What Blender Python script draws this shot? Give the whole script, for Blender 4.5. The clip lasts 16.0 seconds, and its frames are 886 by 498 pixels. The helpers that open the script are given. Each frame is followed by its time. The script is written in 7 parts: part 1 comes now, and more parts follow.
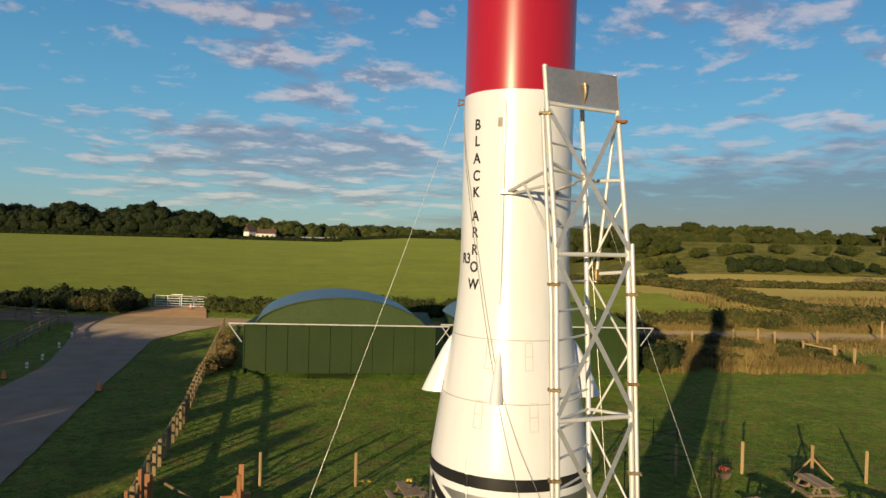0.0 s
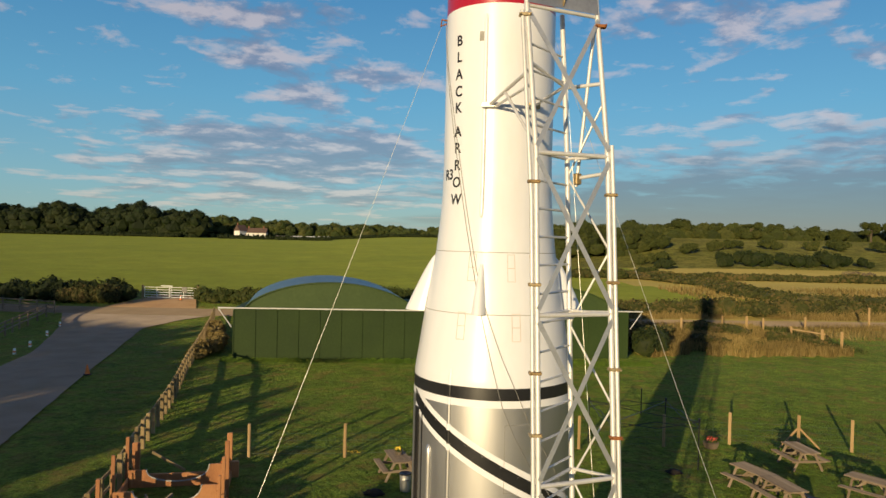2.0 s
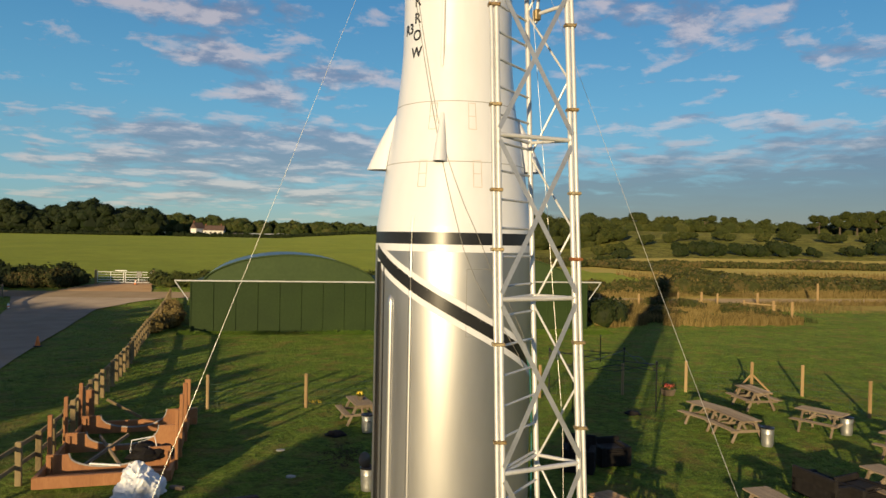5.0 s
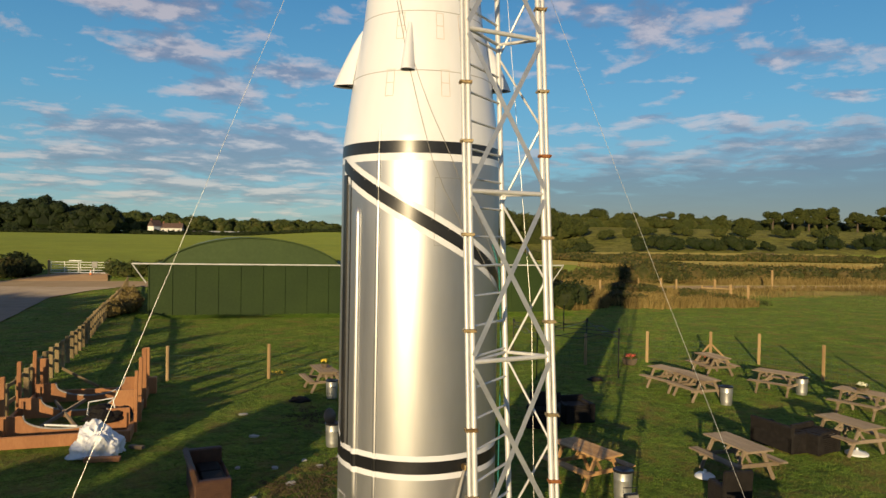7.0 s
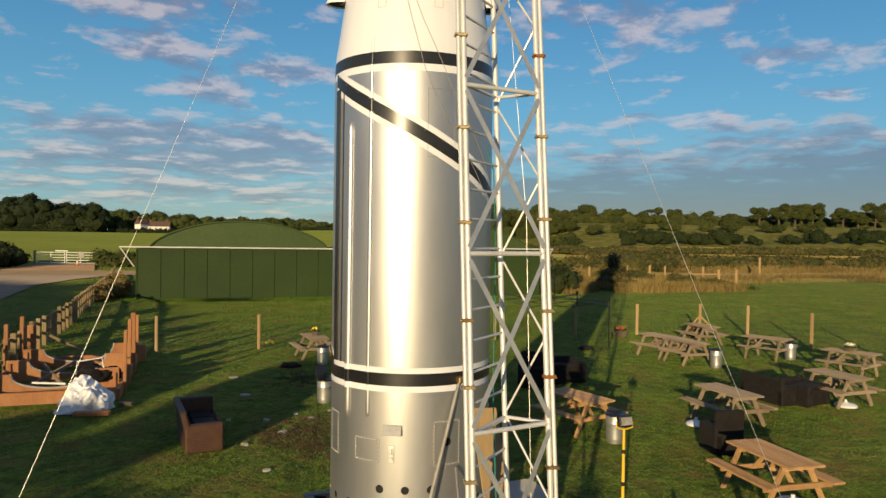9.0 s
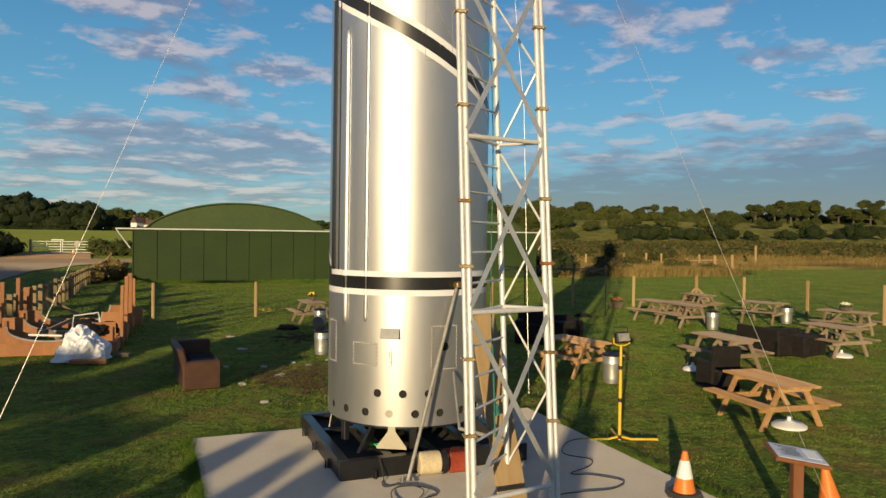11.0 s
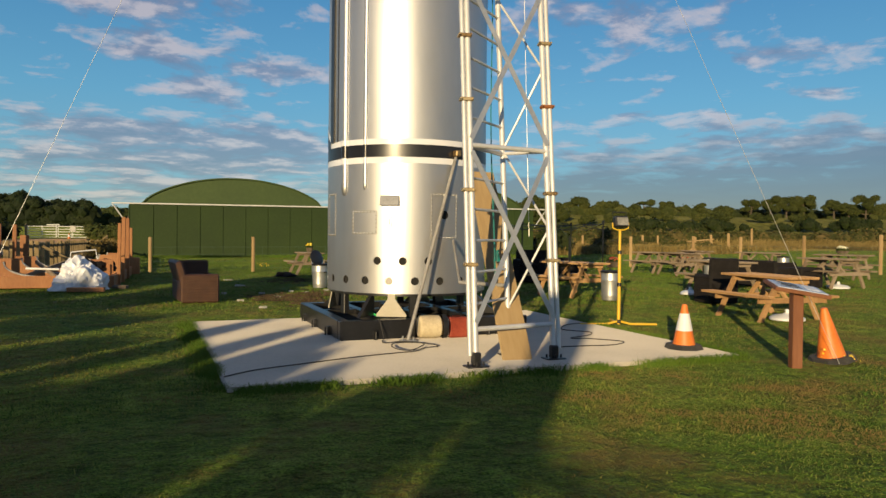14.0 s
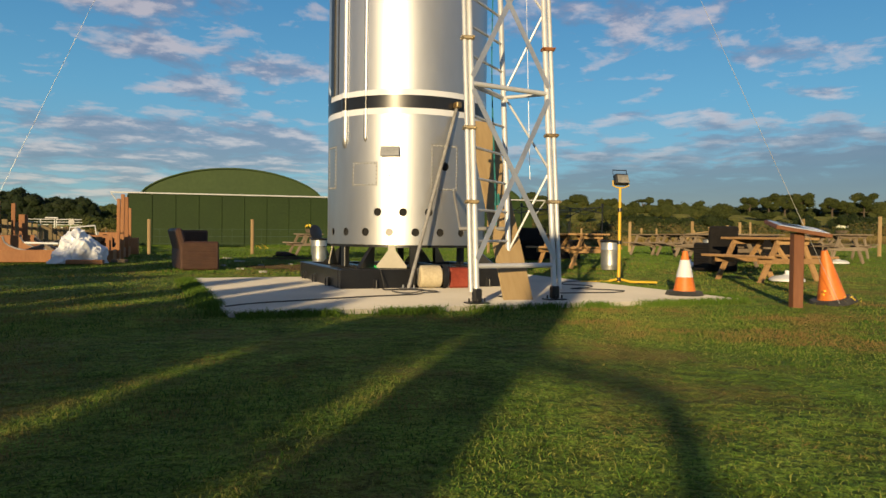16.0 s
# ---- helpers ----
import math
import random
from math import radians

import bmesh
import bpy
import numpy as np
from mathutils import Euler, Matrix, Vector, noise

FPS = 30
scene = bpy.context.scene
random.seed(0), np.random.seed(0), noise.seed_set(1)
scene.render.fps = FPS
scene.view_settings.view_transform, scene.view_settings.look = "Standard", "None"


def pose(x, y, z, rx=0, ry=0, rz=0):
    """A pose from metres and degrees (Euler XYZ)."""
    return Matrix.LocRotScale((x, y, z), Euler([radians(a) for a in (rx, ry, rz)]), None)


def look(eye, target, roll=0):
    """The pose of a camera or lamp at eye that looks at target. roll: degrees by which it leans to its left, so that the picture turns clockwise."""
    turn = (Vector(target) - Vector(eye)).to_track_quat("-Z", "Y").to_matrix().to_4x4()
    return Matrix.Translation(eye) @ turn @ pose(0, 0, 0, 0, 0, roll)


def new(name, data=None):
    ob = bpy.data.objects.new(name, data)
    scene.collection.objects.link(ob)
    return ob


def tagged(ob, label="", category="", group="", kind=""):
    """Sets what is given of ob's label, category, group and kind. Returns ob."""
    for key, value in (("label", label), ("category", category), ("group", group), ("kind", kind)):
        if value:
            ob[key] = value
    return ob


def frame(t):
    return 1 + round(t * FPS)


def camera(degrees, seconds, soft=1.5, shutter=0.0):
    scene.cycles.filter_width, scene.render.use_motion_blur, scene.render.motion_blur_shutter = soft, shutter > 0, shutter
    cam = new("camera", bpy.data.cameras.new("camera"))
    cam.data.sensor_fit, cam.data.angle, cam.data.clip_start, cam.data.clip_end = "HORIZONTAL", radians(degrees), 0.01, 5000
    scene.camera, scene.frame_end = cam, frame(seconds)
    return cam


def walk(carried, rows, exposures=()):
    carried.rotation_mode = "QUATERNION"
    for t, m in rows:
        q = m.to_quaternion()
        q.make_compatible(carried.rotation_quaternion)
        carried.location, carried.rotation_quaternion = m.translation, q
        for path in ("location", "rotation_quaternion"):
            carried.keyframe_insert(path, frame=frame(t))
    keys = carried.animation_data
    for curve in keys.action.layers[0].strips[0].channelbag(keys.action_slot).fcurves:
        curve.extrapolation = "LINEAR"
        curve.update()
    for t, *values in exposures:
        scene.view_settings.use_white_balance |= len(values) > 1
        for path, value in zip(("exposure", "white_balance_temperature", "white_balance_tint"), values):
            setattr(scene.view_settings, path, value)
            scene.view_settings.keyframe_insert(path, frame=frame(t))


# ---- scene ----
cam = camera(63.7, 16.0)
METRES, EYE, TILT, LEAN, TURN = 8.0, 8.63, -0.9, -1.55, 0.0
ROWS = [
    (0.0, 0.0, 0.0, 0.0, 0.0, 0.0, -0.0),
    (0.5, 0.0044, 0.0011, -0.03, -0.07, -0.0, 0.04),
    (1.0, 0.008, -0.0025, -0.0617, -0.25, -0.0, 0.1),
    (1.5, 0.0107, -0.0047, -0.0943, -0.42, 0.0, 0.15),
    (2.0, 0.0127, -0.0055, -0.1274, -0.69, -0.0, 0.19),
    (2.5, 0.0137, -0.007, -0.1633, -1.16, -0.01, 0.23),
    (3.0, 0.0151, -0.007, -0.2042, -2.01, -0.01, 0.24),
    (3.5, 0.0153, -0.0076, -0.2481, -2.61, -0.03, 0.31),
    (6.0, 0.0052, -0.0059, -0.4056, -5.02, -0.15, 0.63),
    (6.5, 0.003, -0.0036, -0.4391, -5.89, -0.18, 0.65),
    (7.0, 0.001, -0.0019, -0.477, -6.85, -0.21, 0.67),
    (7.5, -0.002, -0.0005, -0.511, -7.46, -0.24, 0.73),
    (8.0, -0.0042, 0.0009, -0.5427, -7.67, -0.26, 0.77),
    (8.5, -0.006, 0.0013, -0.5695, -7.71, -0.28, 0.81),
    (9.0, -0.0074, 0.0016, -0.6022, -7.74, -0.3, 0.84),
    (11.5, -0.0123, -0.0018, -0.7723, -8.09, -0.31, 0.9),
    (12.0, -0.0132, -0.0026, -0.8044, -8.15, -0.31, 0.93),
    (12.5, -0.0144, -0.0027, -0.8363, -8.19, -0.32, 0.95),
    (13.0, -0.0158, -0.0026, -0.8681, -8.23, -0.33, 0.97),
    (13.5, -0.0174, -0.0022, -0.8989, -8.26, -0.35, 1.0),
    (14.0, -0.0193, -0.0011, -0.9289, -8.31, -0.36, 1.01),
    (14.5, -0.0207, -0.0005, -0.9536, -8.32, -0.39, 0.99),
    (15.0, -0.0217, -0.0001, -0.9711, -8.35, -0.41, 0.98),
    (15.5, -0.0224, -0.0004, -0.9859, -8.38, -0.44, 0.96),
    (16.0, -0.023, -0.0005, -0.9974, -8.42, -0.45, 0.95),
]
walk(cam, [(t, pose(0, 0, EYE, TILT, LEAN, TURN) @ pose(METRES * x, METRES * y, METRES * z, 90 + pitch, roll, yaw)) for t, x, y, z, yaw, pitch, roll in ROWS])

# ---- light ----
SUN_AZ, SUN_EL = 23.4, 8.0
to_sun = Vector((-math.sin(radians(SUN_AZ)) * math.cos(radians(SUN_EL)), -math.cos(radians(SUN_AZ)) * math.cos(radians(SUN_EL)), math.sin(radians(SUN_EL))))
sun = new("sun", bpy.data.lights.new("sun", "SUN"))
sun.data.energy, sun.data.angle, sun.data.color = 5.1, radians(0.5), (1.0, 0.79, 0.47)
sun.matrix_world = look(to_sun * 100, (0, 0, 0))
scene.view_settings.exposure = 0.0
scene.view_settings.use_white_balance = True
scene.view_settings.white_balance_temperature = 6850


def make_world():
    w = bpy.data.worlds.new("sky")
    scene.world = w
    w.use_nodes = True
    nt = w.node_tree
    nt.nodes.clear()
    N, L = nt.nodes.new, nt.links.new

    def math_node(op, a, b=None, clamp=False):
        n = N("ShaderNodeMath")
        n.operation, n.use_clamp = op, clamp
        for i, v in enumerate((a, b)):
            if v is None:
                continue
            if isinstance(v, (int, float)):
                n.inputs[i].default_value = v
            else:
                L(v, n.inputs[i])
        return n.outputs[0]

    def ramp(fac, stops):
        n = N("ShaderNodeValToRGB")
        while len(n.color_ramp.elements) < len(stops):
            n.color_ramp.elements.new(0.5)
        for e, (p, c) in zip(n.color_ramp.elements, stops):
            e.position, e.color = p, (*c, 1)
        L(fac, n.inputs[0])
        return n.outputs[0]

    def mix(fac, a, b):
        n = N("ShaderNodeMix")
        n.data_type = "RGBA"
        L(fac, n.inputs["Factor"])
        L(a, n.inputs["A"])
        L(b, n.inputs["B"])
        return n.outputs["Result"]

    sky = N("ShaderNodeTexSky")
    sky.sky_type, sky.sun_disc = "NISHITA", False
    sky.sun_elevation, sky.sun_rotation = radians(SUN_EL), radians(180 + SUN_AZ)
    sky.air_density, sky.dust_density, sky.ozone_density = 1.0, 0.0, 4.0
    tc = N("ShaderNodeTexCoord")
    sep = N("ShaderNodeSeparateXYZ")
    L(tc.outputs["Generated"], sep.inputs[0])
    az = math_node("ARCTAN2", sep.outputs[0], sep.outputs[1])
    lift = math_node("LOGARITHM", math_node("ADD", math_node("MAXIMUM", sep.outputs[2], 0.0), 0.075), math.e)

    def cloud_noise(sx, sy, detail, off, raise_by=0.0):
        comb = N("ShaderNodeCombineXYZ")
        L(math_node("MULTIPLY", az, sx), comb.inputs[0])
        L(math_node("MULTIPLY", math_node("ADD", lift, raise_by), sy), comb.inputs[1])
        comb.inputs[2].default_value = off
        n = N("ShaderNodeTexNoise")
        n.inputs["Scale"].default_value, n.inputs["Detail"].default_value, n.inputs["Roughness"].default_value = 1.0, detail, 0.58
        n.inputs["Distortion"].default_value = 0.25
        L(comb.outputs[0], n.inputs[0])
        return n.outputs[0]

    def bank_of(azimuth, elevation, wide, tall, weight):
        """A soft oval of sky in which clouds gather."""
        dx = math_node("DIVIDE", math_node("SUBTRACT", az, radians(azimuth)), radians(wide))
        dy = math_node("DIVIDE", math_node("SUBTRACT", sep.outputs[2], math.sin(radians(elevation))), radians(tall))
        r2 = math_node("ADD", math_node("MULTIPLY", dx, dx), math_node("MULTIPLY", dy, dy))
        return math_node("MULTIPLY", math_node("EXPONENT", math_node("MULTIPLY", r2, -1.0)), weight)

    BANKS = [(-17, 7.6, 9, 1.0, 0.26), (-5, 7.0, 8, 1.8, 0.26), (-13, 5.2, 14, 1.4, 0.29), (-10, 3.0, 14, 1.0, 0.23), (-15, 13.5, 4, 1.4, 0.24), (-11, 10.9, 3.6, 1.4, 0.26), (-4, 12.6, 4.5, 0.9, 0.24), (-14, 16.5, 10, 1.3, 0.25), (22, 16.6, 7, 1.9, 0.27), (34, 13.3, 5, 0.9, 0.25), (36, 10.3, 2.5, 0.5, 0.2), (24, 9.2, 8, 0.7, 0.17), (26, 6.2, 15, 1.5, 0.26), (37, 7.6, 7, 1.0, 0.2)]
    gather = None
    for b in BANKS:
        g = bank_of(*b)
        gather = g if gather is None else math_node("ADD", gather, g)
    outside = ramp(math_node("ABSOLUTE", math_node("SUBTRACT", az, radians(4.0))), [(0.62, (0, 0, 0)), (0.9, (0.14, 0.14, 0.14))])
    high = ramp(sep.outputs[2], [(0.30, (0, 0, 0)), (0.40, (0.10, 0.10, 0.10))])
    gather = math_node("ADD", gather, math_node("MAXIMUM", outside, high))
    big = cloud_noise(5.0, 4.0, 2, 1.4)
    small = cloud_noise(15.0, 13.0, 8, 5.2)
    above = cloud_noise(15.0, 13.0, 8, 5.2, 0.06)
    dense = math_node("ADD", small, math_node("SUBTRACT", gather, 0.075))
    cover = ramp(dense, [(0.50, (0, 0, 0)), (0.585, (0.55, 0.55, 0.55)), (0.70, (1, 1, 1))])
    base = math_node("ADD", math_node("MULTIPLY", math_node("SUBTRACT", above, small), 2.2), math_node("MULTIPLY", dense, 0.9))
    light = ramp(base, [(0.30, (0.54, 0.455, 0.45)), (0.46, (0.37, 0.33, 0.36)), (0.57, (0.215, 0.21, 0.28)), (0.78, (0.135, 0.15, 0.225))])
    blue = ramp(sep.outputs[2], [(0.0, (0.18, 0.32, 0.36)), (0.06, (0.15, 0.335, 0.44)), (0.18, (0.085, 0.305, 0.485)), (0.33, (0.038, 0.20, 0.415)), (0.55, (0.010, 0.075, 0.22)), (1.0, (0.006, 0.04, 0.13))])
    cloudy = mix(math_node("MULTIPLY", cover, 0.88), blue, light)
    bank = ramp(math_node("ADD", sep.outputs[2], math_node("ADD", math_node("MULTIPLY", math_node("SUBTRACT", small, 0.5), -0.16), math_node("MULTIPLY", sep.outputs[0], -0.085))), [(0.0, (1, 1, 1)), (0.05, (0.93, 0.93, 0.93)), (0.08, (0.2, 0.2, 0.2)), (0.10, (0, 0, 0))])
    grey = N("ShaderNodeRGB")
    grey.outputs[0].default_value = (0.070, 0.078, 0.140, 1)
    side = ramp(math_node("ADD", math_node("MULTIPLY", sep.outputs[0], 0.9), math_node("MULTIPLY", big, 0.5)), [(0.18, (0, 0, 0)), (0.40, (1, 1, 1))])
    cloudy = mix(math_node("MULTIPLY", bank, side), cloudy, grey.outputs[0])
    bg_a, bg_b, add = N("ShaderNodeBackground"), N("ShaderNodeBackground"), N("ShaderNodeAddShader")
    L(sky.outputs[0], bg_a.inputs[0])
    bg_a.inputs[1].default_value = 0.05
    L(cloudy, bg_b.inputs[0])
    bg_b.inputs[1].default_value = 0.82
    L(bg_a.outputs[0], add.inputs[0])
    L(bg_b.outputs[0], add.inputs[1])
    out = N("ShaderNodeOutputWorld")
    L(add.outputs[0], out.inputs[0])


make_world()

# ---- materials ----
MATS = {}


def mat(name, colors, scale=6.0, rough=0.6, metal=0.0, bump=0.0, fine=60.0, spread=0.35, stretch=(1, 1, 1), per_piece=0.0, spec=0.5, island=False, coat=0.0, sheen=None):
    """A surface with two scales of variation: colors is a dark, a middle and a light tone."""
    if name in MATS:
        return MATS[name]
    m = bpy.data.materials.new(name)
    m.use_nodes = True
    nt = m.node_tree
    N, L = nt.nodes.new, nt.links.new
    b = nt.nodes["Principled BSDF"]
    b.inputs["Metallic"].default_value = metal
    b.inputs["Specular IOR Level"].default_value = spec
    b.inputs["Coat Weight"].default_value = coat
    if sheen:
        b.inputs["Sheen Weight"].default_value, b.inputs["Sheen Roughness"].default_value = sheen[0], 0.6
        b.inputs["Sheen Tint"].default_value = (*sheen[1], 1)
    b.inputs["Diffuse Roughness"].default_value = 1.0 if rough >= 0.7 and not metal else 0.0
    tc, mp = N("ShaderNodeTexCoord"), N("ShaderNodeMapping")
    mp.inputs["Scale"].default_value = stretch
    L(tc.outputs["Object"], mp.inputs[0])
    n1, n2 = N("ShaderNodeTexNoise"), N("ShaderNodeTexNoise")
    for n, s, d in ((n1, scale, 5), (n2, fine, 3)):
        n.inputs["Scale"].default_value, n.inputs["Detail"].default_value = s, d
        L(mp.outputs[0], n.inputs[0])
    mx = N("ShaderNodeMix")
    mx.inputs["Factor"].default_value = 0.4
    L(n1.outputs[0], mx.inputs["A"])
    L(n2.outputs[0], mx.inputs["B"])
    fac = mx.outputs["Result"]
    if per_piece or island:
        rnd = (N("ShaderNodeNewGeometry").outputs["Random Per Island"] if island else N("ShaderNodeObjectInfo").outputs["Random"])
        a = N("ShaderNodeMath")
        a.operation = "MULTIPLY_ADD"
        L(rnd, a.inputs[0])
        a.inputs[1].default_value, a.inputs[2].default_value = per_piece or 0.3, -(per_piece or 0.3) / 2
        s = N("ShaderNodeMath")
        L(fac, s.inputs[0])
        L(a.outputs[0], s.inputs[1])
        fac = s.outputs[0]
    r = N("ShaderNodeValToRGB")
    lo, hi = 0.5 - spread / 2, 0.5 + spread / 2
    r.color_ramp.elements.new(0.5)
    for e, p, c in zip(r.color_ramp.elements, (lo, 0.5, hi), colors):
        e.position, e.color = p, (*c, 1)
    L(fac, r.inputs[0])
    L(r.outputs[0], b.inputs["Base Color"])
    rr = N("ShaderNodeMapRange")
    rr.inputs["To Min"].default_value, rr.inputs["To Max"].default_value = max(0.03, rough - 0.1), min(1, rough + 0.1)
    L(n1.outputs[0], rr.inputs[0])
    L(rr.outputs[0], b.inputs["Roughness"])
    if bump:
        bp = N("ShaderNodeBump")
        bp.inputs["Strength"].default_value, bp.inputs["Distance"].default_value = min(1, bump), 0.01 * max(1, bump)
        L(mx.outputs["Result"], bp.inputs["Height"])
        L(bp.outputs[0], b.inputs["Normal"])
    MATS[name] = m
    return m


def tones(c, d=0.25):
    return [tuple(v * (1 - d) for v in c), c, tuple(min(1, v * (1 + d)) for v in c)]


GRASS = mat("lawn", [(0.0468, 0.0874, 0.0102), (0.0833, 0.1335, 0.016), (0.1318, 0.1643, 0.0272)], 0.5, 0.9, bump=1.0, fine=5.5, spread=0.25, spec=0.1, sheen=(0.22, (0.48, 0.55, 0.12)))


def worn_patches(m, colour, scale, lo, hi, strength):
    """Mixes bare or dried patches with a shape of their own into a surface."""
    nt = m.node_tree
    N, L = nt.nodes.new, nt.links.new
    b = nt.nodes["Principled BSDF"]
    old = b.inputs["Base Color"].links[0].from_socket
    tc, n, r, mx = N("ShaderNodeTexCoord"), N("ShaderNodeTexNoise"), N("ShaderNodeMapRange"), N("ShaderNodeMix")
    n.inputs["Scale"].default_value, n.inputs["Detail"].default_value, n.inputs["Roughness"].default_value = scale, 6, 0.65
    L(tc.outputs["Object"], n.inputs[0])
    L(n.outputs[0], r.inputs[0])
    r.inputs["From Min"].default_value, r.inputs["From Max"].default_value, r.inputs["To Max"].default_value = lo, hi, strength
    mx.data_type = "RGBA"
    L(r.outputs[0], mx.inputs["Factor"])
    L(old, mx.inputs["A"])
    mx.inputs["B"].default_value = (*colour, 1)
    L(mx.outputs["Result"], b.inputs["Base Color"])


def shaded_turf_relief(m, clump, tuft, depth, low=0.32, high=1.5, grain=0.0):
    """Raised clumps and finer tufts; the colour carries light on top, shade between."""
    nt = m.node_tree
    N, L = nt.nodes.new, nt.links.new
    b = nt.nodes["Principled BSDF"]
    tc = N("ShaderNodeTexCoord")
    outs = []
    for scale, detail in ((clump, 4), (tuft, 5)):
        n = N("ShaderNodeTexNoise")
        n.inputs["Scale"].default_value, n.inputs["Detail"].default_value, n.inputs["Roughness"].default_value = scale, detail, 0.65
        L(tc.outputs["Object"], n.inputs[0])
        outs.append(n.outputs[0])
    normal = None
    for o, d in ((outs[0], depth), (outs[1], depth * 0.35)):
        bp = N("ShaderNodeBump")
        bp.inputs["Strength"].default_value, bp.inputs["Distance"].default_value = 1.0, d
        L(o, bp.inputs["Height"])
        if normal is not None:
            L(normal, bp.inputs["Normal"])
        normal = bp.outputs[0]
    L(normal, b.inputs["Normal"])
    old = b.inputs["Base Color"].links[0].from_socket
    # shade between clumps goes into the base colour: hollows darkened, tops paled
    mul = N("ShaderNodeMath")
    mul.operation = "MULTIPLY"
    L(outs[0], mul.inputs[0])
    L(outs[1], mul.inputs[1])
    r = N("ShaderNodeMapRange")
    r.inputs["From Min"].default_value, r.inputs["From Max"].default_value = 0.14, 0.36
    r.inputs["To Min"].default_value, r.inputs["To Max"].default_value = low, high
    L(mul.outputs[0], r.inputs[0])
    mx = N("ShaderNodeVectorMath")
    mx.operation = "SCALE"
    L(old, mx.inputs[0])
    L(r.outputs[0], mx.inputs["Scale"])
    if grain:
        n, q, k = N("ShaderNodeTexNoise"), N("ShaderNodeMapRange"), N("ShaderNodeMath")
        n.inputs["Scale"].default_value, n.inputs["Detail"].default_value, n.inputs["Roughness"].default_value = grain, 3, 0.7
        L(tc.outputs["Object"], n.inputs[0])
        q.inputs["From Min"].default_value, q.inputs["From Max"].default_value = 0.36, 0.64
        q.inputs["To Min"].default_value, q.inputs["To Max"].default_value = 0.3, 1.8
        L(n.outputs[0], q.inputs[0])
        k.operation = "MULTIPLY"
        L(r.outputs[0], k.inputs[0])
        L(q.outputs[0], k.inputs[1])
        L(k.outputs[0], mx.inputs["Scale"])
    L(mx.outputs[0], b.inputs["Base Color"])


shaded_turf_relief(GRASS, 2.6, 10.0, 0.20, 0.36, 1.55, 55.0)
worn_patches(GRASS, (0.17, 0.098, 0.038), 0.9, 0.50, 0.63, 0.65)
FIELD = mat("pasture", [(0.0537, 0.078, 0.0106), (0.0806, 0.1005, 0.0147), (0.1113, 0.1236, 0.0224)], 0.045, 0.95, bump=0.6, fine=1.2, spread=0.4, spec=0.05, sheen=(0.10, (0.55, 0.62, 0.12)))
shaded_turf_relief(FIELD, 0.22, 1.6, 0.12, 0.75, 1.2)
ROUGH = mat("rough_pasture", [(0.055, 0.062, 0.014), (0.085, 0.086, 0.022), (0.12, 0.112, 0.034)], 0.06, 0.95, bump=0.6, fine=0.9, spread=0.45, spec=0.05)
shaded_turf_relief(ROUGH, 0.3, 2.0, 0.3)
STUBBLE = mat("dry_pasture", [(0.1188, 0.1023, 0.0297), (0.165, 0.1353, 0.0429), (0.2112, 0.1683, 0.0594)], 0.05, 0.95, bump=0.5, fine=1.4, spread=0.4, spec=0.05, sheen=(0.10, (0.65, 0.58, 0.22)))
BLADE = mat("grass_blade", [(0.0521, 0.1047, 0.0119), (0.0878, 0.155, 0.0187), (0.1302, 0.1841, 0.0314)], 0.4, 0.8, fine=6, spread=0.5, island=True, per_piece=0.14, spec=0.15)
BLADE_NEAR = mat("near_grass_blade", [(0.0307, 0.0823, 0.0106), (0.1021, 0.1929, 0.0216), (0.2524, 0.2667, 0.0583)], 0.6, 0.8, fine=14, spread=0.5, island=True, per_piece=0.75, spec=0.15)
worn_patches(BLADE_NEAR, (0.26, 0.15, 0.06), 1.1, 0.50, 0.60, 0.8)
worn_patches(BLADE, (0.13, 0.10, 0.034), 0.75, 0.56, 0.70, 0.5)
DRY = mat("dry_grass", [(0.1105, 0.0808, 0.0238), (0.204, 0.1487, 0.0493), (0.306, 0.2295, 0.0935)], 0.18, 0.85, fine=5, spread=0.5, island=True, per_piece=0.5, spec=0.2)
LEAF = mat("leaf", [(0.0217, 0.0341, 0.0074), (0.0434, 0.0589, 0.0124), (0.0806, 0.0806, 0.0217)], 0.12, 0.75, fine=2.0, spread=0.5, island=True, per_piece=0.35, spec=0.2)
LEAF_DARK = mat("dark_leaf", [(0.008, 0.015, 0.004), (0.017, 0.0275, 0.0065), (0.0325, 0.04, 0.012)], 0.10, 0.75, fine=2.0, spread=0.5, island=True, per_piece=0.35, spec=0.2)
BRAMBLE = mat("bramble_leaf", [(0.024, 0.0272, 0.008), (0.048, 0.056, 0.0144), (0.12, 0.088, 0.032)], 0.25, 0.8, fine=3.0, spread=0.5, island=True, per_piece=0.45, spec=0.2)
WOOD_LEAF = mat("woodland_leaf", [(0.0181, 0.0254, 0.0069), (0.0383, 0.0485, 0.0116), (0.0698, 0.0742, 0.0206)], 0.09, 0.8, fine=1.2, spread=0.5, island=True, per_piece=0.35, spec=0.15)
BARK = mat("bark", [(0.05, 0.038, 0.025), (0.10, 0.075, 0.05), (0.16, 0.125, 0.09)], 4, 0.9, bump=1.0, fine=25, stretch=(1, 1, 0.25))
TARMAC = mat("tarmac", [(0.1944, 0.1548, 0.1188), (0.2664, 0.216, 0.1692), (0.324, 0.2664, 0.2124)], 0.6, 0.95, bump=0.6, fine=30, spread=0.5, spec=0.04)
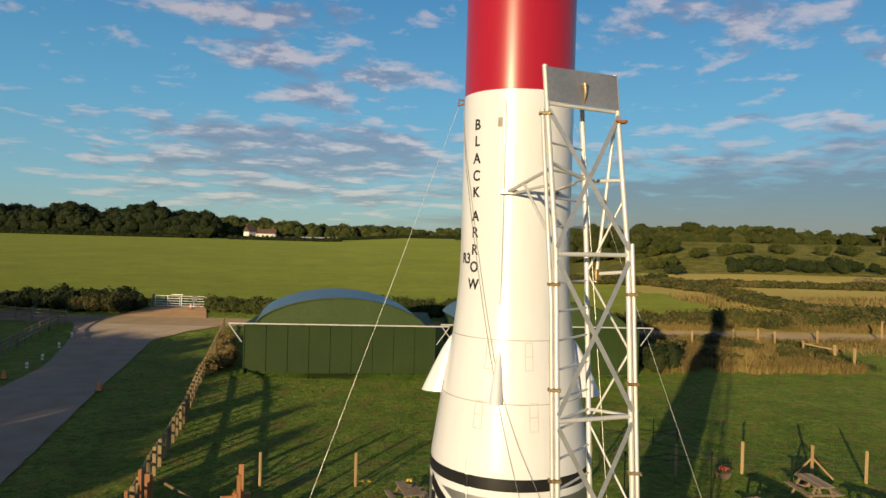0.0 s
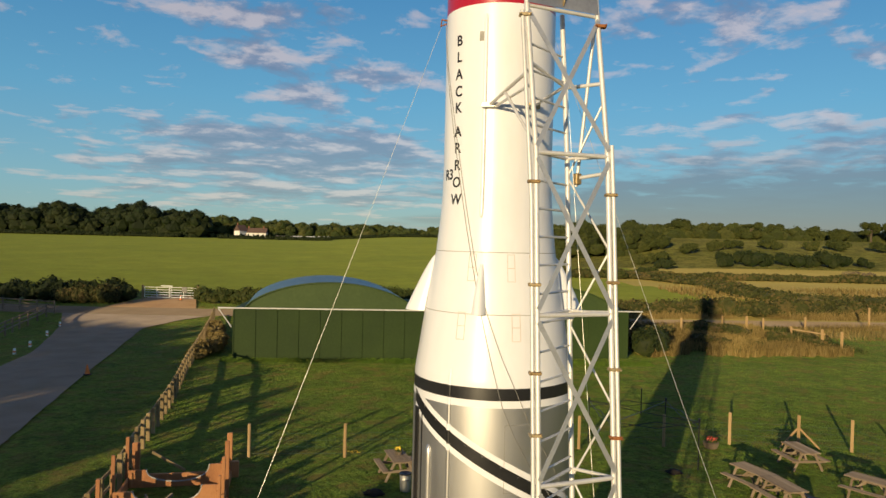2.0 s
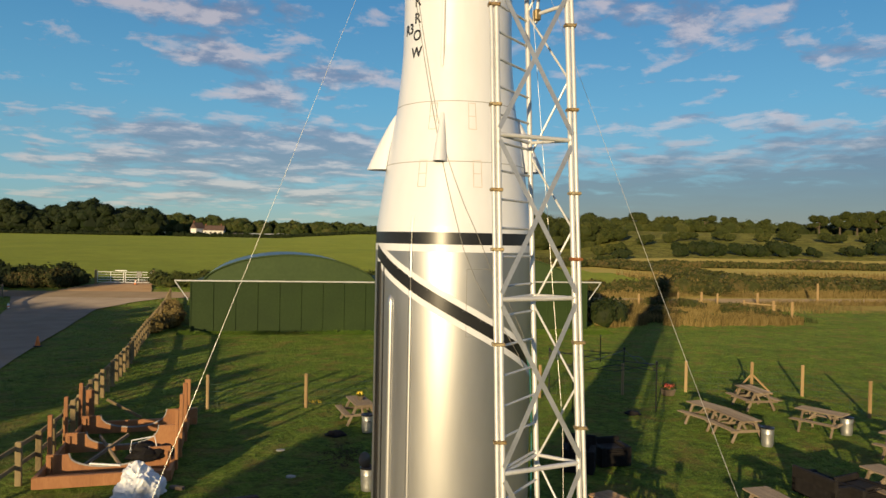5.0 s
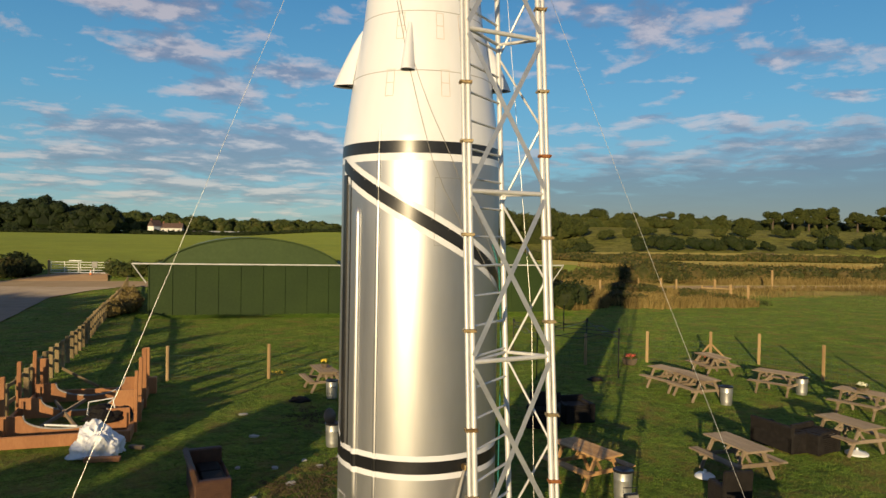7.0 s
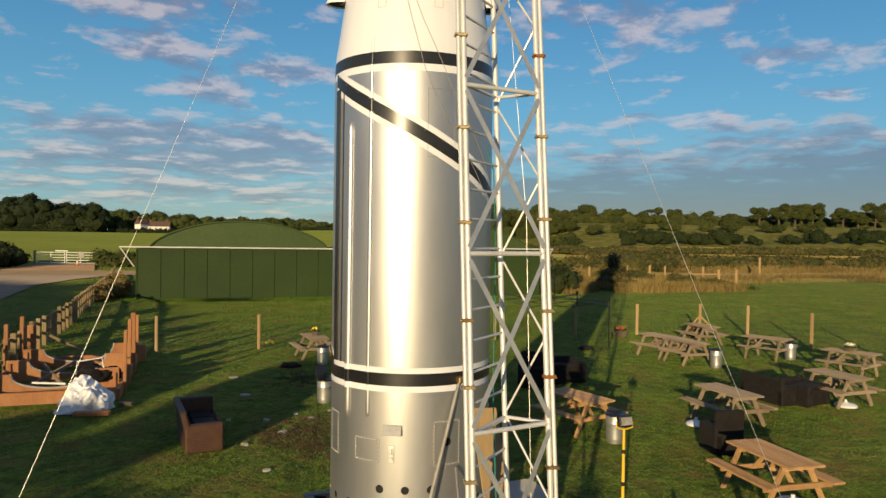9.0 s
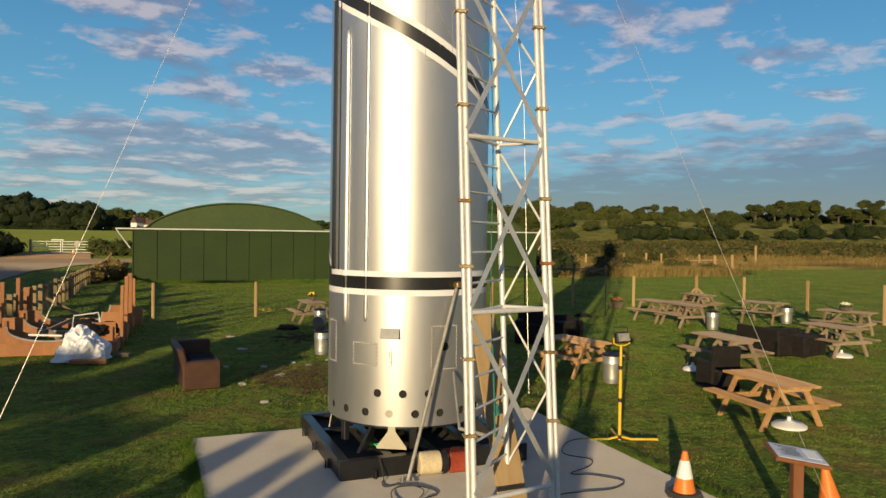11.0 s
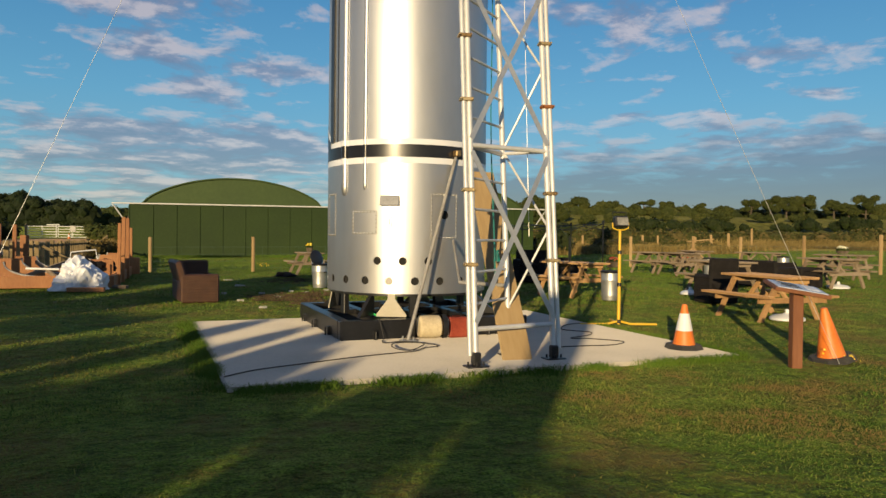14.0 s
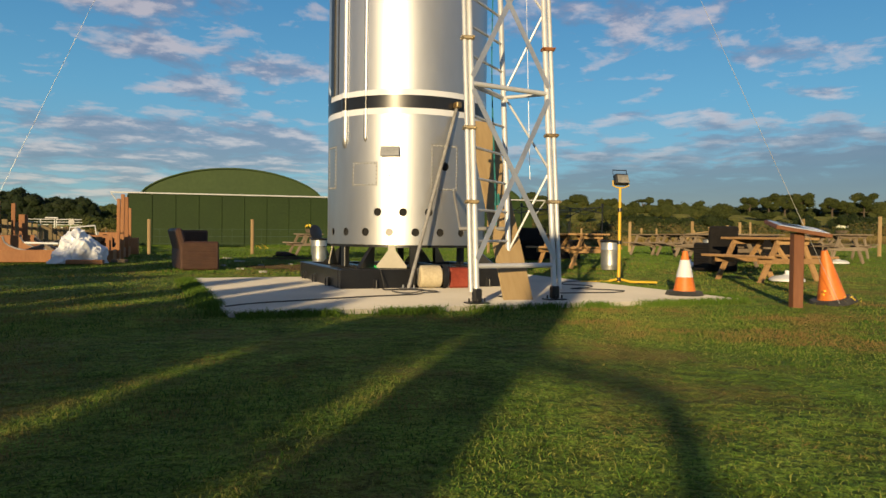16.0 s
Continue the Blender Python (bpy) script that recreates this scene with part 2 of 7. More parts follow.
LANE = mat("pale_tarmac", [(0.1683, 0.1238, 0.0817), (0.2128, 0.1609, 0.1089), (0.2525, 0.198, 0.1386)], 0.5, 0.95, bump=0.6, fine=30, spread=0.5, spec=0.04)
worn_patches(TARMAC, (0.24, 0.19, 0.13), 0.35, 0.52, 0.64, 0.6)
DIRT = mat("dirt_track", [(0.2025, 0.1113, 0.0506), (0.2835, 0.1722, 0.081), (0.3375, 0.2262, 0.1215)], 0.8, 0.95, bump=0.8, fine=14, spread=0.5)
CONCRETE = mat("concrete", [(0.339, 0.3029, 0.2487), (0.452, 0.409, 0.3407), (0.5122, 0.4696, 0.398)], 1.3, 0.8, bump=0.25, fine=40, spread=0.55)
SILVER = mat("silver_paint", [(0.42, 0.415, 0.41), (0.52, 0.515, 0.51), (0.62, 0.615, 0.61)], 1.2, 0.42, metal=0.85, fine=6, spread=0.7, stretch=(1, 1, 0.25))
WHITE = mat("white_paint", [(0.68, 0.685, 0.70), (0.745, 0.75, 0.775), (0.79, 0.795, 0.82)], 1.1, 0.32, fine=9, spread=0.7, stretch=(1, 1, 0.3), coat=0.2)
RED = mat("red_paint", [(0.32, 0.004, 0.012), (0.38, 0.005, 0.016), (0.43, 0.008, 0.021)], 1.1, 0.3, fine=9, spread=0.7, stretch=(1, 1, 0.3), coat=0.2)
BLACK = mat("black_paint", [(0.010, 0.010, 0.011), (0.016, 0.016, 0.017), (0.03, 0.03, 0.03)], 2, 0.32, fine=30, spread=0.6)
# near-black that stands for the shade inside holes and hollows
VOID = mat("inside_shade", [(0.010, 0.010, 0.010), (0.016, 0.015, 0.014), (0.03, 0.028, 0.025)], 3, 0.9, fine=20)
ALU = mat("aluminium_tube", [(0.52, 0.51, 0.49), (0.64, 0.63, 0.61), (0.74, 0.73, 0.71)], 2.5, 0.42, metal=0.25, fine=30, spread=0.5)
FLATBAR = mat("galvanised_bar", [(0.42, 0.42, 0.42), (0.55, 0.55, 0.54), (0.64, 0.64, 0.63)], 4, 0.5, metal=0.7, fine=40, spread=0.5)
SEALANT = mat("pale_sealant", [(0.50, 0.43, 0.38), (0.60, 0.52, 0.47), (0.68, 0.61, 0.56)], 6, 0.6, fine=40)
BRASSY = mat("clamp_metal", [(0.18, 0.10, 0.04), (0.36, 0.26, 0.13), (0.48, 0.40, 0.26)], 18, 0.5, metal=0.8, bump=0.4, fine=90, spread=0.6, per_piece=0.3)
RUST = mat("rusty_metal", [(0.16, 0.05, 0.015), (0.30, 0.11, 0.035), (0.42, 0.19, 0.07)], 20, 0.75, metal=0.3, bump=0.6, fine=80, spread=0.6)
STEEL = mat("galvanised_steel", [(0.40, 0.40, 0.39), (0.56, 0.56, 0.54), (0.70, 0.70, 0.68)], 7, 0.42, metal=0.8, fine=50, spread=0.6)
GREEN_SHEET = mat("green_sheet", [(0.020, 0.040, 0.010), (0.029, 0.054, 0.013), (0.042, 0.070, 0.019)], 0.5, 0.7, bump=0.15, fine=8, spread=0.5, spec=0.2)
GREEN_ROOF = mat("green_canvas", [(0.030, 0.054, 0.014), (0.042, 0.070, 0.019), (0.058, 0.088, 0.028)], 0.4, 0.65, bump=0.2, fine=5, spread=0.5, spec=0.25)
BLUE_ROOF = mat("blue_grey_sheet", [(0.055, 0.105, 0.135), (0.08, 0.145, 0.185), (0.115, 0.19, 0.235)], 0.5, 0.4, fine=6, spread=0.5)
GUTTER = mat("grey_gutter", [(0.425, 0.425, 0.408), (0.527, 0.527, 0.51), (0.595, 0.595, 0.578)], 2, 0.5, fine=20)
ORANGE_WOOD = mat("orange_timber", [(0.264, 0.1045, 0.0374), (0.396, 0.1705, 0.0616), (0.506, 0.2475, 0.099)], 3, 0.7, bump=0.4, fine=26, spread=0.6, stretch=(1, 1, 0.3), per_piece=0.25)
TABLE_WOOD = mat("table_timber", [(0.22, 0.122, 0.05), (0.36, 0.208, 0.088), (0.46, 0.295, 0.135)], 5, 0.7, bump=0.4, fine=40, spread=0.6, stretch=(0.2, 1, 1), per_piece=0.35)
GREY_WOOD = mat("weathered_timber", [(0.13, 0.092, 0.058), (0.20, 0.152, 0.10), (0.28, 0.22, 0.16)], 5, 0.8, bump=0.5, fine=40, spread=0.6, stretch=(0.2, 1, 1), per_piece=0.35)
POST_WOOD = mat("post_timber", [(0.24, 0.15, 0.06), (0.36, 0.24, 0.11), (0.45, 0.32, 0.16)], 4, 0.8, bump=0.4, fine=30, spread=0.6, stretch=(1, 1, 0.2), per_piece=0.3)
FENCE_WOOD = mat("fence_timber", [(0.165, 0.121, 0.055), (0.286, 0.209, 0.099), (0.396, 0.297, 0.154)], 4, 0.85, bump=0.5, fine=30, spread=0.6, stretch=(1, 1, 0.3), per_piece=0.35)
PLANK = mat("scaffold_plank", [(0.22, 0.145, 0.065), (0.32, 0.22, 0.105), (0.40, 0.29, 0.15)], 3, 0.75, bump=0.4, fine=35, spread=0.6, stretch=(1, 1, 0.15))
SIGN_WOOD = mat("sign_timber", [(0.13, 0.045, 0.018), (0.20, 0.075, 0.03), (0.28, 0.115, 0.05)], 4, 0.55, bump=0.3, fine=30, spread=0.6, stretch=(1, 1, 0.2))
BROWN_RATTAN = mat("brown_rattan", [(0.0338, 0.0135, 0.0075), (0.0638, 0.027, 0.0135), (0.0975, 0.045, 0.0225)], 9, 0.6, bump=0.9, fine=90, spread=0.6)
BLACK_RATTAN = mat("black_rattan", [(0.006, 0.005, 0.005), (0.013, 0.011, 0.010), (0.028, 0.024, 0.022)], 9, 0.75, spec=0.2, bump=0.9, fine=90, spread=0.6)
ORANGE_PLASTIC = mat("orange_plastic", [(0.62, 0.14, 0.02), (0.78, 0.20, 0.03), (0.85, 0.27, 0.06)], 5, 0.5, fine=40, spread=0.7)
REFLECTIVE = mat("white_sleeve", [(0.70, 0.69, 0.66), (0.80, 0.79, 0.77), (0.85, 0.84, 0.82)], 6, 0.45, fine=40, spread=0.7)
RUBBER = mat("black_rubber", [(0.020, 0.019, 0.018), (0.035, 0.033, 0.031), (0.06, 0.056, 0.05)], 8, 0.8, bump=0.3, fine=50)
YELLOW = mat("yellow_paint", [(0.62, 0.36, 0.02), (0.76, 0.46, 0.03), (0.84, 0.55, 0.08)], 6, 0.45, fine=40, spread=0.7)
LAMPGLASS = mat("lamp_glass", [(0.16, 0.15, 0.13), (0.26, 0.245, 0.21), (0.36, 0.34, 0.30)], 9, 0.15, fine=40)
PLASTIC_SHEET = mat("white_polythene", [(0.62, 0.62, 0.63), (0.76, 0.76, 0.77), (0.84, 0.84, 0.85)], 3, 0.35, bump=0.5, fine=20, spread=0.6)
PIPE_GREY = mat("grey_pipe", [(0.20, 0.19, 0.17), (0.30, 0.285, 0.26), (0.38, 0.36, 0.33)], 4, 0.5, fine=30)
TEAL = mat("teal_rope", [(0.0042, 0.098, 0.091), (0.0084, 0.161, 0.147), (0.021, 0.224, 0.21)], 20, 0.7, fine=90)
WIRE = mat("steel_wire", [(0.50, 0.48, 0.43), (0.62, 0.60, 0.54), (0.72, 0.70, 0.64)], 9, 0.45, metal=0.6, fine=40)
WHITE_PAINT = mat("white_gate_paint", [(0.62, 0.61, 0.58), (0.74, 0.73, 0.70), (0.80, 0.79, 0.77)], 3, 0.6, fine=20)
PANEL_FACE = mat("panel_print", [(0.40, 0.45, 0.55), (0.55, 0.58, 0.64), (0.68, 0.69, 0.72)], 9, 0.25, fine=70, spread=0.5)
CREAM = mat("cream_plastic", [(0.52, 0.42, 0.26), (0.64, 0.53, 0.34), (0.72, 0.62, 0.42)], 6, 0.5, fine=40)
REDBOX = mat("red_box", [(0.20, 0.03, 0.015), (0.30, 0.05, 0.025), (0.38, 0.08, 0.04)], 6, 0.5, fine=40)
BRICKRED = mat("brick_wall", [(0.16, 0.06, 0.035), (0.26, 0.105, 0.06), (0.34, 0.16, 0.10)], 1.0, 0.9, fine=9)
RENDERED = mat("white_render", [(0.66, 0.64, 0.58), (0.76, 0.74, 0.68), (0.82, 0.80, 0.75)], 0.6, 0.85, fine=6)
OLD_TILE = mat("old_tile_roof", [(0.075, 0.045, 0.034), (0.11, 0.066, 0.05), (0.15, 0.095, 0.07)], 0.8, 0.8, fine=9)
SLATE = mat("slate_roof", [(0.06, 0.055, 0.055), (0.095, 0.085, 0.08), (0.14, 0.125, 0.115)], 0.8, 0.7, fine=9)
GLASS_DARK = mat("window_glass", [(0.02, 0.023, 0.026), (0.03, 0.034, 0.038), (0.05, 0.055, 0.06)], 2, 0.08, fine=9)
STONE = mat("paving_stone", [(0.26, 0.24, 0.21), (0.36, 0.34, 0.30), (0.44, 0.42, 0.38)], 3, 0.85, bump=0.4, fine=30, per_piece=0.3)
SOIL = mat("bare_soil", [(0.045, 0.03, 0.014), (0.085, 0.055, 0.027), (0.13, 0.09, 0.045)], 2, 0.95, bump=1.0, fine=14)
FLOWER = mat("flower", [(0.70, 0.42, 0.02), (0.80, 0.56, 0.04), (0.84, 0.70, 0.10)], 9, 0.7, fine=40, island=True, per_piece=0.5)
PINK = mat("red_flower", [(0.42, 0.03, 0.03), (0.58, 0.09, 0.06), (0.70, 0.22, 0.14)], 9, 0.7, fine=40, island=True, per_piece=0.5)

# ---- building helpers ----


def link(name, bm, material, parent=None, label="", smooth=False):
    me = bpy.data.meshes.new(name)
    bm.normal_update()
    bm.to_mesh(me)
    bm.free()
    me.materials.append(material)
    if smooth:
        me.polygons.foreach_set("use_smooth", [True] * len(me.polygons))
        me.set_sharp_from_angle(angle=radians(38))
    ob = new(name, me)
    if parent is not None:
        ob.parent = parent
    if label:
        ob["label"] = label
    return ob


def part(name, bm, material, parent, label="", smooth=False):
    return link(name, bm, material, parent, label, smooth)


def thing(name, label, category, at=(0, 0, 0), turn=0.0, group="", kind=""):
    ob = new(name)
    ob.empty_display_size = 0.2
    ob.matrix_world = pose(*at, 0, 0, turn)
    return tagged(ob, label, category, group, kind)


def sheet(name, verts, faces, material, parent=None, smooth=False):
    me = bpy.data.meshes.new(name)
    me.from_pydata(verts, [], faces)
    me.materials.append(material)
    if smooth:
        me.polygons.foreach_set("use_smooth", [True] * len(me.polygons))
    ob = new(name, me)
    if parent is not None:
        ob.parent = parent
    return ob


def B():
    return bmesh.new()


def box(bm, c, s, rot=None, bevel=0.0):
    m = Matrix.Translation(c) @ (rot.to_4x4() if rot is not None else Matrix.Identity(4)) @ Matrix.Diagonal((*s, 1))
    r = bmesh.ops.create_cube(bm, size=1.0, matrix=m)
    if bevel:
        es = {e for v in r["verts"] for e in v.link_edges}
        bmesh.ops.bevel(bm, geom=list(es), offset=bevel, segments=1, affect="EDGES")
    return bm


def rotz(a):
    return Matrix.Rotation(radians(a), 3, "Z")


def roty(a):
    return Matrix.Rotation(radians(a), 3, "Y")


def rotx(a):
    return Matrix.Rotation(radians(a), 3, "X")


def beam(bm, a, b, w, h, side=(0, 0, 1), bevel=0.0):
    """A squared bar from a to b; h is measured along side."""
    a, b = Vector(a), Vector(b)
    d = b - a
    x = d.normalized()
    s = Vector(side)
    y = s.cross(x)
    if y.length < 1e-4:
        y = Vector((1, 0, 0)).cross(x)
    y.normalize()
    z = x.cross(y)
    rot = Matrix((x, y, z)).transposed()
    return box(bm, (a + b) / 2, (d.length, w, h), rot, bevel)


def tube(bm, pts, r, n=8, cap=True):
    """A round bar through the points; r is one radius or one for each point."""
    pts = [Vector(p) for p in pts]
    rs = [r] * len(pts) if isinstance(r, (int, float)) else r
    rings = []
    ref = Vector((0.31, 0.52, 0.79))
    for i, p in enumerate(pts):
        d = (pts[min(i + 1, len(pts) - 1)] - pts[max(i - 1, 0)]).normalized()
        u = ref.cross(d).normalized()
        v = d.cross(u)
        rings.append([bm.verts.new(p + rs[i] * (u * math.cos(2 * math.pi * k / n) + v * math.sin(2 * math.pi * k / n))) for k in range(n)])
    for a, b in zip(rings, rings[1:]):
        for k in range(n):
            bm.faces.new((a[k], a[(k + 1) % n], b[(k + 1) % n], b[k]))
    if cap:
        bm.faces.new(rings[0][::-1])
        bm.faces.new(rings[-1])
    return bm


def lathe(bm, prof, n=48, a0=0.0, a1=360.0, cx=0.0, cy=0.0):
    """Turns (radius, height) pairs about the upright through cx, cy; angles run from -y towards +x."""
    full = abs(a1 - a0) >= 359.9
    cols = n if full else n + 1
    rings = []
    for r, z in prof:
        ring = []
        for k in range(cols):
            a = radians(a0 + (a1 - a0) * k / n)
            ring.append(bm.verts.new((cx + r * math.sin(a), cy - r * math.cos(a), z)))
        rings.append(ring)
    for p, q in zip(rings, rings[1:]):
        for k in range(n):
            j = (k + 1) % cols
            bm.faces.new((p[k], p[j], q[j], q[k]))
    return bm


def ground_z(x, y):
    """The lie of the land: nearly level round the rocket, rising beyond the lane."""
    z = 0.0105 * max(-45.0, min(60.0, x)) - 0.15 * max(0.0, min(1.0, (y - 20) / 25.0))
    d = math.hypot(x - 1.0, y - 7.9)
    if d < 7.0:
        t = min(1.0, (7.0 - d) / 3.0)
        z = z * (1 - t) + 0.034 * t
    if y > 58:
        z += min(1.0, (y - 58) / 15.0) * (0.9 if x < 10 else 0.3)
    if y > 80:
        left = min(1.0, max(0.0, (30 - x - (y - 80) * 0.12) / 60.0))
        z += left * 3.3 * math.sin(min(1.0, (y - 80) / 340.0) * math.pi / 2)
        z += (1 - left) * 5.0 * (min(1.0, (y - 80) / 260.0)) ** 1.4
        rise = max(0.0, min(1.0, (y - 148) / 95.0))
        side = max(0.0, min(1.0, (x - 35) / 50.0))
        z += side * side * (3 - 2 * side) * 6.0 * rise * rise * (3 - 2 * rise)
    if y > 420:
        z += (1 - left) * (y - 420) * 0.012
    return z


def drop(x, y, up=0.0):
    return (x, y, ground_z(x, y) + up)


def ball():
    """The corners and faces of a small faceted ball."""
    bm = bmesh.new()
    bmesh.ops.create_icosphere(bm, subdivisions=1, radius=1.06)
    bm.verts.ensure_lookup_table()
    out = np.array([v.co[:] for v in bm.verts]), np.array([[v.index for v in f.verts] for f in bm.faces])
    bm.free()
    return out


BALL_V, BALL_F = ball()


def leaves(name, centres, radii, count, size, material, seed, parent=None, flat=0.75, kind="", core=0.0):
    """Leaf clumps scattered over the skins of many lobes, as one mesh; core fills the lobes' insides."""
    rng = np.random.default_rng(seed)
    centres, radii = np.asarray(centres, float), np.asarray(radii, float)
    k = rng.integers(0, len(centres), count) if np.isscalar(count) else np.repeat(np.arange(len(centres)), count)
    m = len(k)
    d = rng.normal(size=(m, 3))
    d /= np.linalg.norm(d, axis=1)[:, None]
    d[:, 2] = np.where(d[:, 2] < -0.35, -d[:, 2], d[:, 2])
    rr = rng.uniform(0.8 if core else 0.5, 1.08, m)[:, None]
    p = centres[k] + d * radii[k] * rr
    nrm = d + rng.normal(scale=0.38, size=(m, 3))
    nrm /= np.linalg.norm(nrm, axis=1)[:, None]
    u = np.cross(nrm, rng.normal(size=(m, 3)))
    u /= np.linalg.norm(u, axis=1)[:, None]
    v = np.cross(nrm, u)
    s = (size * rng.uniform(0.5, 1.4, m))[:, None]
    quad = np.stack([p + u * s, p + v * s * flat, p - u * s * 0.9, p - v * s * flat * 0.9], axis=1).reshape(-1, 3)
    faces = np.arange(4 * m).reshape(-1, 4).tolist()
    if core:
        n = len(centres)
        wob = rng.uniform(0.8, 1.12, (n, len(BALL_V), 1)) * core
        inner = (centres[:, None, :] + BALL_V[None] * radii[:, None, :] * wob).reshape(-1, 3)
        faces += (BALL_F[None] + 4 * m + (np.arange(n) * len(BALL_V))[:, None, None]).reshape(-1, 3).tolist()
        quad = np.concatenate([quad, inner])
    ob = sheet(name, quad.tolist(), faces, material, parent)
    if kind:
        tagged(ob, kind=kind)
    return ob


def blades(name, xs, ys, zs, height, width, material, seed, lean=0.5):
    """Upright grass blades, three sides each way, as one mesh."""
    rng = np.random.default_rng(seed)
    m = len(xs)
    a = rng.uniform(0, 2 * np.pi, m)
    h = height * rng.uniform(0.45, 1.25, m)
    w = width * rng.uniform(0.6, 1.3, m)
    dx, dy = np.cos(a), np.sin(a)
    la, ll = rng.uniform(0, 2 * np.pi, m), lean * h * rng.uniform(0.2, 1.0, m)
    base = np.stack([xs, ys, zs - 0.01], 1)
    side = np.stack([dx * w, dy * w, np.zeros(m)], 1)
    mid = base + np.stack([np.cos(la) * ll * 0.35, np.sin(la) * ll * 0.35, h * 0.6], 1)
    tip = base + np.stack([np.cos(la) * ll, np.sin(la) * ll, h], 1)
    v = np.stack([base - side, base + side, mid + side * 0.7, mid - side * 0.7, tip], 1).reshape(-1, 3)
    i = np.arange(m)[:, None] * 5
    quads, tris = (i + np.array([0, 1, 2, 3])).tolist(), (i + np.array([3, 2, 4])).tolist()
    return sheet(name, v.tolist(), quads + tris, material)

# ---- ground, lane, slab ----


def graded(lo, hi, near, far, growth):
    """Grid lines that lie close near 0 and spread outwards."""
    out, p, s = [0.0], 0.0, near
    while p < hi:
        p += s
        out.append(p)
        s = min(far, s * growth)
    p, s = 0.0, near
    while p > lo:
        p -= s
        out.insert(0, p)
        s = min(far, s * growth)
    return out


def ground_kind(x, y):
    if y < 47 or (y < 58 and x < 50):
        return 0
    if y < 76:
        return 0 if x < 12 else 2
    right = x > 10 + (y - 80) * 0.10
    if not right:
        return 1
    if y < 150:
        return 1 if x < 25 + (150 - y) * 0.25 else 2
    if y < 162:
        return 2 if 44 < x < 120 else 1
    return 3


def make_ground():
    gx, gy = graded(-900, 900, 0.6, 40, 1.07), graded(-400, 1900, 0.6, 45, 1.06)
    verts = []
    for y in gy:
        for x in gx:
            wob = 0.02 * noise.noise((x * 0.35, y * 0.35, 0)) if abs(x) < 40 and abs(y) < 60 else 0.0
            verts.append((x, y, ground_z(x, y) + wob - 0.02))
    w = len(gx)
    faces, kinds = [], []
    for j in range(len(gy) - 1):
        for i in range(w - 1):
            faces.append((j * w + i, j * w + i + 1, (j + 1) * w + i + 1, (j + 1) * w + i))
            kinds.append(ground_kind((gx[i] + gx[i + 1]) / 2, (gy[j] + gy[j + 1]) / 2))
    ob = sheet("ground", verts, faces, GRASS, smooth=True)
    ob.data.materials.append(FIELD)
    ob.data.materials.append(STUBBLE)
    ob.data.materials.append(ROUGH)
    ob.data.polygons.foreach_set("material_index", kinds)
    tagged(ob, "mown grass and open farmland running to the horizon", "ground", kind="structure")


make_ground()


def strip(name, left, right, up, material, label, category, step=2.0):
    """A surface between two edge lines, following the land."""
    def spread(line, n):
        seg = [Vector(p) for p in line]
        lens = [0.0]
        for a, b in zip(seg, seg[1:]):
            lens.append(lens[-1] + (b - a).length)
        out = []
        for k in range(n + 1):
            d = lens[-1] * k / n
            i = max(j for j in range(len(seg) - 1) if lens[j] <= d + 1e-6)
            out.append(seg[i].lerp(seg[i + 1], (d - lens[i]) / (lens[i + 1] - lens[i])))
        return out, lens[-1]
    _, ln = spread(left, 2)
    n = max(4, int(ln / step))
    a, _ = spread(left, n)
    b, _ = spread(right, n)
    m = 10
    verts = []
    for k, (p, q) in enumerate(zip(a, b)):
        for j in range(m + 1):
            t = j / m
            if j in (0, m):
                t += 0.012 * noise.noise((k * 0.7 * step / 2.0, j, 3.1)) + 0.012 * noise.noise((k * 0.9, j, 9.1))
            r = p.lerp(q, t)
            verts.append((r.x, r.y, ground_z(r.x, r.y) + up))
    faces = [(k * (m + 1) + j, k * (m + 1) + j + 1, (k + 1) * (m + 1) + j + 1, (k + 1) * (m + 1) + j) for k in range(n) for j in range(m)]
    ob = sheet(name, verts, faces, material, smooth=True)
    return tagged(ob, label, category, kind="structure")


strip("road", [(-400, 78), (-45, 71.0), (-35.4, 69.2), (-21.2, 68.6), (0, 68.2), (21, 67.8), (42, 67.6), (420, 60)], [(-400, 72), (-45, 66.2), (-33.7, 65.3), (-20.0, 64.7), (0, 64.5), (20, 64.2), (40, 63.6), (420, 55)], 0.03, LANE, "pale grey tarmac country lane between verges", "road")
strip("driveway", [(-27.6, 2), (-24.9, 20), (-24.2, 39), (-25.6, 46), (-28.6, 54), (-31.3, 60.7), (-33.6, 65.2)], [(-7.6, 2), (-11.6, 17), (-14.8, 24.1), (-18.9, 39.5), (-23.5, 58.2), (-22.0, 62.0), (-20.1, 64.5)], 0.045, TARMAC, "worn grey tarmac driveway leading to the lane", "driveway", 0.7)
strip("track", [(-31.6, 69.0), (-30.4, 75.2), (-31, 80)], [(-22.6, 68.6), (-24.8, 75.2), (-24, 80)], 0.036, DIRT, "bare earth gateway track off the lane", "track")


def make_slab():
    corners = [(-0.76, 5.32), (4.02, 6.45), (2.98, 10.75), (-1.84, 9.48)]
    bm = B()
    top = [bm.verts.new((x, y, SZ)) for x, y in corners]
    low = [bm.verts.new((x, y, -0.15)) for x, y in corners]
    bm.faces.new(top)
    for i in range(4):
        bm.faces.new((top[i], low[i], low[(i + 1) % 4], top[(i + 1) % 4]))
    bmesh.ops.bevel(bm, geom=[e for e in bm.edges if e.verts[0].co.z + e.verts[1].co.z > 0.05], offset=0.012, segments=2, affect="EDGES")
    return tagged(link("concrete_slab", bm, CONCRETE), "pale square concrete slab set in the lawn", "concrete slab", kind="structure")


